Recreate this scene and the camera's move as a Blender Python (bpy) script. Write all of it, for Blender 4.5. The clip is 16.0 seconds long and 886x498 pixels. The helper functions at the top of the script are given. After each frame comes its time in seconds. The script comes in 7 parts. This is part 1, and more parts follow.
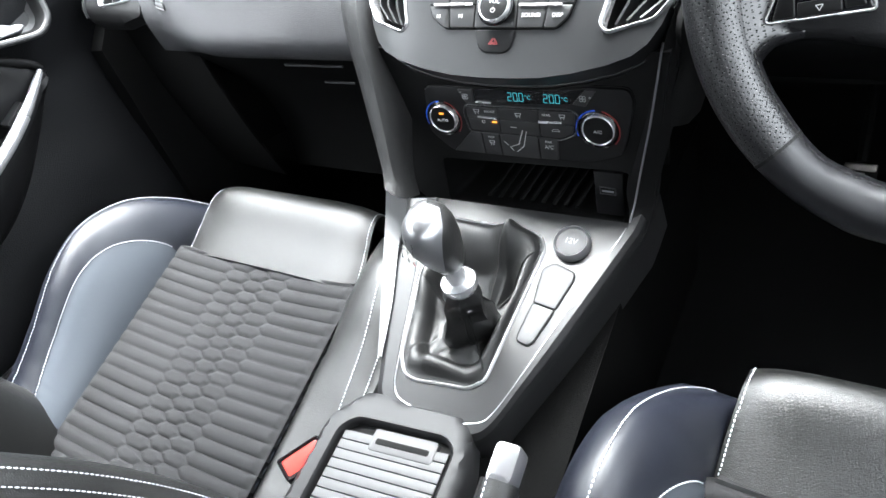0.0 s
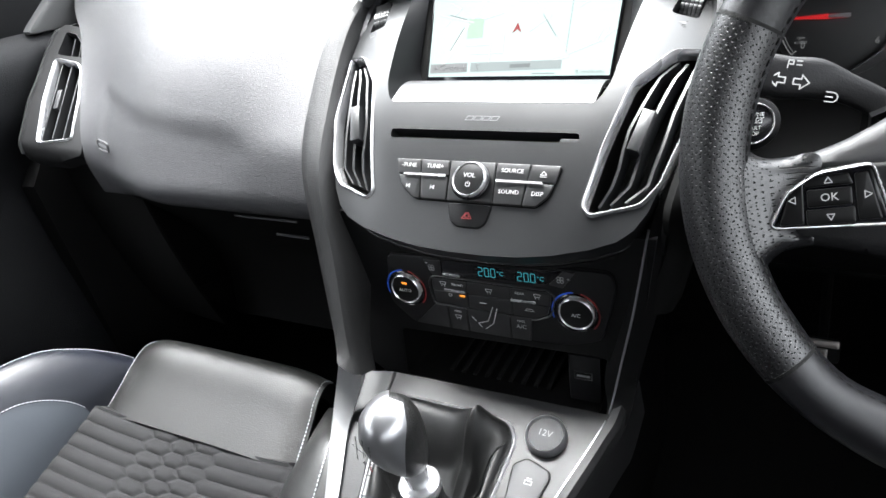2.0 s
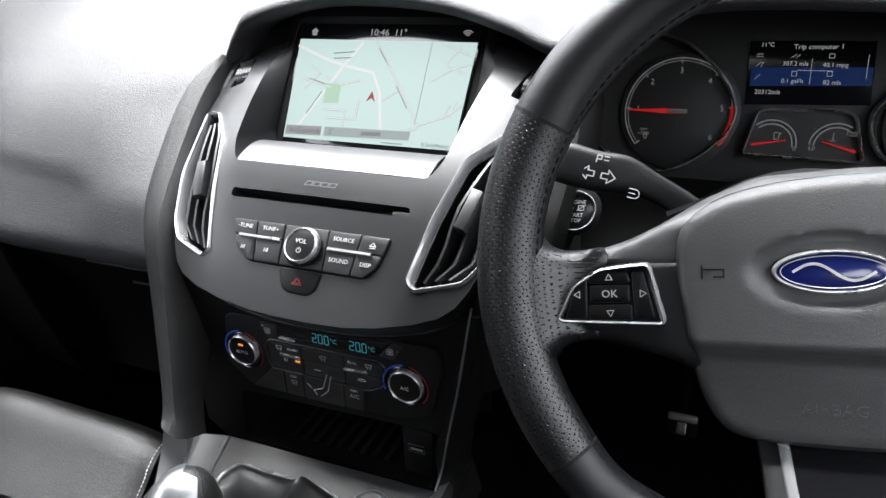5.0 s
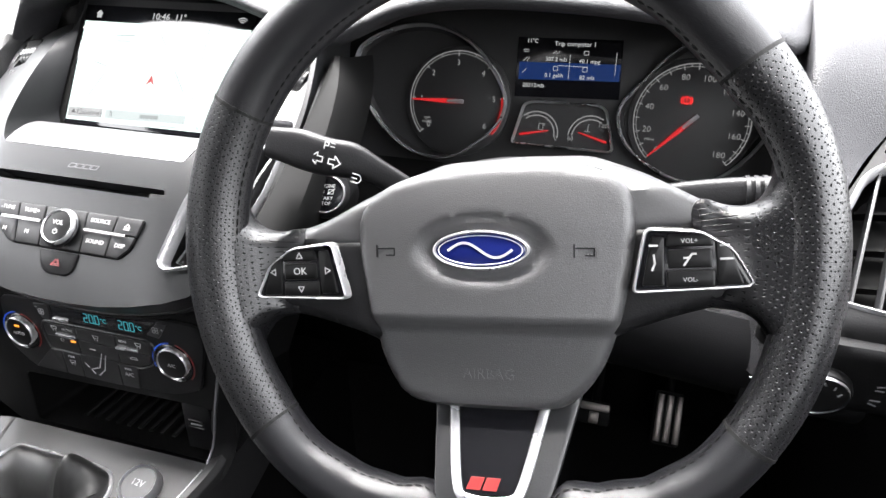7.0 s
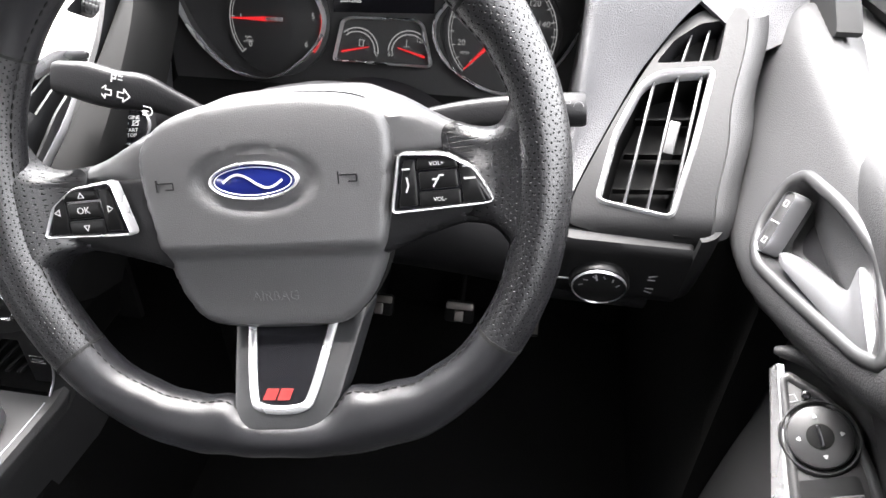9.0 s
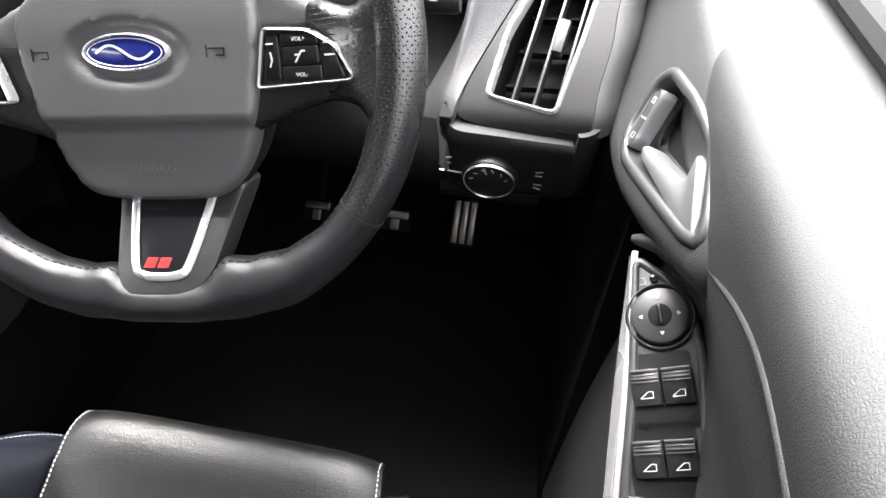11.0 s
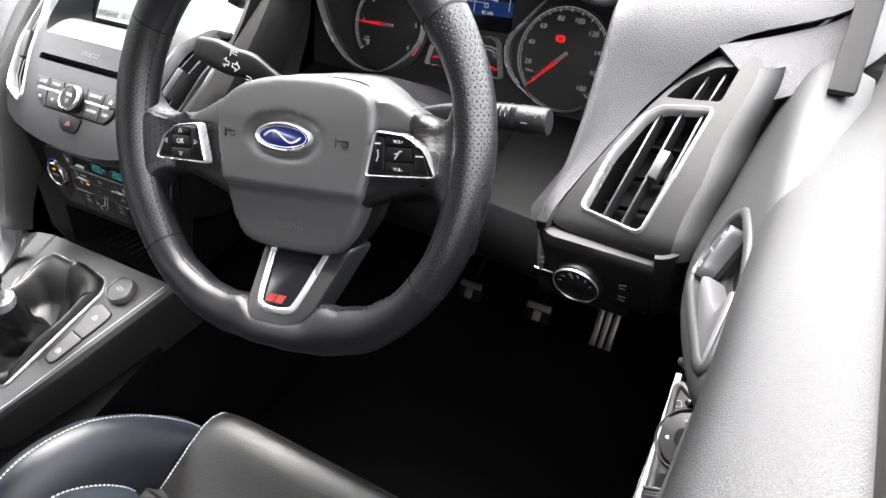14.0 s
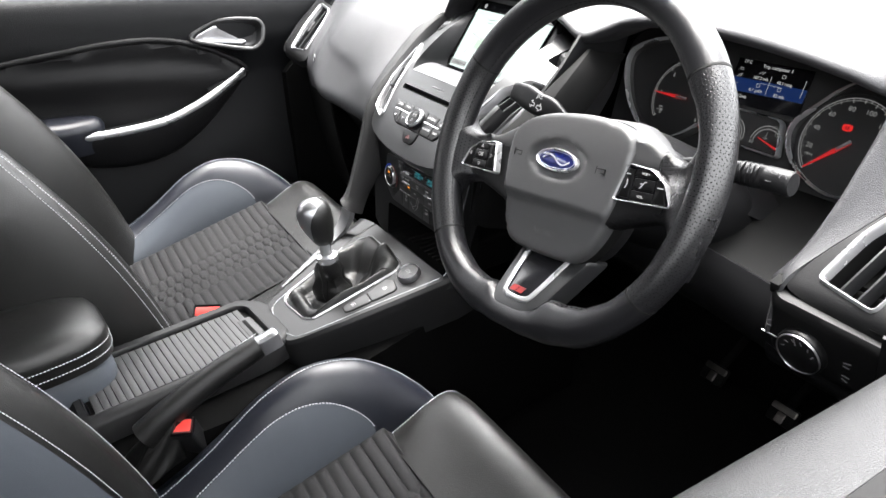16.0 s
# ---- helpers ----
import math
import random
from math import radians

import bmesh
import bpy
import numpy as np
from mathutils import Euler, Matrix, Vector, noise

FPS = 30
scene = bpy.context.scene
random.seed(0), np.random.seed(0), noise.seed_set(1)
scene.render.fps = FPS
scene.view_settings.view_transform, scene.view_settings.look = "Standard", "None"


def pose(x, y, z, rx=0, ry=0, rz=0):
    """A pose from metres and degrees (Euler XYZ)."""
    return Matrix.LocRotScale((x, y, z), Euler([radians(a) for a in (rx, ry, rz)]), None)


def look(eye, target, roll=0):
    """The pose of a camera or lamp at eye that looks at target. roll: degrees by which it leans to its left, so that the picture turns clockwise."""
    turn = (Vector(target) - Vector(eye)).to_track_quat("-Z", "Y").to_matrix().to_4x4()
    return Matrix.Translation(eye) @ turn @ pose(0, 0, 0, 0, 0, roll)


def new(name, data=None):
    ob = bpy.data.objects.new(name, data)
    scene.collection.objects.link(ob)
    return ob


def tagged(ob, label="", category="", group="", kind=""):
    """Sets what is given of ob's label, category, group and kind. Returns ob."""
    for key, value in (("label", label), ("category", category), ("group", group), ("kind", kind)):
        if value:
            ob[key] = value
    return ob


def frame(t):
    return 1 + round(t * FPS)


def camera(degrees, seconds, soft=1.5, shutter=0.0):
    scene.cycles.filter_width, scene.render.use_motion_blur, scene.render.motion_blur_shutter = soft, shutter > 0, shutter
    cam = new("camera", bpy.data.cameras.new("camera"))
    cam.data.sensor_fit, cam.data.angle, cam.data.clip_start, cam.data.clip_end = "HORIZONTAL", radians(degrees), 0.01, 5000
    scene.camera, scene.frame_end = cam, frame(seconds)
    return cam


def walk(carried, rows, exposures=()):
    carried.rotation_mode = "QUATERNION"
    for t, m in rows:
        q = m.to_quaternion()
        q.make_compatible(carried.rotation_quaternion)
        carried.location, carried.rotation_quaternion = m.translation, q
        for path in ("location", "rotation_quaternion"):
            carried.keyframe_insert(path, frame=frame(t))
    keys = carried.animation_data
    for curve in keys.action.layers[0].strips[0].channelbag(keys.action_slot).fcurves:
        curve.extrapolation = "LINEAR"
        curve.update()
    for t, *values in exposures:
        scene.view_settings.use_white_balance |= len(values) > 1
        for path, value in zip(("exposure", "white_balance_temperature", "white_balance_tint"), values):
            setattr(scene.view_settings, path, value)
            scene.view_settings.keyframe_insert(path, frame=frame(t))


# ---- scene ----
cam = camera(66.1, 16.0)
# seconds, eye in metres, turn in degrees; x across the car, y ahead, z up from its floor
PATH = [
    (0.0, 0.2848, -0.4587, 0.7994, 48.26, 13.80, 28.31),
    (0.5, 0.2606, -0.4344, 0.7898, 48.12, 13.34, 27.02),
    (1.0, 0.2478, -0.4261, 0.7905, 51.46, 12.72, 26.42),
    (1.5, 0.2387, -0.4101, 0.7880, 54.29, 10.54, 25.70),
    (2.0, 0.2305, -0.4000, 0.8004, 58.64, 9.11, 25.56),
    (2.5, 0.2272, -0.3870, 0.8034, 61.81, 7.80, 25.46),
    (3.0, 0.2237, -0.3819, 0.8131, 63.63, 6.88, 24.84),
    (3.2, 0.2245, -0.3912, 0.8110, 64.65, 6.22, 24.79),
    (5.3, 0.3210, -0.3508, 0.8057, 61.68, 3.37, 22.23),
    (5.5, 0.3354, -0.3529, 0.8143, 61.58, 3.79, 22.34),
    (6.0, 0.3757, -0.3386, 0.8050, 61.34, 1.62, 20.43),
    (6.5, 0.4083, -0.3378, 0.8049, 60.70, 0.77, 18.76),
    (7.0, 0.4428, -0.3303, 0.8124, 60.64, 0.55, 17.31),
    (7.5, 0.4740, -0.3181, 0.8215, 59.44, 0.30, 15.79),
    (8.0, 0.4992, -0.3158, 0.8296, 57.55, 0.78, 13.65),
    (8.5, 0.5122, -0.3163, 0.8341, 55.89, 0.88, 11.86),
    (9.0, 0.5308, -0.3244, 0.8366, 52.48, -0.08, 9.73),
    (9.5, 0.5623, -0.3333, 0.8360, 50.53, -1.11, 6.98),
    (10.0, 0.5864, -0.3449, 0.8282, 47.75, -1.30, 7.37),
    (10.2, 0.5902, -0.3470, 0.8263, 47.84, -1.84, 7.88),
    (12.3, 0.6389, -0.3551, 0.8335, 44.11, -1.42, 12.33),
    (12.5, 0.6398, -0.3577, 0.8314, 44.28, -0.57, 13.12),
    (13.0, 0.6464, -0.3670, 0.8407, 45.28, -0.16, 14.86),
    (13.5, 0.6829, -0.3699, 0.8553, 50.47, 0.12, 19.55),
    (14.0, 0.7271, -0.3676, 0.8721, 53.87, 0.60, 30.16),
    (14.5, 0.7733, -0.3772, 0.8756, 55.87, 0.84, 40.18),
    (15.0, 0.8045, -0.4040, 0.8736, 59.28, 0.75, 47.85),
    (15.5, 0.8181, -0.4267, 0.8746, 61.44, 0.68, 53.54),
    (16.0, 0.8435, -0.4354, 0.8697, 61.44, 0.92, 57.76),
]
walk(cam, [(t, pose(x, y, z, rx, ry, rz)) for t, x, y, z, rx, ry, rz in PATH], exposures=[(0.0, 5.12, 6150, 6), (1.5, 4.88, 6250, 7), (2.0, 4.35, 6300, 8), (3.0, 3.6, 6300, 9), (5.5, 3.9, 6350, 9), (7.0, 4.8, 6500, 11), (8.5, 5.2, 6550, 12), (10.0, 5.02, 6600, 11), (12.5, 4.7, 6600, 11), (13.5, 4.6, 6600, 11), (14.5, 4.5, 6550, 10), (16.0, 4.4, 6550, 10)])
SKY, SUN, LIT = 0.15, 0.75, 0.040

# ---- light ----
world = bpy.data.worlds.new("sky")
scene.world = world
world.use_nodes = True
_n = world.node_tree.nodes
_sky = _n.new("ShaderNodeTexSky")
_sky.sky_type, _sky.sun_disc = "NISHITA", False
_sky.sun_elevation, _sky.sun_rotation = radians(72), radians(-50)
_sky.air_density, _sky.dust_density = 1.0, 4.0
_n["Background"].inputs["Strength"].default_value = SKY
_grey = _n.new("ShaderNodeHueSaturation")          # thin overcast: the sky's blue is mostly washed out
_grey.inputs["Saturation"].default_value = 0.08
world.node_tree.links.new(_sky.outputs["Color"], _grey.inputs["Color"])
world.node_tree.links.new(_grey.outputs["Color"], _n["Background"].inputs["Color"])
_sun = bpy.data.lights.new("sun", "SUN")
_sun.energy, _sun.angle, _sun.color = SUN, radians(35), (1.0, 0.98, 0.95)
sun = new("sun", _sun)
sun.matrix_world = look((-0.30, 0.50, 3.0), (0.30, 0.0, 0.6))

# ---- materials ----
def material(name, color, rough=0.5, metal=0.0, bump=0.0, scale=400.0, vary=0.12, kind="noise", coat=0.0, emit=0.0, stretch=(1, 1, 1), patch=7.0, spec=0.5):
    m = bpy.data.materials.new(name)
    m.use_nodes = True
    nt = m.node_tree
    b = nt.nodes["Principled BSDF"]
    b.inputs["Base Color"].default_value = (*color, 1)
    b.inputs["Roughness"].default_value = rough
    b.inputs["Metallic"].default_value = metal
    b.inputs["Specular IOR Level"].default_value = spec
    b.inputs["Coat Weight"].default_value = coat
    b.inputs["Coat Roughness"].default_value = 0.08
    if emit:
        b.inputs["Emission Color"].default_value = (*color, 1)
        b.inputs["Emission Strength"].default_value = emit * LIT
        b.inputs["Base Color"].default_value = (0.01, 0.01, 0.01, 1)
        b.inputs["Specular IOR Level"].default_value = 0.1
        return m
    co = nt.nodes.new("ShaderNodeTexCoord")
    mp = nt.nodes.new("ShaderNodeMapping")
    mp.inputs["Scale"].default_value = stretch
    nt.links.new(co.outputs["Object"], mp.inputs["Vector"])
    # broad patches: dust, wear and handling marks
    big = nt.nodes.new("ShaderNodeTexNoise")
    big.inputs["Scale"].default_value = patch
    big.inputs["Detail"].default_value = 6
    nt.links.new(mp.outputs["Vector"], big.inputs["Vector"])
    if vary:
        mix = nt.nodes.new("ShaderNodeMix")
        mix.data_type = "RGBA"
        mix.inputs["A"].default_value = (*[c * (1 - vary) for c in color], 1)
        mix.inputs["B"].default_value = (*[min(1, c * (1 + vary) + 0.004) for c in color], 1)
        nt.links.new(big.outputs["Fac"], mix.inputs["Factor"])
        nt.links.new(mix.outputs["Result"], b.inputs["Base Color"])
    rr = nt.nodes.new("ShaderNodeMapRange")
    rr.inputs["From Min"].default_value, rr.inputs["From Max"].default_value = 0.3, 0.7
    rr.inputs["To Min"].default_value, rr.inputs["To Max"].default_value = max(0.02, rough - 0.035), min(1, rough + 0.035)
    nt.links.new(big.outputs["Fac"], rr.inputs["Value"])
    nt.links.new(rr.outputs["Result"], b.inputs["Roughness"])
    if bump:
        if kind == "leather":
            scale, bump = scale * 1.7, bump * 0.4
            tx = nt.nodes.new("ShaderNodeTexVoronoi")
            tx.feature = "DISTANCE_TO_EDGE"
            tx.inputs["Scale"].default_value = scale
            fine = nt.nodes.new("ShaderNodeTexNoise")
            fine.inputs["Scale"].default_value = scale * 0.4
            nt.links.new(mp.outputs["Vector"], fine.inputs["Vector"])
            warp = nt.nodes.new("ShaderNodeMix")
            warp.data_type = "RGBA"
            warp.inputs["Factor"].default_value = 0.0015
            nt.links.new(mp.outputs["Vector"], warp.inputs["A"])
            nt.links.new(fine.outputs["Color"], warp.inputs["B"])
            nt.links.new(warp.outputs["Result"], tx.inputs["Vector"])
            ramp = nt.nodes.new("ShaderNodeMapRange")
            ramp.inputs["From Max"].default_value = 0.22
            nt.links.new(tx.outputs["Distance"], ramp.inputs["Value"])
            out = ramp.outputs["Result"]
        else:
            tx = nt.nodes.new("ShaderNodeTexNoise")
            tx.inputs["Scale"].default_value = scale
            tx.inputs["Detail"].default_value = 3
            nt.links.new(mp.outputs["Vector"], tx.inputs["Vector"])
            out = tx.outputs["Fac"]
        bp = nt.nodes.new("ShaderNodeBump")
        bp.inputs["Strength"].default_value = bump
        bp.inputs["Distance"].default_value = 0.0006
        nt.links.new(out, bp.inputs["Height"])
        nt.links.new(bp.outputs["Normal"], b.inputs["Normal"])
    return m


SOFT = material("soft grained plastic", (0.020, 0.020, 0.022), 0.50, spec=0.42, bump=1.1, scale=330, kind="leather")
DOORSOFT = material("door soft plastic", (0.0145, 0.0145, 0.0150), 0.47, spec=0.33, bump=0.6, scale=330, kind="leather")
HARD = material("dark hard plastic", (0.0045, 0.0045, 0.005), 0.40, bump=0.3, scale=900, spec=0.16)
SATIN = material("anthracite satin trim", (0.0086, 0.0089, 0.0096), 0.36, spec=0.45, bump=0.12, scale=900)
LEDGE = material("pale satin trim", (0.065, 0.065, 0.068), 0.40, metal=0.6, vary=0.05)
GLOSS = material("black gloss plastic", (0.005, 0.005, 0.006), 0.20, vary=0.0, spec=0.35)
KEY = material("black key plastic", (0.0075, 0.0075, 0.0080), 0.40, bump=0.1, scale=1200, spec=0.42)
# recess black; on the under-dash panels it also stands in for shade
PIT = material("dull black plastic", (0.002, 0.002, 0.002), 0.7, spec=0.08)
CHROME = material("satin chrome", (0.48, 0.48, 0.49), 0.27, metal=0.70, vary=0.04)
SILVER = material("silver paint", (0.27, 0.27, 0.28), 0.30, metal=0.85, vary=0.05, bump=0.05, scale=1500)
GREYKEY = material("grey satin key", (0.022, 0.022, 0.0235), 0.58, vary=0.04)
LEATHER = material("black leather", (0.0062, 0.0062, 0.0060), 0.36, spec=0.48, bump=0.7, scale=300, kind="leather", patch=9)
TRAYGREY = material("pale grey satin plastic", (0.028, 0.028, 0.0292), 0.58, vary=0.05)
BOOT = material("soft boot leather", (0.0035, 0.0035, 0.0035), 0.36, bump=0.7, scale=420, kind="leather", spec=0.38)
LEATHERBLUE = material("blue-black leather", (0.0048, 0.0058, 0.0098), 0.36, spec=0.36, bump=0.4, scale=520, kind="leather")
LEATHERGREY = material("slate grey leather", (0.050, 0.057, 0.067), 0.50, spec=0.30, bump=0.35, scale=520, kind="leather")
RIMLEATHER = material("wheel leather", (0.0045, 0.0045, 0.0055), 0.30, spec=0.40, bump=0.5, scale=700, kind="leather")
PERF = material("perforated wheel leather", (0.0042, 0.0042, 0.0050), 0.30, spec=0.43, bump=0.4, scale=700, kind="leather")
AIRBAG = material("airbag cover plastic", (0.034, 0.034, 0.035), 0.42, spec=0.55, bump=0.45, scale=520, kind="leather")
FABRIC = material("charcoal seat cloth", (0.0135, 0.0135, 0.0142), 0.92, spec=0.15, bump=0.8, scale=1500)
THREAD = material("pale thread", (0.60, 0.61, 0.63), 0.7)
# black carpet, lowered further to hold the enclosed footwell's shade
CARPET = material("black carpet with cabin shade", (0.003, 0.003, 0.003), 0.95, bump=1.0, scale=700, spec=0.04)
SPOKEGREY = material("grey satin spoke plastic", (0.037, 0.037, 0.038), 0.42, spec=0.45, bump=0.12, scale=900)
PLATESATIN = material("satin anthracite console", (0.0105, 0.0105, 0.0110), 0.38, spec=0.28, bump=0.10, scale=900)
SURROUND = material("dark console band", (0.009, 0.009, 0.0095), 0.42, spec=0.34, bump=0.25, scale=700)
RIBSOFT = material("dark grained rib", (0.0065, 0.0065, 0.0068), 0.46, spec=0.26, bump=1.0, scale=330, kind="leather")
# shaded copy of the door plastic, for the passenger door turned from the light
DOORSHADE = material("shaded door card", (0.0028, 0.0030, 0.0036), 0.45, spec=0.14, bump=0.8, scale=190, kind="leather")
# black trim, its colour lowered further for that door's shade
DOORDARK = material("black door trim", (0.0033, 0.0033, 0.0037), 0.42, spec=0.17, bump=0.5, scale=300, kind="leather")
# carpet taken almost to zero: the driver seat's shade is in the colour
TUNNELSHADE = material("shaded tunnel carpet", (0.0010, 0.0010, 0.0010), 0.9, bump=1.0, scale=700, spec=0.03)
WELL = material("black gloss well", (0.0032, 0.0032, 0.0034), 0.30, spec=0.35, vary=0.0)
PODGREY = material("dark grey pod plastic", (0.013, 0.013, 0.0135), 0.42, spec=0.4, bump=0.25, scale=800)
HANDLEGREY = material("satin grey bezel", (0.014, 0.014, 0.0145), 0.38, spec=0.42, vary=0.05)
# black faces lightened: the veil of a cover glass is put into the colour
DIALFACE = material("dial face lifted for glass veil", (0.0095, 0.0095, 0.0100), 0.55, spec=0.35, vary=0.05)
# hard black plastic lowered to stand in for light blocked at the driver's door
FASCIASHADE = material("black fascia plastic darkened for shade", (0.0026, 0.0026, 0.0028), 0.42, spec=0.12, bump=0.3, scale=900)
PALESILVER = material("pale silver paint", (0.20, 0.20, 0.205), 0.36, metal=0.35, vary=0.05)
HOLE = material("punched hole", (0.0012, 0.0012, 0.0012), 0.8, spec=0.05, vary=0.0)
KNOBBLACK = material("black knob cap", (0.0030, 0.0030, 0.0032), 0.32, spec=0.16, bump=0.1, scale=1200)
TRAYRIM = material("grey satin tray rim", (0.0105, 0.0105, 0.0110), 0.46, spec=0.18, vary=0.05)
RUBBER = material("black rubber", (0.005, 0.005, 0.005), 0.7, spec=0.15)
PILLARGREY = material("grey pillar cloth", (0.05, 0.05, 0.05), 0.8, bump=0.3, scale=700)
HEADLINER = material("dark headliner", (0.045, 0.045, 0.046), 0.9, bump=0.3, scale=600)
STEEL = material("brushed pedal steel", (0.20, 0.185, 0.175), 0.35, metal=1.0, bump=0.2, scale=300)
REDKEY = material("red buckle plastic", (0.62, 0.045, 0.035), 0.35)
BLUE = material("blue enamel", (0.004, 0.008, 0.075), 0.15, coat=0.8, vary=0.05)
WHITE = material("white print", (0.27, 0.27, 0.27), 0.5)
BADGEWHITE = material("pale enamel", (0.5, 0.5, 0.52), 0.3)
ENDSATIN = material("dark satin end trim", (0.0050, 0.0050, 0.0053), 0.50, spec=0.16, bump=0.25, scale=700)
GREYINK = material("grey print", (0.12, 0.12, 0.125), 0.5)
DARKINK = material("dark print", (0.015, 0.015, 0.016), 0.5)
REDINK = material("red print", (0.14, 0.005, 0.005), 0.4)
BLUEINK = material("blue print", (0.02, 0.09, 0.55), 0.4)
CYANLED = material("cyan display digits", (0.10, 0.62, 0.72), emit=0.45)
AMBER = material("amber lamp", (1.0, 0.33, 0.04), emit=1.6)
REDLED = material("red lamp", (1.0, 0.03, 0.03), emit=1.2)
NEEDLE = material("red needle", (0.95, 0.025, 0.03), emit=0.65)
DIALINK = material("lit dial print", (0.75, 0.75, 0.75), emit=0.30)
DIALRED = material("lit red dial print", (0.8, 0.03, 0.03), emit=0.5)
MAPLIT = material("lit map", (0.72, 0.90, 0.85), emit=1.5)
MAPROAD = material("lit map road", (0.97, 0.97, 0.93), emit=1.5)
MAPPARK = material("lit map park", (0.55, 0.80, 0.58), emit=1.4)
MAPINK = material("lit map writing", (0.42, 0.47, 0.47), emit=0.75)
MAPBAR = material("lit map bar", (0.56, 0.64, 0.63), emit=1.05)
SCREENBLACK = material("screen black", (0.004, 0.004, 0.005), 0.08, vary=0.0)
SCREENWHITE = material("lit screen white", (0.85, 0.87, 0.87), emit=0.62)
LCDBLUE = material("lit blue bar", (0.006, 0.05, 0.26), emit=0.40)
WALL = material("dark light-blocking wall", (0.12, 0.12, 0.12), 0.9, bump=0.6, scale=60, spec=0.2)
ASPHALT = material("asphalt", (0.06, 0.06, 0.062), 0.9, bump=0.5, scale=80)
PAINT = material("white car paint", (0.75, 0.75, 0.76), 0.25, coat=0.6, vary=0.02)


# ---- mesh helpers ----
def perforate(m, fr, R, pitch):
    """Rows of small round holes in leather wrapped round a ring: the pattern runs along the ring and round its section."""
    nt = m.node_tree
    b = nt.nodes["Principled BSDF"]

    def math_node(op, a, c=None):
        n = nt.nodes.new("ShaderNodeMath")
        n.operation = op
        for i, v in enumerate((a, c)):
            if v is None:
                continue
            if isinstance(v, (int, float)):
                n.inputs[i].default_value = v
            else:
                nt.links.new(v, n.inputs[i])
        return n.outputs[0]
    pos = nt.nodes.new("ShaderNodeNewGeometry").outputs["Position"]
    sub_ = nt.nodes.new("ShaderNodeVectorMath")
    sub_.operation = "SUBTRACT"
    nt.links.new(pos, sub_.inputs[0])
    sub_.inputs[1].default_value = fr.o

    def along(axis):
        d = nt.nodes.new("ShaderNodeVectorMath")
        d.operation = "DOT_PRODUCT"
        nt.links.new(sub_.outputs[0], d.inputs[0])
        d.inputs[1].default_value = axis
        return d.outputs["Value"]
    x, y, z = along(fr.ux), along(fr.uy), along(fr.un)
    r = math_node("SQRT", math_node("ADD", math_node("MULTIPLY", x, x), math_node("MULTIPLY", y, y)))
    u = math_node("MULTIPLY", math_node("ARCTAN2", y, x), R / pitch)
    w = math_node("MULTIPLY", math_node("ARCTAN2", z, math_node("SUBTRACT", r, R)), 0.0172 / pitch)
    co = nt.nodes.new("ShaderNodeCombineXYZ")
    nt.links.new(math_node("ADD", u, w), co.inputs[0])
    nt.links.new(math_node("SUBTRACT", u, w), co.inputs[1])
    vo = nt.nodes.new("ShaderNodeTexVoronoi")
    vo.voronoi_dimensions = "2D"
    vo.inputs["Randomness"].default_value = 0.0
    vo.inputs["Scale"].default_value = 1.0
    nt.links.new(co.outputs[0], vo.inputs["Vector"])
    ramp = nt.nodes.new("ShaderNodeMapRange")
    ramp.inputs["From Min"].default_value, ramp.inputs["From Max"].default_value = 0.10, 0.18
    nt.links.new(vo.outputs["Distance"], ramp.inputs["Value"])
    mix = nt.nodes.new("ShaderNodeMix")
    mix.data_type = "RGBA"
    mix.inputs["A"].default_value = (0.001, 0.001, 0.001, 1)
    old = b.inputs["Base Color"].links[0].from_socket
    nt.links.new(old, mix.inputs["B"])
    nt.links.new(ramp.outputs["Result"], mix.inputs["Factor"])
    nt.links.new(mix.outputs["Result"], b.inputs["Base Color"])
    spec = nt.nodes.new("ShaderNodeMapRange")
    spec.inputs["To Min"].default_value, spec.inputs["To Max"].default_value = 0.02, 0.55
    nt.links.new(ramp.outputs["Result"], spec.inputs["Value"])
    nt.links.new(spec.outputs["Result"], b.inputs["Specular IOR Level"])
    bp = nt.nodes.new("ShaderNodeBump")
    bp.inputs["Strength"].default_value = 0.5
    bp.inputs["Distance"].default_value = 0.0005
    nt.links.new(ramp.outputs["Result"], bp.inputs["Height"])
    nt.links.new(b.inputs["Normal"].links[0].from_socket, bp.inputs["Normal"])
    nt.links.new(bp.outputs["Normal"], b.inputs["Normal"])


def V3(p):
    return Vector(p)


class Plane:
    """A local frame: origin and three axes; at(x, y, z) gives the place."""

    def __init__(self, o, ux, uy, un=None):
        self.o, self.ux = Vector(o), Vector(ux).normalized()
        self.uy = Vector(uy).normalized()
        self.un = Vector(un).normalized() if un is not None else self.ux.cross(self.uy).normalized()

    def at(self, x, y, z=0.0):
        return self.o + self.ux * x + self.uy * y + self.un * z

    def mirrored(self):
        f = lambda v: Vector((-v.x, v.y, v.z))
        return Plane(f(self.o), f(self.ux), f(self.uy), f(self.un))

    def shifted(self, x, y, z=0.0, turn=0.0):
        c, s = math.cos(radians(turn)), math.sin(radians(turn))
        return Plane(self.at(x, y, z), self.ux * c + self.uy * s, self.uy * c - self.ux * s, self.un)


XAX = (1, 0, 0)
T24 = radians(24)
_wr = radians(8)
_wv = Vector((0, math.sin(T24), math.cos(T24)))
WHEEL = Plane((0.3605, 0.0, 0.6204), Vector(XAX) * math.cos(_wr) + _wv * math.sin(_wr), _wv * math.cos(_wr) - Vector(XAX) * math.sin(_wr), (0, -math.cos(T24), math.sin(T24)))
BEZEL = Plane((0, 0.0442, 0.5621), XAX, (0, 0.724, 0.69))
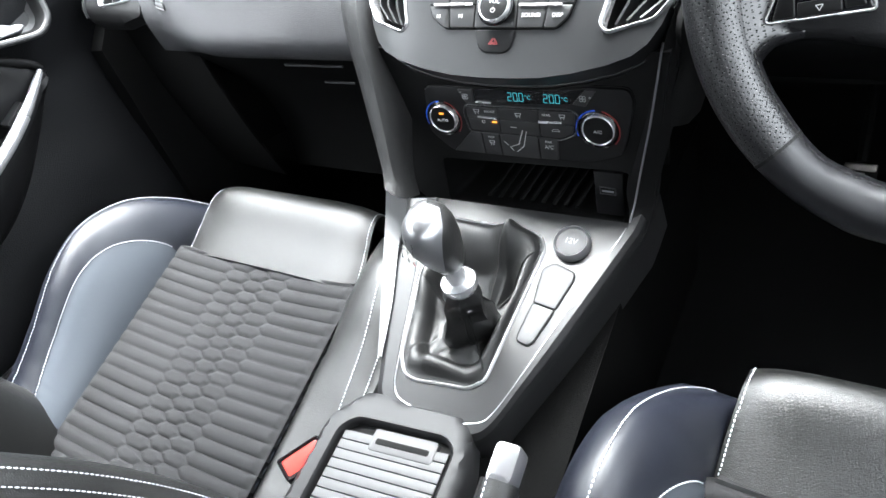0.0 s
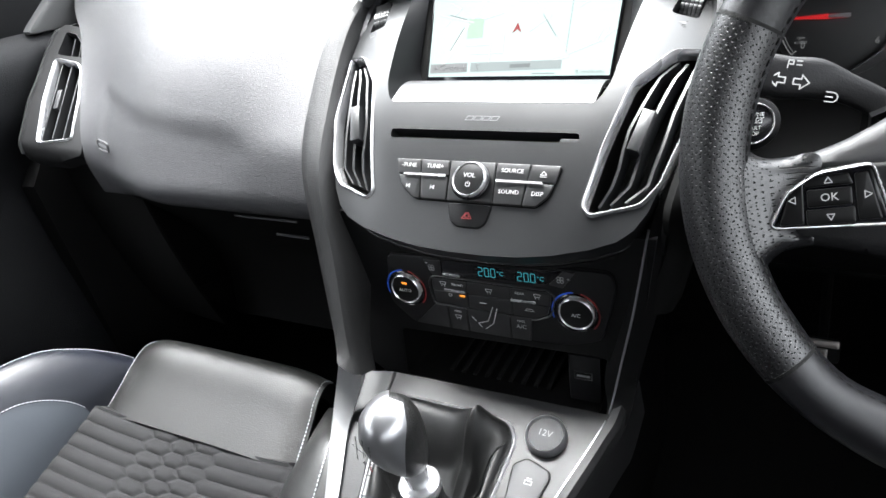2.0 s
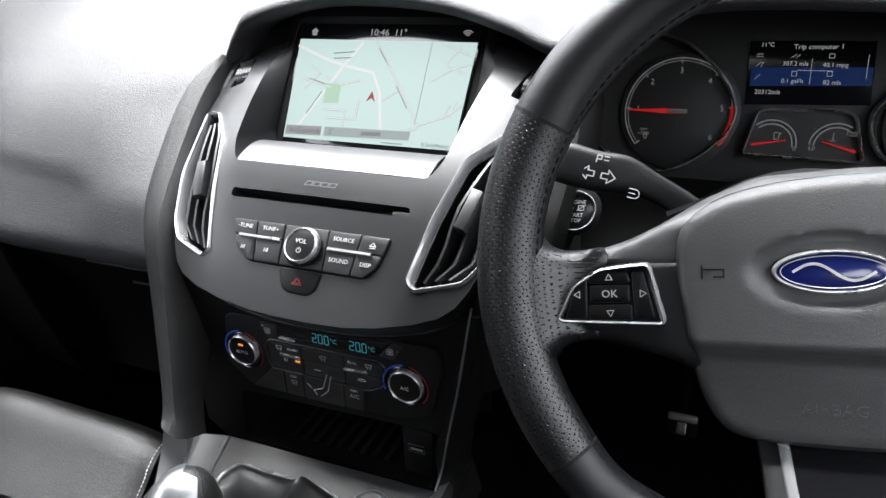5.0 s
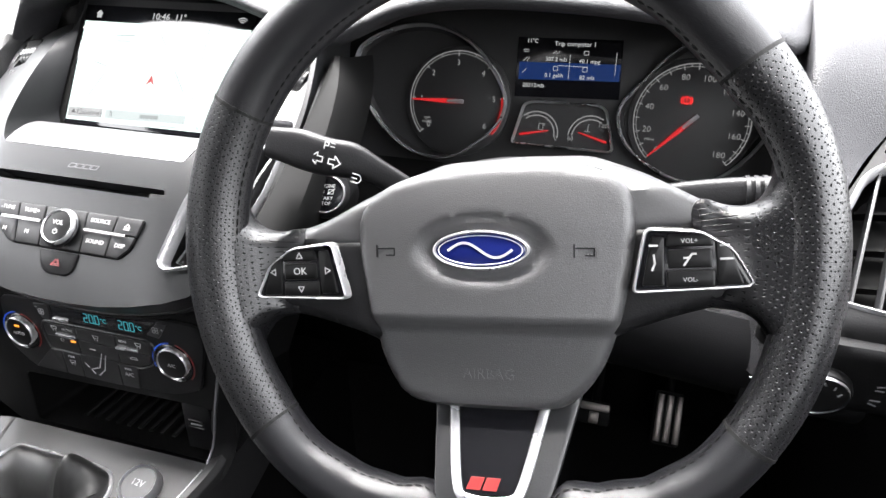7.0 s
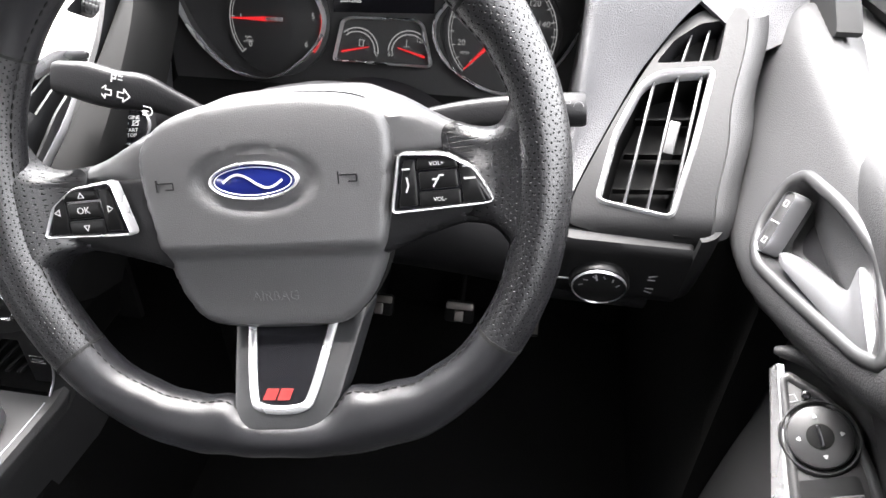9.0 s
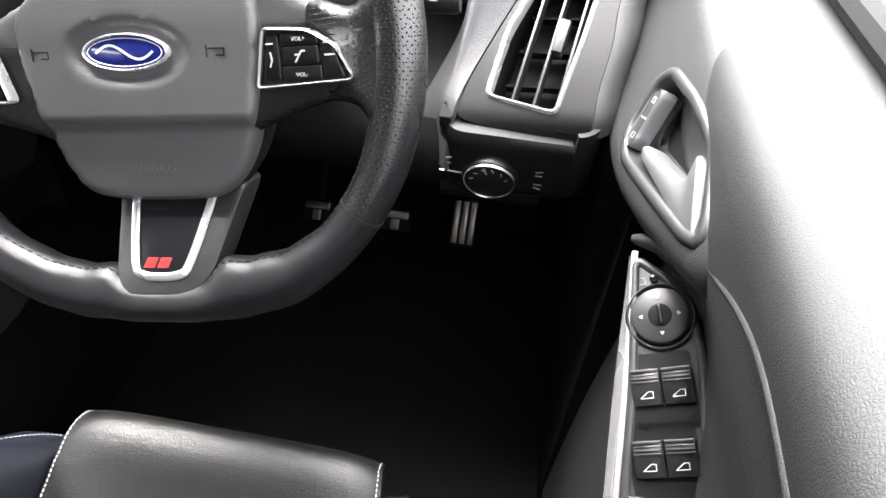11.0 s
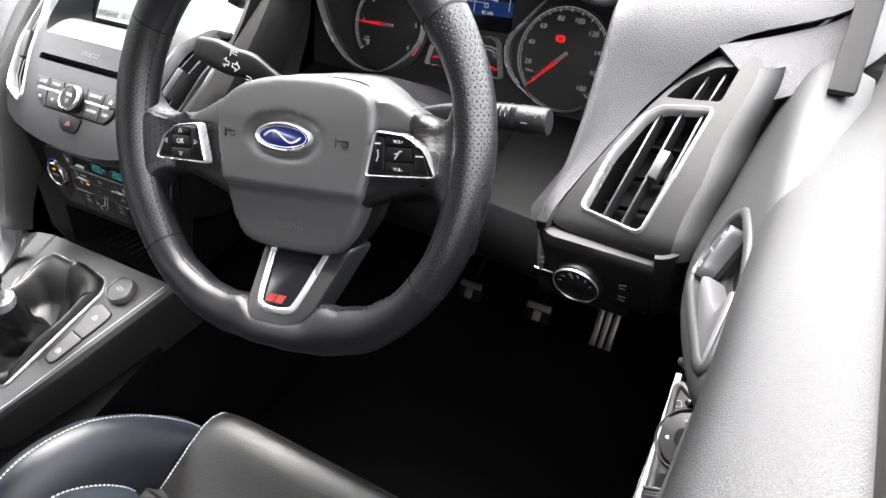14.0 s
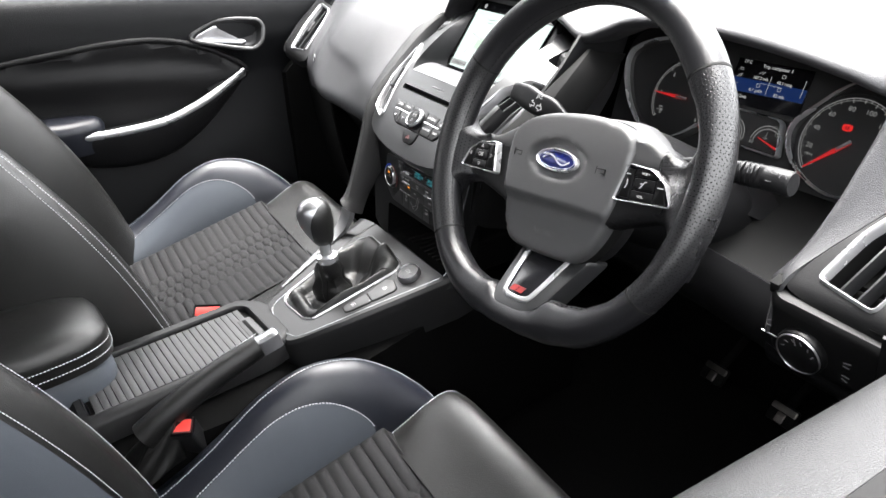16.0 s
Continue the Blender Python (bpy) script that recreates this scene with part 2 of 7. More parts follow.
CLIMATE = Plane((0, 0.0404, 0.4427), XAX, (0, 0.05, 1))
GATE = Plane((0, -0.014, 0.346), XAX, (0, 0.953, 0.304))
VENTD = Plane((0.613, 0.165, 0.583), (0.993, -0.038, 0.111), (-0.042, 0.768, 0.639))
perforate(PERF, WHEEL, 0.1715, 0.0044)
CLUSTER = Plane((0.3666, 0.3036, 0.609), XAX, (0, math.sin(radians(20)), math.cos(radians(20))))
FLAT = Plane((0, 0, 0), XAX, (0, 1, 0))


def smooth(me, angle=40):
    for p in me.polygons:
        p.use_smooth = True
    try:
        me.set_sharp_from_angle(angle=radians(angle))
    except AttributeError:
        pass


def part(name, bm, mat, parent=None, label="", angle=40):
    """Links a bmesh as one mesh object, under a thing or a part."""
    bmesh.ops.remove_doubles(bm, verts=bm.verts, dist=1e-6)
    bmesh.ops.recalc_face_normals(bm, faces=bm.faces)
    me = bpy.data.meshes.new(name)
    bm.to_mesh(me)
    bm.free()
    smooth(me, angle)
    me.materials.append(mat)
    ob = new(name, me)
    if parent is not None:
        ob.parent = parent
        ob.matrix_parent_inverse = parent.matrix_basis.inverted()
    if label:
        ob["label"] = label
    return ob


def thing(name, at, label, category, group="", kind=""):
    ob = new(name)
    ob.empty_display_size = 0.02
    ob.location = at
    return tagged(ob, label, category, group, kind)


def round_outline(pts, n=2, closed=True):
    """Corner cutting."""
    for _ in range(n):
        out = []
        m = len(pts)
        for i in range(m if closed else m - 1):
            a, b = pts[i], pts[(i + 1) % m]
            out += [tuple(p * 0.75 + q * 0.25 for p, q in zip(a, b)), tuple(p * 0.25 + q * 0.75 for p, q in zip(a, b))]
        pts = out if closed else [pts[0]] + out + [pts[-1]]
    return pts


def fillet(pts, r=0.004, n=3):
    """Rounds each corner of a closed outline by about r."""
    out = []
    m = len(pts)
    for i in range(m):
        p, a, b = Vector(pts[i]), Vector(pts[i - 1]), Vector(pts[(i + 1) % m])
        la, lb = (a - p).length, (b - p).length
        k = min(r, la * 0.45, lb * 0.45)
        s, e = p + (a - p) * (k / la), p + (b - p) * (k / lb)
        for j in range(n + 1):
            f = j / n
            out.append(tuple(s * (1 - f) ** 2 + p * 2 * f * (1 - f) + e * f ** 2))
    return out


def area(pts):
    return sum(pts[i - 1][0] * pts[i][1] - pts[i][0] * pts[i - 1][1] for i in range(len(pts))) / 2


def inset(pts, d):
    """A closed outline moved inwards by d."""
    sgn = 1 if area(pts) > 0 else -1
    out = []
    m = len(pts)
    for i in range(m):
        p, a, b = Vector(pts[i][:2]), Vector(pts[i - 1][:2]), Vector(pts[(i + 1) % m][:2])
        u, w = p - a, b - p
        if u.length < 1e-9 or w.length < 1e-9:
            out.append(tuple(p))
            continue
        u.normalize()
        w.normalize()
        nu, nw = Vector((-u.y, u.x)) * sgn, Vector((-w.y, w.x)) * sgn
        k = nu + nw
        l = max(k.length_squared / 2, 0.35)
        out.append(tuple(p + k * (d / l)))
    return out


def loft(rings, closed=True, cap=True):
    bm = bmesh.new()
    vs = [[bm.verts.new(p) for p in r] for r in rings]
    n = len(vs[0])
    for a, b in zip(vs, vs[1:]):
        for i in range(n if closed else n - 1):
            j = (i + 1) % n
            try:
                bm.faces.new((a[i], a[j], b[j], b[i]))
            except ValueError:
                pass
    if cap and closed:
        for r in (vs[0], vs[-1]):
            try:
                bm.faces.new(r)
            except ValueError:
                pass
        bmesh.ops.triangulate(bm, faces=[f for f in bm.faces if len(f.verts) > 4])
    return bm


def prism(fr, outline, z0, z1, bevel=0.001, warp=None):
    """A plate with that outline between two heights, its upper edge rounded."""
    h = lambda p, z: fr.at(p[0], p[1], z + (warp(*p[:2]) if warp else 0))
    rings = [[h(p, z0) for p in outline]]
    if bevel:
        rings.append([h(p, z1 - bevel) for p in outline])
        q = inset(outline, bevel * 0.3)
        rings.append([h(p, z1 - bevel * 0.3) for p in q])
        q = inset(outline, bevel)
        rings.append([h(p, z1) for p in q])
    else:
        rings.append([h(p, z1) for p in outline])
    return loft(rings)


def rect(x0, x1, y0, y1, r=0.0):
    pts = [(x0, y0), (x1, y0), (x1, y1), (x0, y1)]
    return fillet(pts, r) if r else pts


def block(fr, x0, x1, y0, y1, z0, z1, bevel=0.001, r=0.0):
    return prism(fr, rect(x0, x1, y0, y1, r), z0, z1, bevel)


def circle(cx, cy, r, n=32, ry=None):
    return [(cx + r * math.cos(2 * math.pi * i / n), cy + (ry or r) * math.sin(2 * math.pi * i / n)) for i in range(n)]


def disc(fr, cx, cy, r, z0, z1, bevel=0.001, n=32, ry=None):
    return prism(fr, circle(cx, cy, r, n, ry), z0, z1, bevel)


def ring(fr, outline, width, z0, z1, warp=None):
    """A frame of that width inside an outline, with a rounded crown."""
    h = lambda p, z: fr.at(p[0], p[1], z + (warp(*p[:2]) if warp else 0))
    rows = [(0, z0), (0, z0 + (z1 - z0) * 0.6), (width * 0.2, z1 - (z1 - z0) * 0.12), (width * 0.5, z1), (width * 0.8, z1 - (z1 - z0) * 0.12), (width, z0 + (z1 - z0) * 0.6), (width, z0)]
    rings = [[h(p, z) for p in (inset(outline, d) if d else outline)] for d, z in rows]
    return loft(rings + [rings[0]], cap=False)


def inside(p, poly):
    c = False
    j = len(poly) - 1
    for i in range(len(poly)):
        if (poly[i][1] > p[1]) != (poly[j][1] > p[1]) and p[0] < (poly[j][0] - poly[i][0]) * (p[1] - poly[i][1]) / (poly[j][1] - poly[i][1]) + poly[i][0]:
            c = not c
        j = i
    return c


def dense(pts, step):
    out = []
    for i in range(len(pts)):
        a, b = Vector(pts[i][:2]), Vector(pts[(i + 1) % len(pts)][:2])
        k = max(1, int((b - a).length / step))
        out += [tuple(a.lerp(b, j / k)) for j in range(k)]
    return out


def plate(fr, outer, holes=(), thick=0.004, step=0.012, warp=None, edge=0.0015):
    """A bent plate with openings cut through it."""
    from mathutils import geometry
    loops = [dense(outer, step)] + [dense(h, step) for h in holes]
    verts, edges = [], []
    for lp in loops:
        b = len(verts)
        verts += [Vector(p) for p in lp]
        edges += [(b + i, b + (i + 1) % len(lp)) for i in range(len(lp))]
    xs, ys = [p[0] for p in loops[0]], [p[1] for p in loops[0]]
    for i in range(1, int((max(xs) - min(xs)) / step) + 1):
        for j in range(1, int((max(ys) - min(ys)) / step) + 1):
            p = (min(xs) + i * step + 0.3 * step * (j % 2), min(ys) + j * step)
            if inside(p, loops[0]) and not any(inside(p, h) for h in loops[1:]) and all(min((Vector(p) - Vector(q)).length for q in lp) > step * 0.45 for lp in loops):
                verts.append(Vector(p))
    vo, _, fo, *_ = geometry.delaunay_2d_cdt(verts, edges, [], 0, 1e-7)
    bm = bmesh.new()
    h = lambda p, z: fr.at(p[0], p[1], z + (warp(p[0], p[1]) if warp else 0))
    top = [bm.verts.new(h(p, 0)) for p in vo]
    for f in fo:
        c = (sum(vo[i][0] for i in f) / len(f), sum(vo[i][1] for i in f) / len(f))
        if inside(c, loops[0]) and not any(inside(c, q) for q in loops[1:]):
            try:
                bm.faces.new([top[i] for i in f])
            except ValueError:
                pass
    loose = [v for v in bm.verts if not v.link_faces]
    bmesh.ops.delete(bm, geom=loose, context="VERTS")
    rim = [e for e in bm.edges if len(e.link_faces) == 1]
    ext = bmesh.ops.extrude_edge_only(bm, edges=rim)
    for v in (g for g in ext["geom"] if isinstance(g, bmesh.types.BMVert)):
        v.co -= fr.un * thick
    return bm


def edge_distance(p, poly):
    """Distance from a point to a closed outline."""
    best = 9.0
    px_, py_ = p
    for i in range(len(poly)):
        ax, ay = poly[i - 1][:2]
        bx, by = poly[i][:2]
        dx, dy = bx - ax, by - ay
        l = dx * dx + dy * dy
        f = max(0.0, min(1.0, ((px_ - ax) * dx + (py_ - ay) * dy) / l)) if l > 1e-14 else 0.0
        best = min(best, math.hypot(px_ - ax - f * dx, py_ - ay - f * dy))
    return best


def pillow(fr, outline, zf, r, h, step=0.005, thick=0.01, holes=()):
    """A moulded cover: a plate over an outline whose rim rolls down by h over a width r."""
    def warp(x, y):
        k = 1 - min(1.0, edge_distance((x, y), outline) / r)
        return zf(x, y) - h * (1 - math.sqrt(max(0.0, 1 - k * k)))
    return plate(fr, outline, holes, thick, step, warp)


CABIN = Vector((0.2, -0.4, 0.9))


def sheet(fn, nu, nv, thick=0.004):
    """A surface over the unit square, thickened on the side away from the cabin."""
    P = [[Vector(fn(i / nu, j / nv)) for j in range(nv + 1)] for i in range(nu + 1)]
    N = []
    for i in range(nu + 1):
        row = []
        for j in range(nv + 1):
            a = P[min(i + 1, nu)][j] - P[max(i - 1, 0)][j]
            b = P[i][min(j + 1, nv)] - P[i][max(j - 1, 0)]
            row.append(a.cross(b).normalized())
        N.append(row)
    if sum(n.dot(CABIN - p) for a, b in zip(N, P) for n, p in zip(a, b)) < 0:
        N = [[-n for n in row] for row in N]
    bm = bmesh.new()
    A = [[bm.verts.new(p) for p in r] for r in P]
    B = [[bm.verts.new(P[i][j] - N[i][j] * thick) for j in range(nv + 1)] for i in range(nu + 1)]
    for i in range(nu):
        for j in range(nv):
            bm.faces.new((A[i][j], A[i + 1][j], A[i + 1][j + 1], A[i][j + 1]))
            bm.faces.new((B[i][j], B[i][j + 1], B[i + 1][j + 1], B[i + 1][j]))
    for i in range(nu):
        for j in (0, nv):
            bm.faces.new((A[i][j], A[i + 1][j], B[i + 1][j], B[i][j]))
    for j in range(nv):
        for i in (0, nu):
            bm.faces.new((A[i][j], A[i][j + 1], B[i][j + 1], B[i][j]))
    return bm


def curve(pts, n=24, closed=False):
    """Points along a smooth (Catmull-Rom) curve."""
    P = [Vector(p) for p in pts]
    m = len(P)
    out = []
    segs = m if closed else m - 1
    for k in range(n + (0 if closed else 1)):
        s = k / n * segs
        i = min(int(s), segs - 1)
        f = s - i
        g = (lambda q: P[q % m]) if closed else (lambda q: P[max(0, min(m - 1, q))])
        a, b, c, d = g(i - 1), g(i), g(i + 1), g(i + 2)
        out.append(0.5 * (2 * b + (c - a) * f + (2 * a - 5 * b + 4 * c - d) * f * f + (3 * b - a - 3 * c + d) * f ** 3))
    return out


def tube(pts, r, seg=10, closed=False, flat=1.0, up=(0, 0, 1)):
    """A rod along points; r may be a function of the way along."""
    P = [Vector(p) for p in pts]
    rings = []
    m = len(P)
    for i, p in enumerate(P):
        if closed:
            d = (P[(i + 1) % m] - P[i - 1]).normalized()
        else:
            d = (P[min(i + 1, m - 1)] - P[max(i - 1, 0)]).normalized()
        a = d.cross(Vector(up))
        a = a.normalized() if a.length > 1e-6 else Vector((1, 0, 0))
        b = a.cross(d)
        k = r(i / max(1, m - 1)) if callable(r) else r
        rings.append([p + a * (k * math.cos(2 * math.pi * j / seg)) + b * (k * flat * math.sin(2 * math.pi * j / seg)) for j in range(seg)])
    return loft(rings + ([rings[0]] if closed else []), cap=not closed)


def dashes(pts, length=0.0030, gap=0.0014, r=0.00058):
    """Sewing stitches along a line of points, in one mesh."""
    P = [Vector(p) for p in pts]
    acc = [0.0]
    for a, b in zip(P, P[1:]):
        acc.append(acc[-1] + (b - a).length)

    def at(s):
        for i in range(len(P) - 1):
            if acc[i + 1] >= s:
                f = (s - acc[i]) / max(1e-9, acc[i + 1] - acc[i])
                return P[i].lerp(P[i + 1], f)
        return P[-1]
    bm = bmesh.new()
    s = 0.0
    while s + length < acc[-1]:
        a, b = at(s), at(s + length)
        d = (b - a).normalized()
        x = d.cross(Vector((0.31, 0.2, 0.9))).normalized()
        y = d.cross(x)
        va = [bm.verts.new(a + (x * c + y * e) * r * 0.6) for c, e in ((1, 0), (0, 1), (-1, 0), (0, -1))]
        vm = [bm.verts.new((a + b) / 2 + (x * c + y * e) * r * 1.3) for c, e in ((1, 0), (0, 1), (-1, 0), (0, -1))]
        vb = [bm.verts.new(b + (x * c + y * e) * r * 0.6) for c, e in ((1, 0), (0, 1), (-1, 0), (0, -1))]
        for p, q in ((va, vm), (vm, vb)):
            for i in range(4):
                bm.faces.new((p[i], p[(i + 1) % 4], q[(i + 1) % 4], q[i]))
        s += length + gap
    return bm


def lettering(fr, words, x, y, size, mat, parent, z=0.0004, name="lettering", thick=0.00015, bold=0.0):
    cu = bpy.data.curves.new(name, "FONT")
    cu.body, cu.size, cu.align_x, cu.align_y = words, size, "CENTER", "CENTER"
    cu.extrude, cu.offset, cu.resolution_u = thick, bold, 2
    tmp = bpy.data.objects.new("tmp", cu)
    me = bpy.data.meshes.new_from_object(tmp)
    me.name = name
    bpy.data.objects.remove(tmp)
    bpy.data.curves.remove(cu)
    m = Matrix((fr.ux, fr.uy, fr.un)).transposed().to_4x4()
    m.translation = fr.at(x, y, z)
    me.transform(m)
    me.materials.clear()
    me.materials.append(mat)
    ob = new(name, me)
    if parent is not None:
        ob.parent = parent
        ob.matrix_parent_inverse = parent.matrix_basis.inverted()
    return ob


def strokes(fr, lines, w, z=0.0005, thick=0.0003):
    """Printed line work: each line is a list of (x, y); one flat raised mesh."""
    bm = bmesh.new()
    for ln in lines:
        for a, b in zip(ln, ln[1:]):
            a, b = Vector(a), Vector(b)
            d = (b - a)
            if d.length < 1e-9:
                continue
            d.normalize()
            s = Vector((-d.y, d.x)) * w / 2
            a2, b2 = a - d * w * 0.3, b + d * w * 0.3
            q = [a2 - s, b2 - s, b2 + s, a2 + s]
            lo = [bm.verts.new(fr.at(p.x, p.y, z - thick)) for p in q]
            hi = [bm.verts.new(fr.at(p.x, p.y, z)) for p in q]
            bm.faces.new(hi)
            for i in range(4):
                bm.faces.new((lo[i], lo[(i + 1) % 4], hi[(i + 1) % 4], hi[i]))
    return bm


def arc(cx, cy, r, a0, a1, n=16):
    return [(cx + r * math.cos(radians(a0 + (a1 - a0) * i / n)), cy + r * math.sin(radians(a0 + (a1 - a0) * i / n))) for i in range(n + 1)]


def mirror_x(pts):
    return [(-p[0], *p[1:]) for p in pts]


def interp(x, table):
    """Linear or smooth look-up in rows of (x, value or tuple)."""
    if x <= table[0][0]:
        return table[0][1]
    for (a, va), (b, vb) in zip(table, table[1:]):
        if x <= b:
            f = (x - a) / (b - a)
            f = f * f * (3 - 2 * f)
            if isinstance(va, tuple):
                return tuple(p + (q - p) * f for p, q in zip(va, vb))
            return va + (vb - va) * f
    return table[-1][1]


def resample(pts, n):
    P = [Vector(p) for p in pts]
    acc = [0.0]
    for a, b in zip(P, P[1:]):
        acc.append(acc[-1] + (b - a).length)
    out = []
    for k in range(n + 1):
        s = acc[-1] * k / n
        for i in range(len(P) - 1):
            if acc[i + 1] >= s - 1e-12:
                f = (s - acc[i]) / max(1e-12, acc[i + 1] - acc[i])
                out.append(P[i].lerp(P[i + 1], f))
                break
    return out


# ---- the setting ----
def slab(name, fr, x0, x1, y0, y1, z0, z1, mat, label, category, bevel=0.0):
    return tagged(part(name, block(fr, x0, x1, y0, y1, z0, z1, bevel), mat), label, category, kind="structure")


tagged(part("ground", block(FLAT, -600, 600, -600, 600, -0.36, -0.34, 0), ASPHALT), "grey asphalt car park under the car", "ground", kind="structure")
# added walls, never in view: they hold back low light from left and rear
for nm, x0, x1, y0, y1 in (("wall_left", -2.75, -2.60, -4.2, 9.0), ("wall_back", -2.75, 4.75, -4.35, -4.2)):
    slab(nm, FLAT, x0, x1, y0, y1, -0.34, 1.7, WALL, "unseen dark wall added to cut side light", "wall")
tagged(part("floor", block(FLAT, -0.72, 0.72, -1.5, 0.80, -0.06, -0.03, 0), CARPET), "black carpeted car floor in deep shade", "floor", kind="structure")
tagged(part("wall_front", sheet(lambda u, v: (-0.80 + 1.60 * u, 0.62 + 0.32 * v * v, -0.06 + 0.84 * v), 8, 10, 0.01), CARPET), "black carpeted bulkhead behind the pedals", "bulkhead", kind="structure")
tagged(part("wall_rear", sheet(lambda u, v: (-0.72 + 1.44 * u, -1.50 - 0.20 * v, -0.06 + 1.14 * v), 8, 8, 0.02), CARPET), "dark rear bulkhead of the cabin", "bulkhead", kind="structure")


def roof_fn(u, v):
    x = -0.62 + 1.24 * u
    y = -1.75 + 1.78 * v
    return (x, y, 1.16 - 0.12 * (2 * u - 1) ** 4 - 0.10 * (2 * v - 1) ** 4)


tagged(part("ceiling", sheet(roof_fn, 16, 16, 0.03), HEADLINER), "black cloth headliner over the cabin", "headliner", kind="structure")
for s, nm in ((-1, "pillar_left"), (1, "pillar_right")):
    pl = thing(nm, (s * 0.66, 0.6, 0.7), "dark windscreen pillar trim beside the dashboard", "pillar", kind="structure")
    path = curve([(s * 0.755, 0.62, 0.62), (s * 0.72, 0.55, 0.74), (s * 0.66, 0.42, 0.94), (s * 0.60, 0.28, 1.08)], 14)
    part("pillar_trim", tube(path, 0.035, 10, up=(s, 0, 0)), HARD, pl)
for s, nm in ((-1, "side_panel_left"), (1, "side_panel_right")):
    tagged(part(nm, sheet(lambda u, v: (s * (0.76 - 0.05 * (1 - v) - 0.16 * v ** 3), -1.72 + 1.10 * u, -0.06 + 0.80 * v), 6, 6, 0.03), HARD), "black rear door card behind the front seat", "side panel", kind="structure")

for s, nm in ((-1, "door_pillar_left"), (1, "door_pillar_right")):
    tagged(part(nm, sheet(lambda u, v: (s * (0.76 - 0.14 * v * v), -0.64 - 0.17 * u - 0.05 * v, 0.60 + 0.50 * v), 6, 8, 0.03), HARD), "dark trim pillar behind the front door", "pillar", kind="structure")

for s, nm in ((-1, "kick_panel_left"), (1, "kick_panel_right")):
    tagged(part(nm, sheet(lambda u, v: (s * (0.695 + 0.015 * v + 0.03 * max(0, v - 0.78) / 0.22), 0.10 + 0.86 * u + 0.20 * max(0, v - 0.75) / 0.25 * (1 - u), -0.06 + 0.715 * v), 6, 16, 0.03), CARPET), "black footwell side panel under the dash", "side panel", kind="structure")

# ---- dashboard ----
dash = thing("dashboard", (0, 0.4, 0.6), "dark grey soft-grain car dashboard with silver trims", "dashboard")

PASSENGER_PROFILE = [(0.17, 0.468), (0.105, 0.474), (0.072, 0.488), (0.0615, 0.508), (0.068, 0.532), (0.083, 0.565), (0.106, 0.600), (0.134, 0.632), (0.170, 0.659), (0.235, 0.690), (0.35, 0.715), (0.55, 0.735), (0.92, 0.745)]


# where the pad meets the end panel: height, (distance from the middle, depth)
PAD_END = [(0.46, (0.568, 0.110)), (0.52, (0.569, 0.102)), (0.556, (0.580, 0.120)), (0.600, (0.606, 0.166)), (0.626, (0.626, 0.196)), (0.650, (0.652, 0.228)), (0.676, (0.700, 0.270)), (0.710, (0.742, 0.33)), (0.746, (0.765, 0.42))]

PAD_END = [(p.x, (p.y, p.z)) for p in curve([(z, x, y) for z, (x, y) in PAD_END], 80)]


def ease(k):
    k = max(0.0, min(1.0, k))
    return k * k * (3 - 2 * k)


def passenger_pad(u, v):
    prof = curve([(0, *p) for p in PASSENGER_PROFILE], 44)
    p = prof[min(44, int(round(v * 44)))]
    xl, yl = interp(p.z, PAD_END)
    x = -xl + (xl - 0.168) * u
    f = max(0, (-x - 0.40) / (xl - 0.40))
    back = max(0, yl - p.y) * f * f * (3 - 2 * f)
    k = max(0, min(1, (x + 0.30) / 0.13))
    near = 0.042 * k * k * (3 - 2 * k) * max(0, min(1, (p.z - 0.56) / 0.07)) * max(0, min(1, (0.72 - p.z) / 0.03))
    # a faint sunk panel over the airbag
    edge = 0.600 - 0.10 * (x + 0.52)
    sink = 0.0050 * ease((edge - p.z) / 0.014) * ease((p.z - 0.505) / 0.05) * (1 - ease((x + 0.31) / 0.06)) * ease((x + 0.545) / 0.02)
    face = 1.0
    return (x, p.y + back + sink * face + near, p.z)


part("dash_pad", sheet(passenger_pad, 96, 44, 0.006), SOFT, dash, "soft grained passenger dash pad with an airbag panel")

BZ_WARP = lambda x, y: -1.5 * (y - 0.055) ** 2 - 3.0 * max(0, abs(x) - 0.08) ** 2

HOOD = [(-0.176, (0.205, 0.670)), (-0.16, (0.206, 0.694)), (-0.13, (0.196, 0.713)), (-0.066, (0.210, 0.727)), (0.0, (0.212, 0.728)), (0.066, (0.208, 0.722)), (0.12, (0.200, 0.708)), (0.165, (0.200, 0.690)), (0.20, (0.205, 0.702)), (0.24, (0.205, 0.718)), (0.30, (0.205, 0.727)), (0.39, (0.205, 0.726)), (0.46, (0.208, 0.719)), (0.51, (0.214, 0.710)), (0.545, (0.240, 0.698)), (0.575, (0.34, 0.700)), (0.60, (0.37, 0.700)), (0.65, (0.385, 0.698)), (0.70, (0.40, 0.692)), (0.74, (0.42, 0.688))]

HOOD = [(p.x, (p.y, p.z)) for p in curve([(x, y, z) for x, (y, z) in HOOD], 200)]


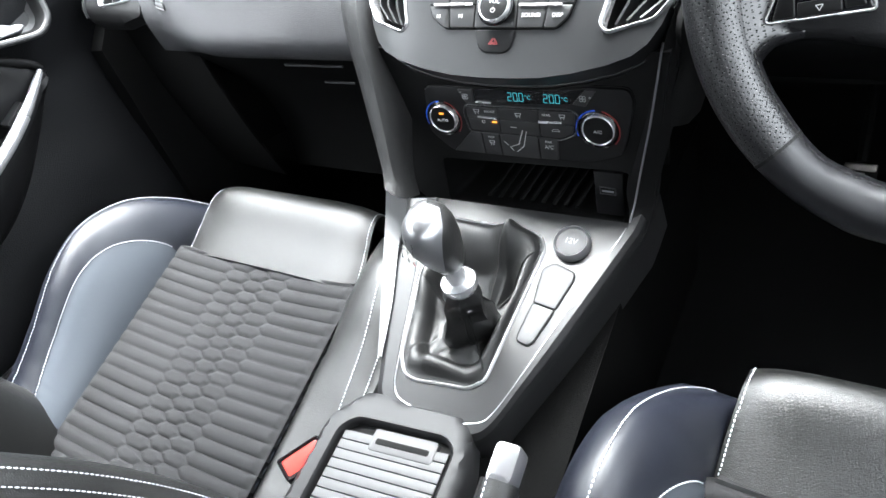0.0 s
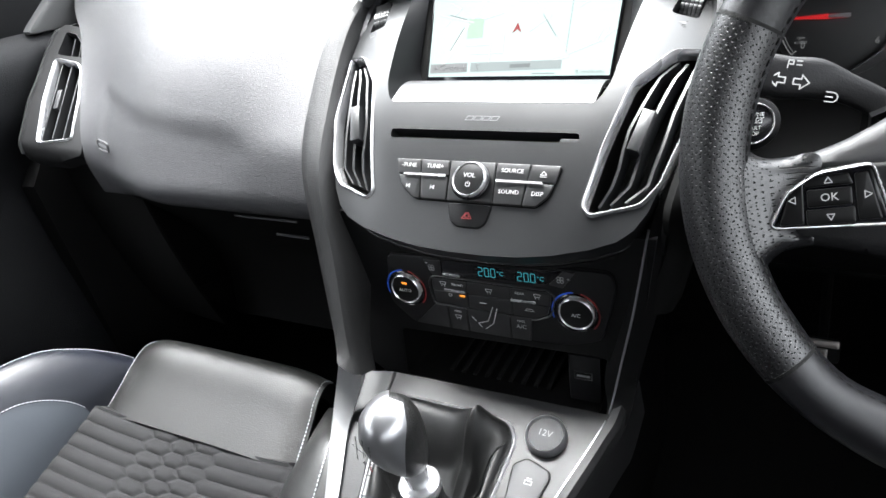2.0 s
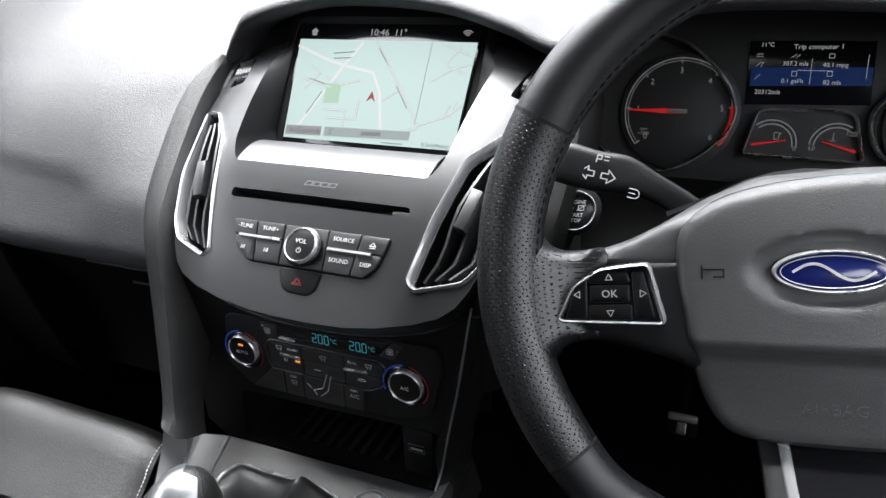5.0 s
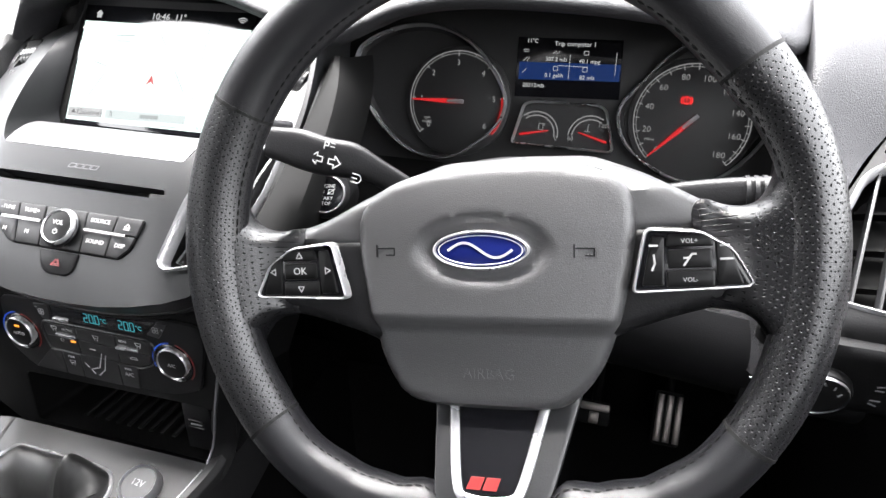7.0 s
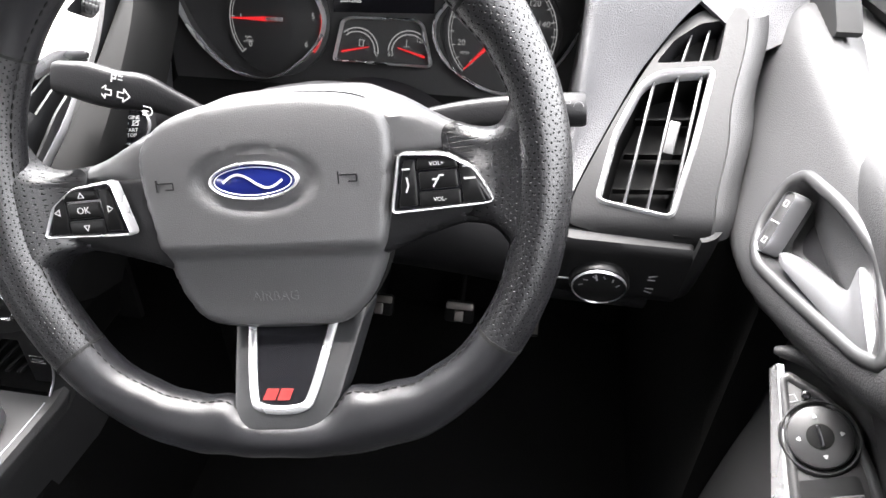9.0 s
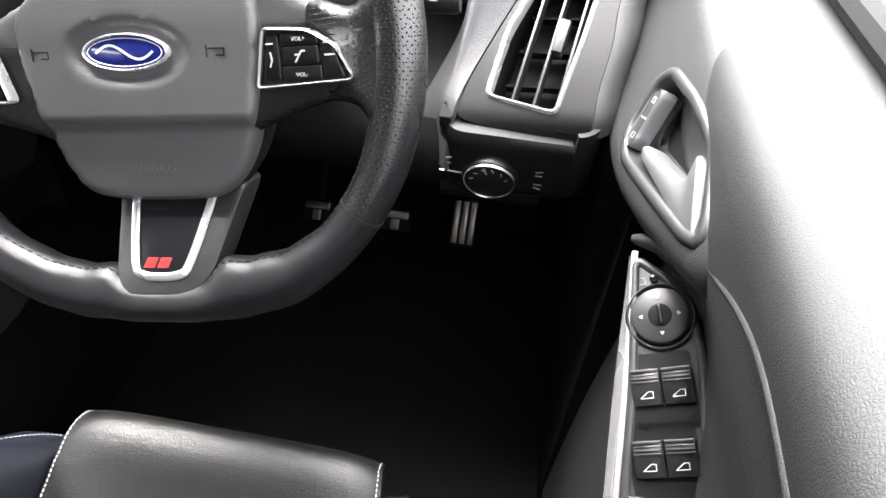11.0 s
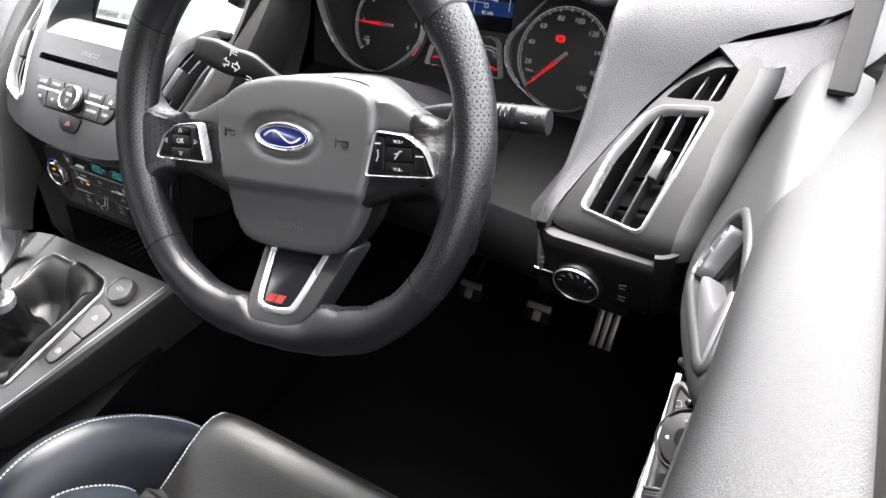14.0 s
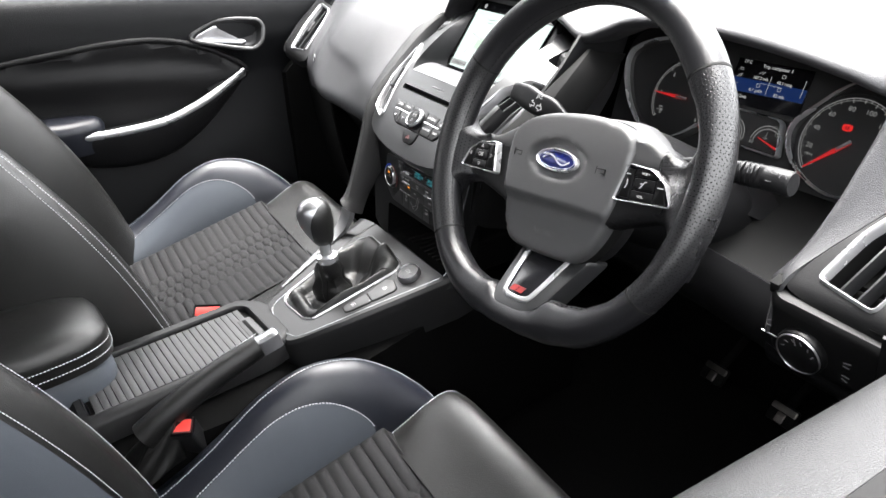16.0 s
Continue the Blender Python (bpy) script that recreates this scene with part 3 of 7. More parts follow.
def dash_top(u, v):
    x = -0.176 + 0.916 * u
    y, z = interp(x, HOOD)
    k = ease((x - 0.53) / 0.05)
    lip = [(y + 0.05 - 0.052 * k, z - 0.016 - 0.004 * k), (y + 0.012 - 0.012 * k, z - 0.014), (y + 0.001, z - 0.008), (y + 0.002 * k, z - 0.002), (y + 0.008 + 0.006 * k, z + 0.004 + 0.003 * k), (y + 0.04, z + 0.014 + 0.006 * k), (y + 0.12, z + 0.022 + 0.010 * k), (0.55, 0.752), (0.92, 0.745)]
    p = curve([(0, *q) for q in lip], 30)[min(30, int(round(v * 30)))]
    return (x, p.y, p.z)


part("dash_top", sheet(dash_top, 90, 30, 0.005), SOFT, dash, "grained dash top with hoods over screen and dials")


def between(A, B, n=20, bow=0.0, thick=0.004, nv=8):
    """A panel spanned between two edge curves."""
    a, b = curve(A, n), curve(B, n)
    def fn(u, v):
        i = min(n, int(round(u * n)))
        p = a[i].lerp(b[i], v)
        return p + Vector((0, 0, bow * math.sin(math.pi * v)))
    return sheet(fn, n, nv, thick)


# the walls of the recess round the dials
part("binnacle_cheek", between([(0.168, 0.200, 0.688), (0.172, 0.155, 0.640), (0.165, 0.105, 0.590), (0.155, 0.062, 0.545), (0.150, 0.055, 0.50)], [(0.150, 0.318, 0.70), (0.145, 0.305, 0.650), (0.152, 0.285, 0.60), (0.185, 0.21, 0.555), (0.20, 0.16, 0.50)]), SATIN, dash, "grey side wall beside the dials")
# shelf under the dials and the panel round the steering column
# shelf and knee panel take the recess black in place of shade
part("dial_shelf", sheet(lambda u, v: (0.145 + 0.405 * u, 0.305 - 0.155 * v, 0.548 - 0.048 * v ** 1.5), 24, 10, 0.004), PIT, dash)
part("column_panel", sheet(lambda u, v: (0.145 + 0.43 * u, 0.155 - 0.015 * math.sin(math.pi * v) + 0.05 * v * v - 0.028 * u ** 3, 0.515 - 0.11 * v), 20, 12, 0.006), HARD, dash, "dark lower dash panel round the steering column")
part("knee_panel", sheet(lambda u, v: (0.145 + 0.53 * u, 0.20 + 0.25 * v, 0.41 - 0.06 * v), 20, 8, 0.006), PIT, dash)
# passenger side: glovebox under the pad, the pad's shade put into its near-black colour
part("glovebox_lid", sheet(lambda u, v: (-0.545 + 0.385 * u, 0.118 + 0.05 * math.sin(math.pi * v) + 0.10 * v, 0.468 - 0.27 * v), 20, 12, 0.006), PIT, dash, "glovebox lid near-black for the dash's shade, thin pale slit")
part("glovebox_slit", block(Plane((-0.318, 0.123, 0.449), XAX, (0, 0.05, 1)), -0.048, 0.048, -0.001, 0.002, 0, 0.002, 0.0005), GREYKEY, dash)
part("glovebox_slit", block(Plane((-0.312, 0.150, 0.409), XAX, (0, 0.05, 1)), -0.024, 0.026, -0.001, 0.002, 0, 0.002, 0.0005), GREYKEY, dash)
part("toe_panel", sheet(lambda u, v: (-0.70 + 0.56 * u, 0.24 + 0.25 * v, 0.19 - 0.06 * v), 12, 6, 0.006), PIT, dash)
AIRTAG = Plane((-0.520, 0.1005, 0.545), (1, -0.34, 0.0), (0, 0.22, 0.97))
part("airbag_tag", ring(AIRTAG, fillet(rect(-0.016, 0.016, -0.0065, 0.0065), 0.004), 0.0012, -0.001, 0.0012), SOFT, dash)
part("airbag_tag_writing", strokes(AIRTAG, [[(-0.011, 0), (0.011, 0)]], 0.0035, 0.0008), GREYINK, dash)


# ---- end panels with air vents, mirrored on both sides ----
VENT_OUT = fillet([(-0.041, -0.048), (-0.029, 0.006), (-0.011, 0.047), (0.002, 0.057), (0.043, 0.060), (0.030, 0.0), (0.014, -0.060)], 0.006)
PANEL_OUT = fillet([(-0.066, -0.066), (-0.056, -0.036), (-0.026, 0.028), (-0.004, 0.068), (0.014, 0.098), (0.034, 0.116), (0.066, 0.118), (0.072, 0.108), (0.056, 0.01), (0.046, -0.060), (0.044, -0.080), (-0.020, -0.077)], 0.008)
UPVENT = fillet([(0.0, 0.067), (0.014, 0.088), (0.034, 0.103), (0.054, 0.106), (0.047, 0.068)], 0.004)


def end_panel(fr, side):
    pw = lambda x, y: -1.1 * y * y * (1 if y < 0 else 0.6) - 40 * max(0, -0.060 - y) ** 2
    p = thing("dash_end_panel", fr.o, "grey satin dash end panel holding two air vents", "dash panel", "dash end panels")
    part("panel", plate(fr, PANEL_OUT, [inset(VENT_OUT, 0.001), UPVENT], 0.02, 0.005, pw), ENDSATIN, p)
    edge = [(-0.074, 0.0445), (-0.060, 0.0455), (0.01, 0.0555), (0.104, 0.0705)]

    def roll(u, v):
        y = -0.074 + 0.178 * v
        x = interp(y, edge) - 0.002
        a = fr.at(x, y, pw(x, y) - 0.001)
        b = a + Vector((side * 0.020, 0.004, 0.0))
        c = a + Vector((side * 0.022, 0.050, 0.0))
        return a * (1 - u) ** 2 + b * (2 * u * (1 - u)) + c * u * u
    part("rolled_edge", sheet(roll if side > 0 else (lambda u, v: roll(1 - u, v)), 14, 24, 0.004), DOORSOFT, p, "rounded outer edge of the panel")
    v = part("vent_frame", ring(fr, inset(VENT_OUT, -0.0034), 0.0054, -0.012, 0.003, pw), CHROME, p, "satin chrome vent surround")
    well = [[fr.at(x, y, z + pw(x, y)) for x, y in inset(VENT_OUT, d)] for z, d in ((-0.002, 0.001), (-0.03, 0.003), (-0.045, 0.006))]
    part("vent_well", loft(well, cap=False), PIT, p)
    part("vent_floor", prism(fr, inset(VENT_OUT, 0.002), -0.048, -0.044, 0), PIT, p)
    for k in range(3):
        f = -0.018 + 0.0175 * k
        lo, hi = Vector((f - 0.0035, -0.052 - 0.003 * k)), Vector((f + 0.0185, 0.0585))
        d = (hi - lo).normalized()
        s = Vector((d.y, -d.x)) * 0.0011
        q = [lo - s, hi - s, hi + s, lo + s]
        part("slat", prism(fr, [tuple(a) for a in q], -0.026, -0.007, 0.0006), SATIN, p)
    tab = fr.shifted(0.013, 0.004, -0.006, -12)
    part("vent_tab", block(tab, -0.0042, 0.0042, -0.014, 0.014, -0.01, 0.003, 0.002), KEY, p, "ribbed slider tab")
    for k in range(3):
        y = -0.03 + 0.03 * k
        part("cross_slat", block(fr, -0.03 + 0.008 * k, 0.02 + 0.008 * k, y - 0.001, y + 0.001, -0.04, -0.028, 0), PIT, p)
    up = [[fr.at(x, y, z + pw(x, y)) for x, y in inset(UPVENT, d)] for z, d in ((0.0, 0.0), (-0.03, 0.004))]
    part("upper_vent_well", loft(up, cap=False), HARD, p)
    part("upper_vent_floor", prism(fr, inset(UPVENT, 0.001), -0.034, -0.03, 0), PIT, p)
    for k in range(2):
        a, b = (0.020 + 0.014 * k, 0.069), (0.029 + 0.013 * k, 0.101)
        part("slat", prism(fr, [(a[0] - 0.001, a[1]), (b[0] - 0.001, b[1]), (b[0] + 0.001, b[1]), (a[0] + 0.001, a[1])], -0.026, -0.014, 0.0004), SATIN, p)
    return p


end_panel(VENTD, 1)
VENTP = VENTD.mirrored()
VENTP.o += Vector((-0.018, -0.020, 0.001))
end_panel(VENTP, -1)
# side fillers between end panels and doors
for s in (-1, 1):
    part("end_filler", between([(s * 0.70, 0.30, 0.665), (s * 0.665, 0.20, 0.60), (s * 0.648, 0.130, 0.54)], [(s * 0.715, 0.36, 0.67), (s * 0.70, 0.28, 0.60), (s * 0.69, 0.22, 0.54)], thick=0.004), SOFT, dash)
    if s < 0:
        # near-black colour stands in for footwell shade below the vents
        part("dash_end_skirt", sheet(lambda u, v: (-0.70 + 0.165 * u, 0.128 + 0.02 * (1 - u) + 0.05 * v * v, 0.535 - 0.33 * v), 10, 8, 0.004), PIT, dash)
RIDGE = curve([(0.560, 0.36, 0.742), (0.554, 0.275, 0.720), (0.549, 0.225, 0.692), (0.549, 0.20, 0.65), (0.548, 0.172, 0.60), (0.544, 0.150, 0.56), (0.534, 0.137, 0.53), (0.534, 0.134, 0.50), (0.534, 0.134, 0.475)], 48)
DEEP = curve([(0.558, 0.40, 0.728), (0.557, 0.36, 0.712), (0.556, 0.318, 0.695), (0.553, 0.30, 0.65), (0.548, 0.275, 0.60), (0.540, 0.215, 0.56), (0.525, 0.18, 0.53), (0.51, 0.165, 0.50), (0.51, 0.165, 0.475)], 48)
SEAM = curve([(0.755, 0.41, 0.716), (0.730, 0.320, 0.690), (0.650, 0.262, 0.668), (0.606, 0.221, 0.627), (0.586, 0.191, 0.599), (0.559, 0.143, 0.555), (0.550, 0.120, 0.534), (0.546, 0.117, 0.50), (0.546, 0.117, 0.475)], 48)


def driver_end(u, v):
    i = min(48, int(round(u * 48)))
    a, b, c = RIDGE[i], DEEP[i], SEAM[i]
    return curve([b, a.lerp(b, 0.55), a.lerp(b, 0.16), a.lerp(c, 0.10), a.lerp(c, 0.40), a.lerp(c, 0.72), c], 30)[min(30, int(round(v * 30)))]


part("corner_filler", between([(0.640, 0.255, 0.664), (0.690, 0.287, 0.673), (0.732, 0.325, 0.686), (0.758, 0.41, 0.712)], [(0.690, 0.235, 0.630), (0.735, 0.265, 0.645), (0.768, 0.32, 0.660), (0.79, 0.42, 0.680)], thick=0.004), SOFT, dash)
part("dash_end_skin", sheet(driver_end, 48, 30, 0.004), SOFT, dash, "grained dash skin sweeping from the dials to the end vent")
# panel with the light switch
LSW = Plane((0.585, 0.1185, 0.478), XAX, (0, -0.28, 1))
part("switch_panel", plate(LSW, fillet([(-0.046, -0.028), (0.064, -0.028), (0.066, 0.044), (-0.046, 0.044)], 0.004), [], 0.02, 0.005, lambda x, y: -40 * max(0, -0.026 - x) ** 2 - 20 * max(0, -0.014 - y) ** 2 - 90 * max(0, y - 0.037) ** 2), FASCIASHADE, dash, "dark switch panel under a narrow slot")
part("coin_slot", block(LSW, -0.044, 0.058, 0.038, 0.052, -0.030, -0.025, 0), PIT, dash, "narrow dark slot")
for x0, x1 in ((-0.046, -0.036), (0.048, 0.066)):
    part("slot_cheek", block(LSW, x0, x1, 0.038, 0.051, -0.026, -0.011, 0.002), PIT, dash)
for k in range(3):
    part("slot_rib", block(LSW, -0.012 + 0.022 * k, -0.010 + 0.022 * k, 0.038, 0.050, -0.026, -0.019, 0.0004), PIT, dash)


def lower_roll(u, v):
    a = LSW.at(0.0645, 0.062 - 0.094 * v, -0.002 - 0.012 * v * v)
    b, c = a + Vector((0.020, 0.004, 0)), a + Vector((0.021, 0.055, 0))
    return a * (1 - u) ** 2 + b * (2 * u * (1 - u)) + c * u * u


part("panel_flank", sheet(lower_roll, 12, 12, 0.004), ENDSATIN, dash, "dark rounded flank of the switch panel")
part("lower_skin", sheet(lambda u, v: (0.540 + 0.09 * u, 0.134 + 0.05 * v * v, 0.452 - 0.05 * v), 8, 8, 0.004), HARD, dash)
ls = thing("light_switch", LSW.at(0, 0), "round black headlamp switch with a thin satin ring", "switch")
part("switch_body", disc(LSW, 0, 0, 0.0240, -0.004, 0.0080, 0.0025, 40), KNOBBLACK, ls, "black knurled body")
part("switch_ring", ring(LSW, circle(0, 0, 0.0222, 40), 0.0011, 0.004, 0.0098), SILVER, ls, "thin satin ring")
part("switch_dial", disc(LSW, 0, 0, 0.0208, -0.004, 0.0092, 0.001, 40), KNOBBLACK, ls)
part("switch_pointer", block(LSW.shifted(0, 0, 0, 15), -0.0008, 0.0008, 0.010, 0.0185, 0.0085, 0.0094, 0.0002), GREYINK, ls)
for k in range(6):
    a = 0.3 + 0.52 * k
    part("symbol", strokes(LSW, [[(0.014 * math.cos(a), 0.014 * math.sin(a)), (0.0165 * math.cos(a + 0.12), 0.0165 * math.sin(a + 0.12))]], 0.0014, 0.0096), GREYINK, ls)
for a, b in (((0.038, 0.010), (0.044, 0.012)), ((0.038, 0.006), (0.043, 0.006)), ((0.038, -0.006), (0.044, -0.006)), ((0.038, -0.010), (0.043, -0.012)), ((-0.038, 0.014), (-0.034, 0.016)), ((-0.038, 0.008), (-0.034, 0.008))):
    part("symbol", strokes(LSW, [[a, b]], 0.0014, 0.0006), GREYINK, ls)
part("chrome_edge", block(LSW, -0.044, -0.022, -0.004, -0.0025, 0, 0.001, 0.0004), CHROME, ls)

# ---- centre stack ----
stack = thing("centre_stack", (0, 0.05, 0.58), "anthracite satin centre panel with screen recess and vents", "centre panel")
_side = [(0.115, -0.042), (0.137, -0.022), (0.150, 0.02), (0.163, 0.09), (0.171, 0.15), (0.168, 0.19), (0.135, 0.212)]
BEZEL_OUT = round_outline([(0.0, -0.059), (0.06, -0.056)] + _side + [(0.06, 0.224), (0.0, 0.226), (-0.06, 0.224)] + mirror_x(_side)[::-1] + [(-0.06, -0.056)], 1)
VR = fillet([(0.163, 0.123), (0.142, 0.118), (0.117, 0.087), (0.104, 0.034), (0.0935, -0.0145), (0.0995, -0.0205), (0.134, -0.008), (0.1455, 0.009), (0.158, 0.055)], 0.005)
SCREEN_HOLE = fillet([(-0.092, 0.066), (0.092, 0.066), (0.101, 0.086), (0.113, 0.188), (0.098, 0.209), (-0.098, 0.209), (-0.113, 0.188), (-0.101, 0.086)], 0.008)
CD = fillet(rect(-0.084, 0.084, 0.0335, 0.0415), 0.003)
THUMB = fillet([(0.133, 0.156), (0.141, 0.192), (0.158, 0.186), (0.154, 0.153)], 0.004)
part("bezel", plate(BEZEL, BEZEL_OUT, [inset(VR, 0.001), inset(mirror_x(VR)[::-1], 0.001), SCREEN_HOLE, CD, THUMB, mirror_x(THUMB)[::-1]], 0.035, 0.009, BZ_WARP), SATIN, stack, "anthracite satin bezel")
part("cd_slot", block(BEZEL, -0.086, 0.086, 0.032, 0.043, -0.03, -0.018, 0), PIT, stack, "dark disc slot")
part("cd_lip", block(BEZEL, 0.068, 0.084, 0.034, 0.0385, -0.018, -0.004, 0.0006), SATIN, stack)
# thin bright line under the bezel
_low = [p for p in dense(inset(BEZEL_OUT, -0.001), 0.006) if p[1] < -0.015]
_low.sort(key=lambda p: p[0])
part("chrome_line", tube([BEZEL.at(x, y, -0.022 + BZ_WARP(x, y)) for x, y in _low], 0.0005, 6), GREYKEY, stack)
part("bezel_skirt", between([BEZEL.at(x, y, -0.03 + BZ_WARP(x, y)) for x, y in _low[::4]], [(-0.13, 0.055, 0.50), (-0.06, 0.055, 0.492), (0, 0.055, 0.49), (0.06, 0.055, 0.492), (0.13, 0.055, 0.50)], thick=0.003), FASCIASHADE, stack)


def centre_vent(outline, sgn):
    v = thing("centre_air_vent", BEZEL.at(sgn * 0.13, 0.05), "tall centre air vent, black slats in satin chrome frame", "air vent", "centre air vents")
    part("vent_frame", ring(BEZEL, inset(outline, -0.0026), 0.0042, -0.012, 0.003, BZ_WARP), CHROME, v)
    rings = [[BEZEL.at(x, y, z + BZ_WARP(x, y)) for x, y in inset(outline, d)] for z, d in ((-0.002, 0.001), (-0.03, 0.002), (-0.05, 0.004))]
    part("vent_well", loft(rings, cap=False), PIT, v)
    part("vent_floor", prism(BEZEL, inset(outline, 0.002), -0.066, -0.062, 0), PIT, v)
    for k in range(3):
        f = k / 2
        pts = []
        for j in range(9):
            w = j / 8
            y = -0.006 + 0.118 * w - 0.006 * (1 - f) * (1 - w)
            left = interp(y, [(-0.018, 0.0965), (0.034, 0.104), (0.087, 0.117), (0.118, 0.140)])
            right = interp(y, [(-0.012, 0.126), (0.009, 0.1455), (0.055, 0.158), (0.12, 0.163)])
            pts.append((sgn * (left + (right - left) * (0.26 + 0.26 * k) + 0.0015 * math.sin(w * 9)), y))
        for z0, z1 in ((-0.026, -0.006),):
            rr = []
            for x, y in pts:
                b = BZ_WARP(x, y)
                rr.append([BEZEL.at(x - 0.0011, y, z0 + b), BEZEL.at(x + 0.0011, y, z0 + b), BEZEL.at(x + 0.0011, y, z1 + b), BEZEL.at(x - 0.0011, y, z1 + b)])
            part("slat", loft(rr), SATIN, v)
    cx, cy = sgn * 0.128, 0.048
    tab = BEZEL.shifted(cx, cy, BZ_WARP(cx, cy), -sgn * 14)
    part("vent_tab", block(tab, -0.005, 0.005, -0.017, 0.017, -0.015, 0.002, 0.0018), SATIN, v, "slider tab")
    return v


centre_vent(VR, 1)
centre_vent(mirror_x(VR)[::-1], -1)
for s in (-1, 1):
    t = thing("vent_thumbwheel", BEZEL.at(s * 0.147, 0.172), "small knurled vent wheel", "thumbwheel", "vent thumbwheels")
    fr = BEZEL.shifted(s * 0.147, 0.172, BZ_WARP(0.147, 0.172) - 0.001, -s * 14)
    rows = []
    for k in range(15):
        a = radians(-70 + 10 * k)
        rr = 0.0235 + (0.0006 if k % 2 else 0)
        rows.append([fr.at(-0.0085, rr * math.sin(a) * 0.75, rr * math.cos(a) - 0.022), fr.at(0.0085, rr * math.sin(a) * 0.75, rr * math.cos(a) - 0.022)])
    bm = bmesh.new()
    for a, b in zip(rows, rows[1:]):
        n = 5
        for j in range(n):
            q = [a[0].lerp(a[1], (j + 0.1) / n), a[0].lerp(a[1], (j + 0.9) / n), b[0].lerp(b[1], (j + 0.9) / n), b[0].lerp(b[1], (j + 0.1) / n)]
            c = sum(q, Vector()) / 4 + fr.un * 0.0007
            vs = [bm.verts.new(p) for p in q]
            vc = bm.verts.new(c)
            for i in range(4):
                bm.faces.new((vs[i], vs[(i + 1) % 4], vc))
    part("wheel", bm, SATIN, t)
    part("wheel_core", block(fr, -0.009, 0.009, -0.019, 0.019, -0.03, -0.003, 0.002), PIT, t)
    part("symbol", strokes(BEZEL, [[(s * 0.143 + a, 0.145 + b) for a, b in ((-0.003, -0.002), (0.003, -0.002), (0.003, 0.002), (-0.003, 0.002), (-0.003, -0.002))], [(s * 0.143 - 0.003, 0.143), (s * 0.143 + 0.004, 0.1475)]], 0.0006, BZ_WARP(0.143, 0.145) + 0.0005), DARKINK, t)

# screen in its recess
SB, ST_ = Vector((0, 0.1585, 0.607)), Vector((0, 0.218, 0.6855))
SCR = Plane(SB, XAX, ST_ - SB)
sh = (ST_ - SB).length
SCR_OUT = [(-0.088, -0.004), (0.088, -0.004), (0.0935, sh + 0.0165), (-0.0935, sh + 0.0165)]
rec = [[BEZEL.at(x, y, BZ_WARP(x, y)) for x, y in dense(SCREEN_HOLE, 0.006)]]


def to_screen(p):
    x = max(-0.098, min(0.098, p[0] * 0.98))
    y = (p[1] - 0.066) / (0.209 - 0.066)
    return SCR.at(x, -0.010 + (sh + 0.034) * max(0, min(1, y)), -0.001)


rec.append([to_screen(p) for p in dense(SCREEN_HOLE, 0.006)])
mid = [a.lerp(b, 0.5) + Vector((0, 0, -0.004)) for a, b in zip(*rec)]
part("screen_recess", loft([rec[0], mid, rec[1]], cap=False), HARD, stack)
part("screen_ledge", sheet(lambda u, v: BEZEL.at((-0.091 + 0.182 * u) * (1 + 0.02 * v), 0.067 + 0.012 * v, -0.0005 + BZ_WARP(0, 0.067)).lerp(SCR.at((-0.092 + 0.184 * u), -0.010, 0.0015), v) + Vector((0, 0, 0.008 * math.sin(math.pi * v * 0.9))), 24, 10, 0.003), LEDGE, stack, "pale satin ledge under the screen")
part("screen_back", prism(SCR, [(-0.103, -0.02), (0.103, -0.02), (0.108, sh + 0.035), (-0.108, sh + 0.035)], -0.012, -0.003, 0), PIT, stack)
scr = thing("touchscreen", SCR.at(0, 0), "lit touchscreen showing a pale street map", "touchscreen")
part("glass", prism(SCR, SCR_OUT, -0.006, 0.0, 0.0006), SCREENBLACK, scr, "black glossy screen glass")
wid = lambda y: 0.0865 + 0.0045 * y / sh
part("map", prism(SCR, [(-wid(0), 0), (wid(0), 0), (wid(sh), sh), (-wid(sh), sh)], 0.0, 0.0004, 0), MAPLIT, scr, "pale green lit street map")
mx = lambda u, w: ((-1 + 2 * u) * wid(w * sh), w * sh)
roads = [[(0.0, 0.93), (0.18, 0.80), (0.30, 0.74), (0.47, 0.68), (0.53, 0.50), (0.58, 0.12)], [(0.38, 0.97), (0.30, 0.76), (0.20, 0.46), (0.08, 0.12)], [(0.45, 1.0), (0.62, 0.60), (0.78, 0.20), (0.92, 0.30), (1.0, 0.42)], [(0.60, 0.10), (0.78, 0.17)], [(0.83, 0.98), (1.0, 0.86)], [(0.80, 0.62), (0.90, 0.74), (1.0, 0.80)], [(0.56, 0.42), (0.66, 0.55)], [(0.22, 0.30), (0.35, 0.30), (0.35, 0.12)], [(0.25, 0.22), (0.42, 0.22), (0.42, 0.40)], [(0.05, 0.60), (0.24, 0.52)], [(0.20, 0.62), (0.30, 0.55), (0.40, 0.60)], [(0.92, 0.95), (0.86, 0.78), (0.97, 0.70)], [(0.93, 0.4), (0.9, 0.28)], [(0.96, 0.44), (0.94, 0.3)], [(0.10, 0.72), (0.16, 0.66), (0.08, 0.50)]]
for k, r in enumerate(roads):
    pts = [mx(*p) for p in r]
    part("map_road_edge", strokes(SCR, [pts], 0.0017, 0.00055), MAPBAR, scr)
    part("map_road", strokes(SCR, [pts], 0.0026 if k < 2 else 0.0010, 0.0006 if k < 2 else 0.0007), MAPROAD, scr)
part("map_lanes", strokes(SCR, [[mx(0.765, 0.98 - 0.03 * k), mx(0.763, 0.965 - 0.03 * k)] for k in range(26)], 0.0006, 0.0008), MAPINK, scr)
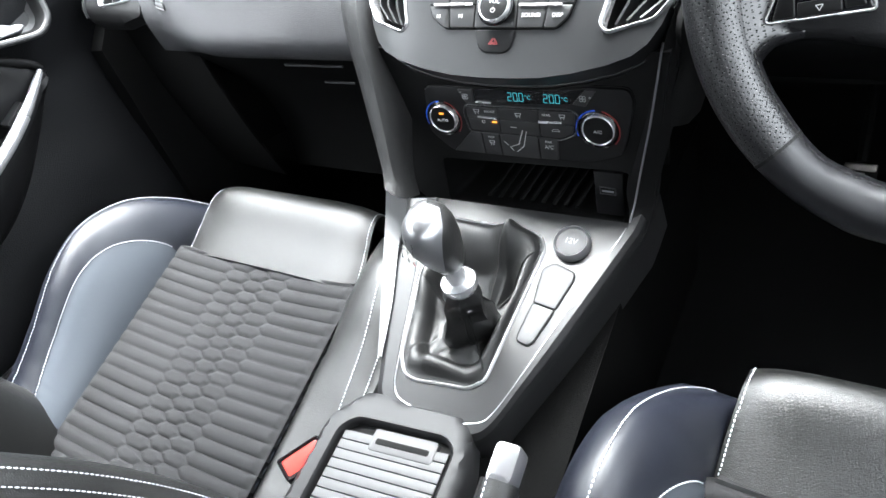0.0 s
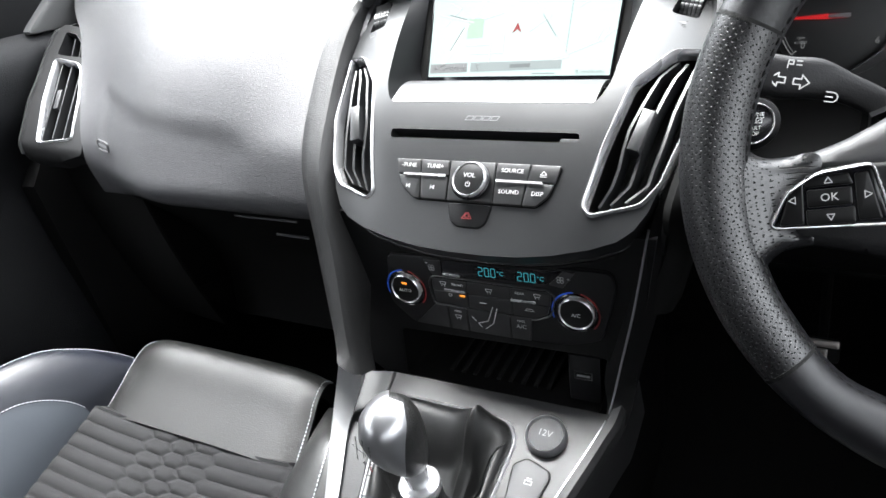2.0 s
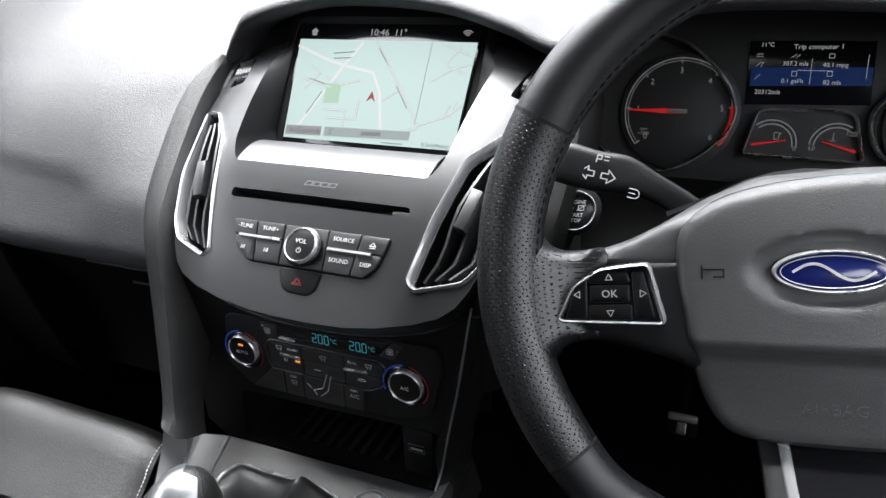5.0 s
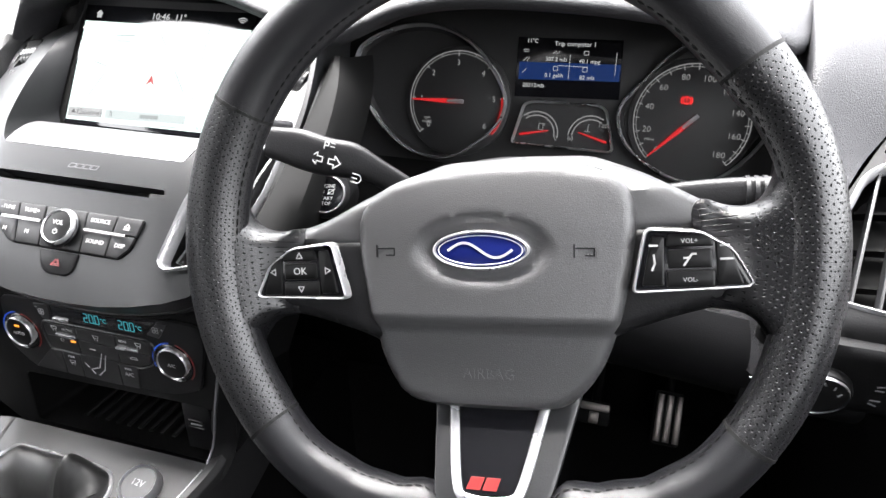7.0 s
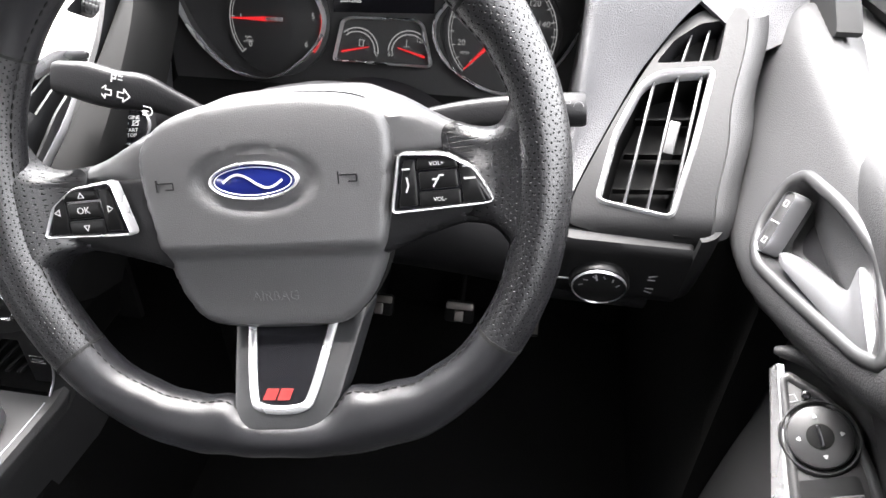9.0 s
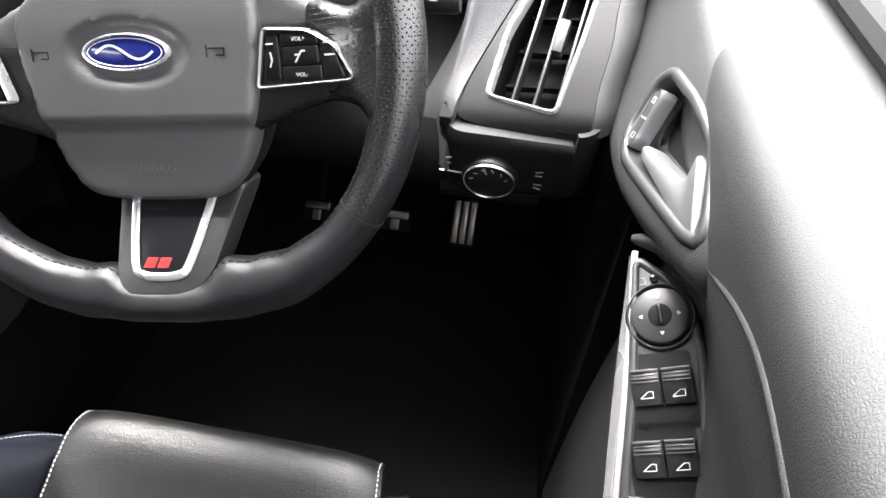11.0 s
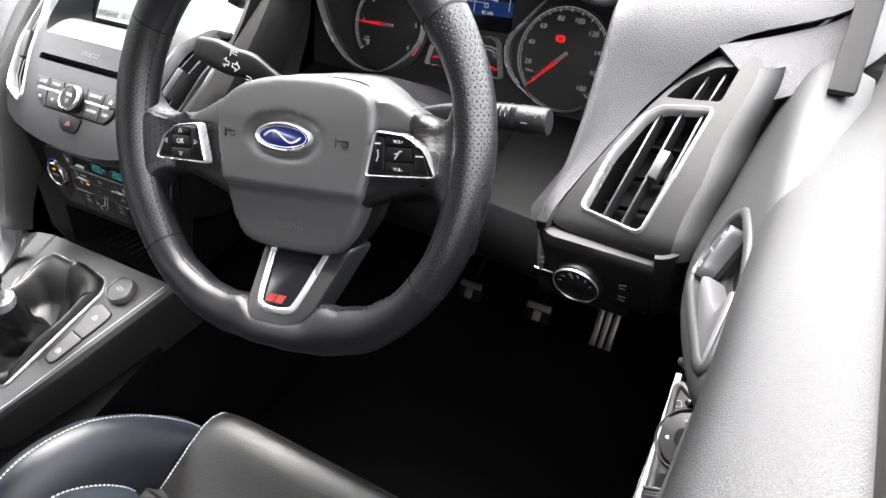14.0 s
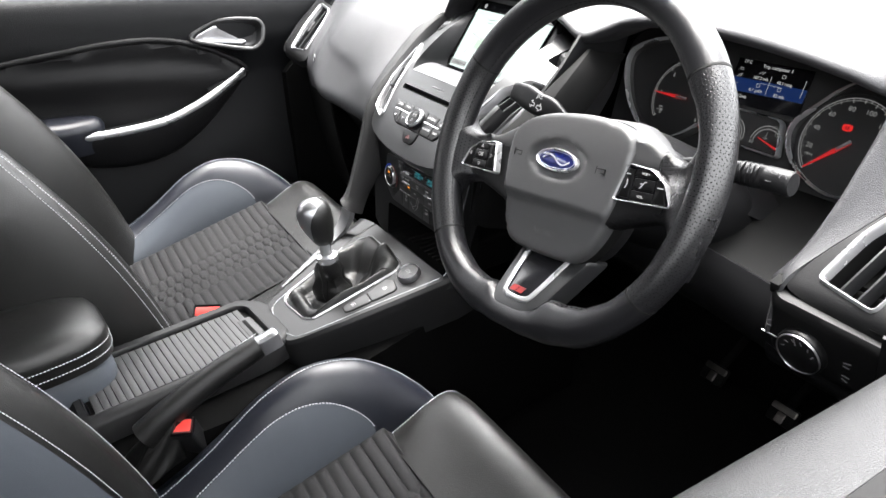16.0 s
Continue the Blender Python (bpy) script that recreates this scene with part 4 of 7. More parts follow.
part("map_park", prism(SCR, [mx(0.21, 0.36), mx(0.30, 0.37), mx(0.30, 0.55), mx(0.21, 0.56)], 0.0003, 0.0006, 0), MAPPARK, scr)
for bar in [[mx(0.22, 0.86), mx(0.34, 0.88)], [mx(0.23, 0.81), mx(0.33, 0.82)], [mx(0.12, 0.25), mx(0.19, 0.47)], [mx(0.62, 0.56), mx(0.70, 0.36)], [mx(0.48, 0.92), mx(0.54, 0.78)], [mx(0.10, 0.60), mx(0.20, 0.55)], [mx(0.6, 0.02), mx(0.72, 0.02)]]:
    part("map_name", strokes(SCR, [bar], 0.0008, 0.0008), MAPINK, scr)
part("map_arrow", prism(SCR, [mx(0.465, 0.40), mx(0.49, 0.435), mx(0.515, 0.40), mx(0.49, 0.50)], 0.0005, 0.0010, 0), NEEDLE, scr, "red arrow")
part("map_button", prism(SCR, [mx(0.01, 0.03), mx(0.23, 0.04), mx(0.23, 0.13), mx(0.01, 0.12)], 0.0005, 0.0009, 0), SCREENWHITE, scr)
part("map_bar", prism(SCR, [mx(0.25, 0.04), mx(0.75, 0.06), mx(0.75, 0.14), mx(0.25, 0.13)], 0.0005, 0.0009, 0), MAPBAR, scr)
lettering(SCR, "Controls", *mx(0.15, 0.08), 0.0078, DARKINK, scr, 0.0012)
lettering(SCR, "S", *mx(0.29, 0.085), 0.0075, DARKINK, scr, 0.0012)
part("map_bar_writing", strokes(SCR, [[mx(0.48, 0.09), mx(0.58, 0.095)]], 0.0035, 0.0011), MAPINK, scr)
part("map_button_mark", prism(SCR, [mx(0.03, 0.065), mx(0.06, 0.066), mx(0.045, 0.105)], 0.0008, 0.0012, 0), DARKINK, scr)
lettering(SCR, "0.1mi(Auto)", *mx(0.90, 0.03), 0.0052, DARKINK, scr, 0.0009)
lettering(SCR, "10:46  11\u00b0", 0.002, sh + 0.0075, 0.0092, SCREENWHITE, scr, 0.0004)
part("home_mark", prism(SCR, [(-0.079, sh + 0.004), (-0.074, sh + 0.004), (-0.074, sh + 0.008), (-0.0725, sh + 0.008), (-0.0765, sh + 0.0115), (-0.0805, sh + 0.008), (-0.079, sh + 0.008)], 0, 0.0004, 0), SCREENWHITE, scr)
part("signal_mark", strokes(SCR, [arc(0.080, sh + 0.005, r, 45, 135, 8) for r in (0.002, 0.004, 0.006)], 0.0008, 0.0004), SCREENWHITE, scr)
# plain stroke mark above the disc slot
part("trim_mark", strokes(BEZEL, [[(-0.015 + 0.0075 * k, 0.0505), (-0.009 + 0.0075 * k, 0.0505), (-0.007 + 0.0075 * k, 0.054), (-0.013 + 0.0075 * k, 0.054), (-0.015 + 0.0075 * k, 0.0505)] for k in range(4)], 0.0004, BZ_WARP(0, 0.052) + 0.0004), GREYINK, stack)

# radio keys
radio = thing("radio_keypad", BEZEL.at(0, 0), "black radio keys round a chrome volume knob", "radio controls")
wz = lambda x, y: BZ_WARP(x, y)
KP = fillet([(-0.0725, 0.015), (0.0755, 0.015), (0.068, -0.010), (0.058, -0.019), (-0.050, -0.019), (-0.064, -0.009)], 0.004)
part("key_bed", prism(BEZEL, KP, -0.01, 0.0012, 0.0008, wz), PIT, radio)
keys = [([(-0.0715, 0.0142), (-0.048, 0.0142), (-0.0465, 0.0015), (-0.068, 0.0015)], "-TUNE"), ([(-0.0472, 0.0142), (-0.021, 0.0142), (-0.020, 0.0015), (-0.0457, 0.0015)], "TUNE+"), ([(-0.0675, 0.0005), (-0.0465, 0.0005), (-0.045, -0.0182), (-0.051, -0.0182), (-0.063, -0.009)], ""), ([(-0.0457, 0.0005), (-0.0205, 0.0005), (-0.0205, -0.0182), (-0.0442, -0.0182)], ""),
        ([(0.0215, 0.0142), (0.050, 0.0142), (0.048, 0.0005), (0.0215, 0.0005)], "SOURCE"), ([(0.0508, 0.0142), (0.0745, 0.0142), (0.071, 0.0005), (0.0488, 0.0005)], "eject"), ([(0.0215, -0.0005), (0.0478, -0.0005), (0.0455, -0.0182), (0.0215, -0.0182)], "SOUND"), ([(0.0486, -0.0005), (0.0705, -0.0005), (0.0665, -0.0100), (0.0575, -0.0182), (0.0463, -0.0182)], "DISP"), ([(-0.0195, 0.0142), (0.0207, 0.0142), (0.0207, -0.0182), (-0.0195, -0.0182)], "")]
for pts, words in keys:
    k = part("key", prism(BEZEL, fillet(pts, 0.0012, 2), 0.0, 0.0028, 0.0007, wz), KEY, radio)
    cx, cy = sum(p[0] for p in pts) / len(pts), sum(p[1] for p in pts) / len(pts)
    zz = 0.0032 + wz(cx, cy)
    if words == "eject":
        part("symbol", strokes(BEZEL, [[(cx - 0.0025, cy - 0.001), (cx + 0.0025, cy - 0.001), (cx, cy + 0.002), (cx - 0.0025, cy - 0.001)], [(cx - 0.0025, cy - 0.0025), (cx + 0.0025, cy - 0.0025)]], 0.0006, zz), WHITE, k)
    elif words:
        lettering(BEZEL, words, cx, cy + 0.001, 0.0050, WHITE, k, zz)
for x in (-0.0565, -0.0335):
    part("symbol", strokes(BEZEL, [[(x - 0.002, -0.010), (x - 0.002, -0.007)], [(x - 0.001, -0.0085), (x + 0.001, -0.007), (x + 0.001, -0.010), (x - 0.001, -0.0085)]], 0.0006, 0.0032 + wz(x, -0.008)), WHITE, radio)
part("chrome_bar", block(BEZEL, -0.062, -0.0225, 0.0002, 0.0022, 0.0, 0.0042 + wz(0.04, 0), 0.0006), CHROME, radio)
part("chrome_bar", block(BEZEL, 0.0225, 0.0615, -0.0012, 0.0008, 0.0, 0.0042 + wz(0.04, 0), 0.0006), CHROME, radio)
VOLF = BEZEL.shifted(0.0016, -0.0022, 0)
vol = part("volume_knob", disc(VOLF, 0, 0, 0.0140, 0, 0.0052, 0.001, 40), KNOBBLACK, radio)
part("knob_seat", ring(VOLF, circle(0, 0, 0.0166, 48), 0.0022, 0.0, 0.0026), GLOSS, vol, "black seat ring")
part("knob_ring", ring(VOLF, circle(0, 0, 0.0148, 48), 0.0022, 0.0, 0.0062), CHROME, vol, "bright chrome ring")
lettering(VOLF, "VOL", 0, 0.0030, 0.0054, WHITE, vol, 0.0056)
part("symbol", strokes(VOLF, [arc(0, -0.0045, 0.0019, -240, 60, 14), [(0, -0.004), (0, -0.002)]], 0.0005, 0.0056), WHITE, vol)
HZ = fillet([(-0.0195, -0.0195), (0.0205, -0.0195), (0.0165, -0.034), (0.010, -0.0385), (-0.009, -0.0385), (-0.0155, -0.034)], 0.003)
hz = part("hazard_key", prism(BEZEL, HZ, -0.012, 0.0020, 0.0012, wz), HARD, radio)
part("hazard_symbol", strokes(BEZEL, [[(-0.0042, -0.0315), (0.0042, -0.0315), (0, -0.0245), (-0.0042, -0.0315)], [(-0.0022, -0.0303), (0.0022, -0.0303), (0, -0.0265), (-0.0022, -0.0303)]], 0.0008, 0.0026 + wz(0, -0.029)), REDINK, hz)

# ---- climate panel and storage bin ----
fascia = thing("lower_fascia", (0, 0.06, 0.42), "black lower centre fascia with an open storage bin", "centre panel")
part("fascia", plate(CLIMATE.shifted(0, 0, -0.004), [(-0.150, -0.10), (-0.075, -0.155), (0.075, -0.155), (0.128, -0.09), (0.146, 0.075), (-0.150, 0.075)], [fillet([(-0.104, -0.112), (0.098, -0.112), (0.112, -0.050), (0.10, -0.046), (-0.10, -0.052)], 0.006)], 0.02, 0.015), FASCIASHADE, fascia)
binr = [[CLIMATE.at(x * k, y, z) for x, y in dense(fillet([(-0.104, -0.112), (0.098, -0.112), (0.112, -0.050), (0.10, -0.046), (-0.10, -0.052)], 0.006), 0.01)] for z, k in ((-0.005, 1.0), (-0.13, 0.9))]
part("bin_wall", loft(binr, cap=False), PIT, fascia)
part("bin_back", block(CLIMATE, -0.11, 0.11, -0.12, -0.04, -0.135, -0.128, 0), PIT, fascia)
for k in range(9):
    part("bin_rib", block(CLIMATE.shifted(-0.06 + 0.013 * k, -0.1105, 0, 0), -0.002, 0.002, 0, 0.0025, -0.10, -0.02, 0.0005), RUBBER, fascia)
usb = thing("usb_socket", CLIMATE.at(0.085, -0.078), "black usb socket block inside the bin", "socket")
part("socket_block", block(CLIMATE, 0.068, 0.098, -0.108, -0.055, -0.06, -0.012, 0.002), HARD, usb)
part("socket_rim", ring(CLIMATE, fillet(rect(0.0735, 0.0905, -0.0815, -0.0725), 0.001), 0.0012, -0.013, -0.0108), KEY, usb)
part("socket_mouth", block(CLIMATE, 0.0745, 0.0895, -0.0805, -0.0735, -0.013, -0.0117, 0), PIT, usb)
part("socket_tongue", block(CLIMATE, 0.076, 0.088, -0.0785, -0.0765, -0.0125, -0.0112, 0), GREYINK, usb)

clim = thing("climate_panel", CLIMATE.at(0, 0), "black climate control panel with two chrome-ringed knobs", "climate controls")
CLO = fillet([(-0.098, 0.036), (-0.104, -0.016), (-0.080, -0.039), (0.072, -0.037), (0.104, -0.026), (0.116, 0.026), (0.113, 0.042), (0.045, 0.042)], 0.008)
part("panel_gap", prism(CLIMATE, inset(CLO, -0.0012), -0.01, -0.0032, 0), PIT, clim)
part("panel", prism(CLIMATE, CLO, -0.01, 0.0, 0.0015), HARD, clim)
part("display", prism(CLIMATE, fillet([(-0.041, 0.021), (0.058, 0.025), (0.072, 0.040), (-0.040, 0.036)], 0.002), -0.002, 0.0008, 0.0004), GLOSS, clim, "black gloss display")


def digits(fr, words, x, y, h, mat, parent):
    seg = {"0": "abcdef", "1": "bc", "2": "abged", ".": "."}
    lines = []
    cx = x
    for ch in words:
        if ch == ".":
            lines.append([(cx - h * 0.12, y - h / 2), (cx - h * 0.12, y - h / 2 + h * 0.06)])
            continue
        a, b = cx, cx + h * 0.45
        P = {"a": [(a, y + h / 2), (b, y + h / 2)], "b": [(b, y + h / 2), (b, y)], "c": [(b, y), (b, y - h / 2)], "d": [(a, y - h / 2), (b, y - h / 2)], "e": [(a, y), (a, y - h / 2)], "f": [(a, y + h / 2), (a, y)], "g": [(a, y), (b, y)]}
        lines += [[tuple(Vector(p).lerp(Vector(q), 0.1)), tuple(Vector(p).lerp(Vector(q), 0.9))] for p, q in (P[s] for s in seg[ch])]
        cx += h * 0.7
    return part("digits", strokes(fr, lines, h * 0.085, 0.0013), mat, parent, "cyan lit digits")


for x in (-0.004, 0.0325):
    digits(CLIMATE, "20.0", x, 0.030, 0.0085, CYANLED, clim)
    lettering(CLIMATE, "\u00b0C", x + 0.0205, 0.030, 0.006, CYANLED, clim, 0.0011)
mid_out = fillet([(-0.052, 0.018), (-0.056, 0.010), (-0.053, -0.011), (0.046, -0.013), (0.060, -0.006), (0.064, 0.014), (0.058, 0.0185)], 0.004)
part("key_frame", ring(CLIMATE, inset(mid_out, -0.0015), 0.0015, -0.001, 0.0014), KEY, clim)
ckeys = [[(-0.0525, 0.0165), (-0.018, 0.0165), (-0.018, 0.0045), (-0.053, 0.0035)], [(-0.0172, 0.0165), (0.0245, 0.0170), (0.0245, 0.0045), (-0.0172, 0.0045)], [(0.0253, 0.0170), (0.0615, 0.0165), (0.060, 0.0035), (0.0253, 0.0045)], [(-0.0525, 0.0028), (-0.018, 0.0038), (-0.018, -0.011), (-0.0515, -0.0095)], [(0.0253, 0.0038), (0.0595, 0.0028), (0.057, -0.006), (0.046, -0.0115), (0.0253, -0.011)], [(-0.0172, 0.0038), (0.0245, 0.0038), (0.0245, -0.011), (-0.0172, -0.011)], [(-0.0765, -0.037), (-0.0405, -0.0375), (-0.0405, -0.0125), (-0.053, -0.0125)], [(-0.0395, -0.0375), (-0.021, -0.0375), (-0.021, -0.0125), (-0.0395, -0.0125)], [(-0.020, -0.0375), (0.021, -0.0375), (0.021, -0.0118), (-0.020, -0.0118)], [(0.022, -0.0370), (0.040, -0.0368), (0.042, -0.0125), (0.022, -0.0125)], [(-0.0585, 0.035), (-0.0415, 0.036), (-0.0425, 0.021), (-0.0515, 0.0205)], [(0.060, 0.0255), (0.0735, 0.0405), (0.083, 0.040), (0.072, 0.0235)]]
for pts in ckeys:
    part("key", prism(CLIMATE, fillet(pts, 0.001, 2), -0.001, 0.0014, 0.0006), KEY, clim)
part("chrome_bar", block(CLIMATE.shifted(-0.030, 0.006, 0, -2), -0.0105, 0.0105, -0.0009, 0.0009, 0, 0.0030, 0.0005), CHROME, clim)
part("chrome_bar", block(CLIMATE.shifted(0.036, 0.0055, 0, 2), -0.0115, 0.0115, -0.0009, 0.0009, 0, 0.0030, 0.0005), CHROME, clim)
part("chrome_bar", block(CLIMATE.shifted(-0.032, 0.0222, 0, 0), -0.0085, 0.0085, -0.0007, 0.0007, 0, 0.0020, 0.0004), CHROME, clim)
part("status_lamp", block(CLIMATE, -0.0255, -0.0205, 0.0003, 0.0023, 0.001, 0.0020, 0.0003), AMBER, clim, "amber lamp")
lettering(CLIMATE, "FRONT", -0.0265, 0.0125, 0.0036, WHITE, clim, 0.0018)
lettering(CLIMATE, "REAR", 0.033, 0.0130, 0.0036, WHITE, clim, 0.0018)
lettering(CLIMATE, "MAX", -0.030, -0.0165, 0.0034, WHITE, clim, 0.0018)
lettering(CLIMATE, "MAX", 0.032, -0.0165, 0.0034, WHITE, clim, 0.0018)
lettering(CLIMATE, "A/C", 0.032, -0.0225, 0.0058, WHITE, clim, 0.0018)
scr_sym = lambda x, y, k: [[(x - 0.003 * k, y + 0.0018 * k), (x + 0.003 * k, y + 0.0018 * k), (x + 0.0022 * k, y - 0.0008 * k), (x - 0.0022 * k, y - 0.0008 * k), (x - 0.003 * k, y + 0.0018 * k)], [(x - 0.0015 * k, y - 0.0018 * k), (x - 0.0015 * k, y - 0.003 * k)], [(x + 0.0015 * k, y - 0.0018 * k), (x + 0.0015 * k, y - 0.003 * k)]]
fan = lambda x, y: [arc(x + a, y + b, 0.0014, 0, 360, 10) for a, b in ((-0.0014, 0.0014), (0.0014, 0.0014), (-0.0014, -0.0014), (0.0014, -0.0014))]
part("symbols", strokes(CLIMATE, scr_sym(-0.041, 0.0125, 1) + scr_sym(0.004, 0.0110, 1) + scr_sym(0.049, 0.0125, 1) + scr_sym(-0.030, -0.0225, 1) + fan(-0.0505, 0.028) + fan(0.0705, 0.032) + [arc(-0.035, 0.001, 0.0016, -240, 60, 12), [(-0.056, 0.0325), (-0.054, 0.0325)], [(0.0765, 0.0335), (0.0785, 0.0335)], [(0.0775, 0.0325), (0.0775, 0.0345)], [(0.037, -0.004), (0.045, -0.004), (0.0435, -0.002), (0.0385, -0.002), (0.037, -0.004)]], 0.0005, 0.0019), WHITE, clim)
part("symbols", strokes(CLIMATE, [[(0.006, -0.006), (0.0, -0.022), (-0.010, -0.026), (-0.007, -0.030)], [(0.010, -0.007), (0.005, -0.024), (-0.003, -0.031)], [(-0.006, -0.003), (0.0, -0.003)], [(-0.016, -0.020), (-0.012, -0.024)]], 0.0008, 0.0019), WHITE, clim)


def climate_knob(x, words):
    f = CLIMATE.shifted(x + 0.0015, 0.0022, 0)
    k = part("knob", disc(f, 0, 0, 0.0140, -0.002, 0.0052, 0.0010, 40), KNOBBLACK, clim, "black knob")
    part("knob_ring", ring(f, circle(0, 0, 0.0158, 48), 0.0024, 0.0, 0.0062), CHROME, k, "bright chrome ring")
    part("knob_groove", ring(CLIMATE, circle(x, 0, 0.0198, 48), 0.0030, -0.004, 0.0012), GLOSS, k)
    lettering(f, words, 0, -0.001, 0.0048, WHITE, k, 0.0056)
    part("cold_arc", strokes(CLIMATE, [arc(x, 0, 0.0205, 95, 200, 20)], 0.0013, 0.0009), BLUEINK, k)
    part("hot_arc", strokes(CLIMATE, [arc(x, 0, 0.0205, 75, -40, 20)], 0.0013, 0.0009), REDINK, k)
    return k


part("knob_lamp", block(CLIMATE, -0.0830, -0.0780, 0.0080, 0.0100, 0.0040, 0.0060, 0.0002), AMBER, climate_knob(-0.082, "AUTO"), "amber lamp")
climate_knob(0.082, "A/C")

# ---- instrument cluster ----
clus = thing("instrument_cluster", CLUSTER.at(0, 0), "instrument cluster with two chrome-ringed dials and small display", "instrument cluster")
part("face", plate(CLUSTER.shifted(0, 0, -0.012), fillet([(-0.222, -0.075), (0.20, -0.075), (0.21, 0.06), (0.15, 0.12), (-0.16, 0.12), (-0.236, 0.06)], 0.02), [], 0.01, 0.03), DIALFACE, clus, "black face with the glass veil in its colour")


def dial(cx, surround, r, numbers, a0, a1, nmax, step, needle_at, red_from=None):
    d = part("dial", disc(CLUSTER, cx, 0.0, r + 0.004, -0.011, -0.006, 0.001, 64), DIALFACE, clus, "black dial")
    out = round_outline(surround, 2)
    part("dial_surround", ring(CLUSTER, out, 0.0028, -0.010, 0.004), CHROME, d, "thin chrome surround")
    rings = [[CLUSTER.at(x, y, z) for x, y in inset(out, q)] for z, q in ((-0.006, 0.002), (-0.0105, 0.006))]
    part("dial_slope", loft(rings, cap=False), DIALFACE, d)
    ang = lambda v: a0 + (a1 - a0) * v / nmax
    lines = [arc(cx, 0, r - 0.001, a0, a1, 60)]
    n = int(nmax / step)
    for k in range(n * 2 + 1):
        a = radians(ang(k * step / 2))
        l = 0.006 if k % 2 == 0 else 0.0035
        lines.append([(cx + (r - 0.001) * math.cos(a), (r - 0.001) * math.sin(a)), (cx + (r - l) * math.cos(a), (r - l) * math.sin(a))])
    part("dial_scale", strokes(CLUSTER, lines, 0.0009, -0.0045), DIALINK, d)
    part("dial_scale", strokes(CLUSTER, [arc(cx, 0, r - 0.0035, a0, a1, 60)], 0.0005, -0.0048), DIALINK, d)
    for v in numbers:
        a = radians(ang(v))
        lettering(CLUSTER, str(v), cx + (r - 0.0125) * math.cos(a), (r - 0.0125) * math.sin(a), 0.0080, DIALINK, d, -0.0045)
    if red_from is not None:
        part("red_band", strokes(CLUSTER, [arc(cx, 0, r - 0.003, ang(red_from), a1, 20)], 0.0045, -0.0043), DIALRED, d)
    a = ang(needle_at)
    fr = CLUSTER.shifted(cx, 0, 0, a)
    part("needle", prism(fr, [(-0.006, -0.0018), (-0.006, 0.0018), (0.012, 0.0022), (r - 0.003, 0.0005), (r - 0.003, -0.0005), (0.012, -0.0022)], -0.004, -0.0015, 0.0005), NEEDLE, d, "lit red needle")
    part("needle_hub", prism(fr, fillet([(-0.0075, -0.002), (-0.0075, 0.002), (0.010, 0.0016), (0.010, -0.0016)], 0.001), -0.0018, -0.0006, 0.0003), GREYINK, d)
    return d


d1 = dial(-0.110, [(-0.223, 0.042), (-0.202, 0.060), (-0.166, 0.073), (-0.130, 0.073), (-0.094, 0.056), (-0.070, 0.028), (-0.057, 0.003), (-0.066, -0.024), (-0.103, -0.055), (-0.132, -0.060), (-0.163, -0.052), (-0.195, -0.025), (-0.218, 0.012)], 0.050, range(7), 222, -36, 6, 1, 0.95, 5)
d2 = dial(0.1125, mirror_x([(-0.190, 0.046), (-0.165, 0.067), (-0.115, 0.077), (-0.086, 0.060), (-0.062, 0.030), (-0.042, 0.004), (-0.056, -0.032), (-0.103, -0.058), (-0.140, -0.056), (-0.170, -0.026), (-0.190, 0.013)])[::-1], 0.052, range(0, 181, 20), 226, -46, 180, 10, 0.0)
lettering(CLUSTER, "rpm\nx1000", -0.140, -0.020, 0.0042, DIALINK, d1, -0.0045)
lettering(CLUSTER, "MPH", 0.078, -0.020, 0.0045, DIALINK, d2, -0.0045)
part("warning_lamp", strokes(CLUSTER, [arc(0.106, 0.018, 0.0032, 0, 360, 20), arc(0.106, 0.018, 0.0048, 140, 220, 8), arc(0.106, 0.018, 0.0048, -40, 40, 8), [(0.106, 0.020), (0.106, 0.0175)], [(0.106, 0.0163), (0.106, 0.0155)]], 0.0011, -0.0045), REDLED, d2, "red warning lamp")
part("lcd", prism(CLUSTER, [(-0.054, 0.010), (0.046, 0.014), (0.043, 0.068), (-0.056, 0.066)], -0.0125, -0.0105, 0), SCREENBLACK, clus, "small colour display")
part("lcd_bar", prism(CLUSTER, [(-0.052, 0.0265), (0.044, 0.0305), (0.0435, 0.046), (-0.0525, 0.043)], -0.0106, -0.0100, 0), LCDBLUE, clus, "blue lit bar")
LC = CLUSTER.shifted(0, 0, -0.0098, 1.5)
for w, x, y, s in (("11\u00b0C", -0.040, 0.064, 0.0062), ("Trip computer 1", 0.001, 0.062, 0.0070), ("307.2 mls", -0.016, 0.0475, 0.0064), ("40.1 mpg", 0.0155, 0.0465, 0.0064), ("0.1 gal/h", -0.017, 0.0325, 0.0064), ("82 mls", 0.0145, 0.0315, 0.0064), ("20312mls", -0.036, 0.0225, 0.0066)):
    lettering(LC, w, x, y, s * 0.84, SCREENWHITE, clus, 0.0003)
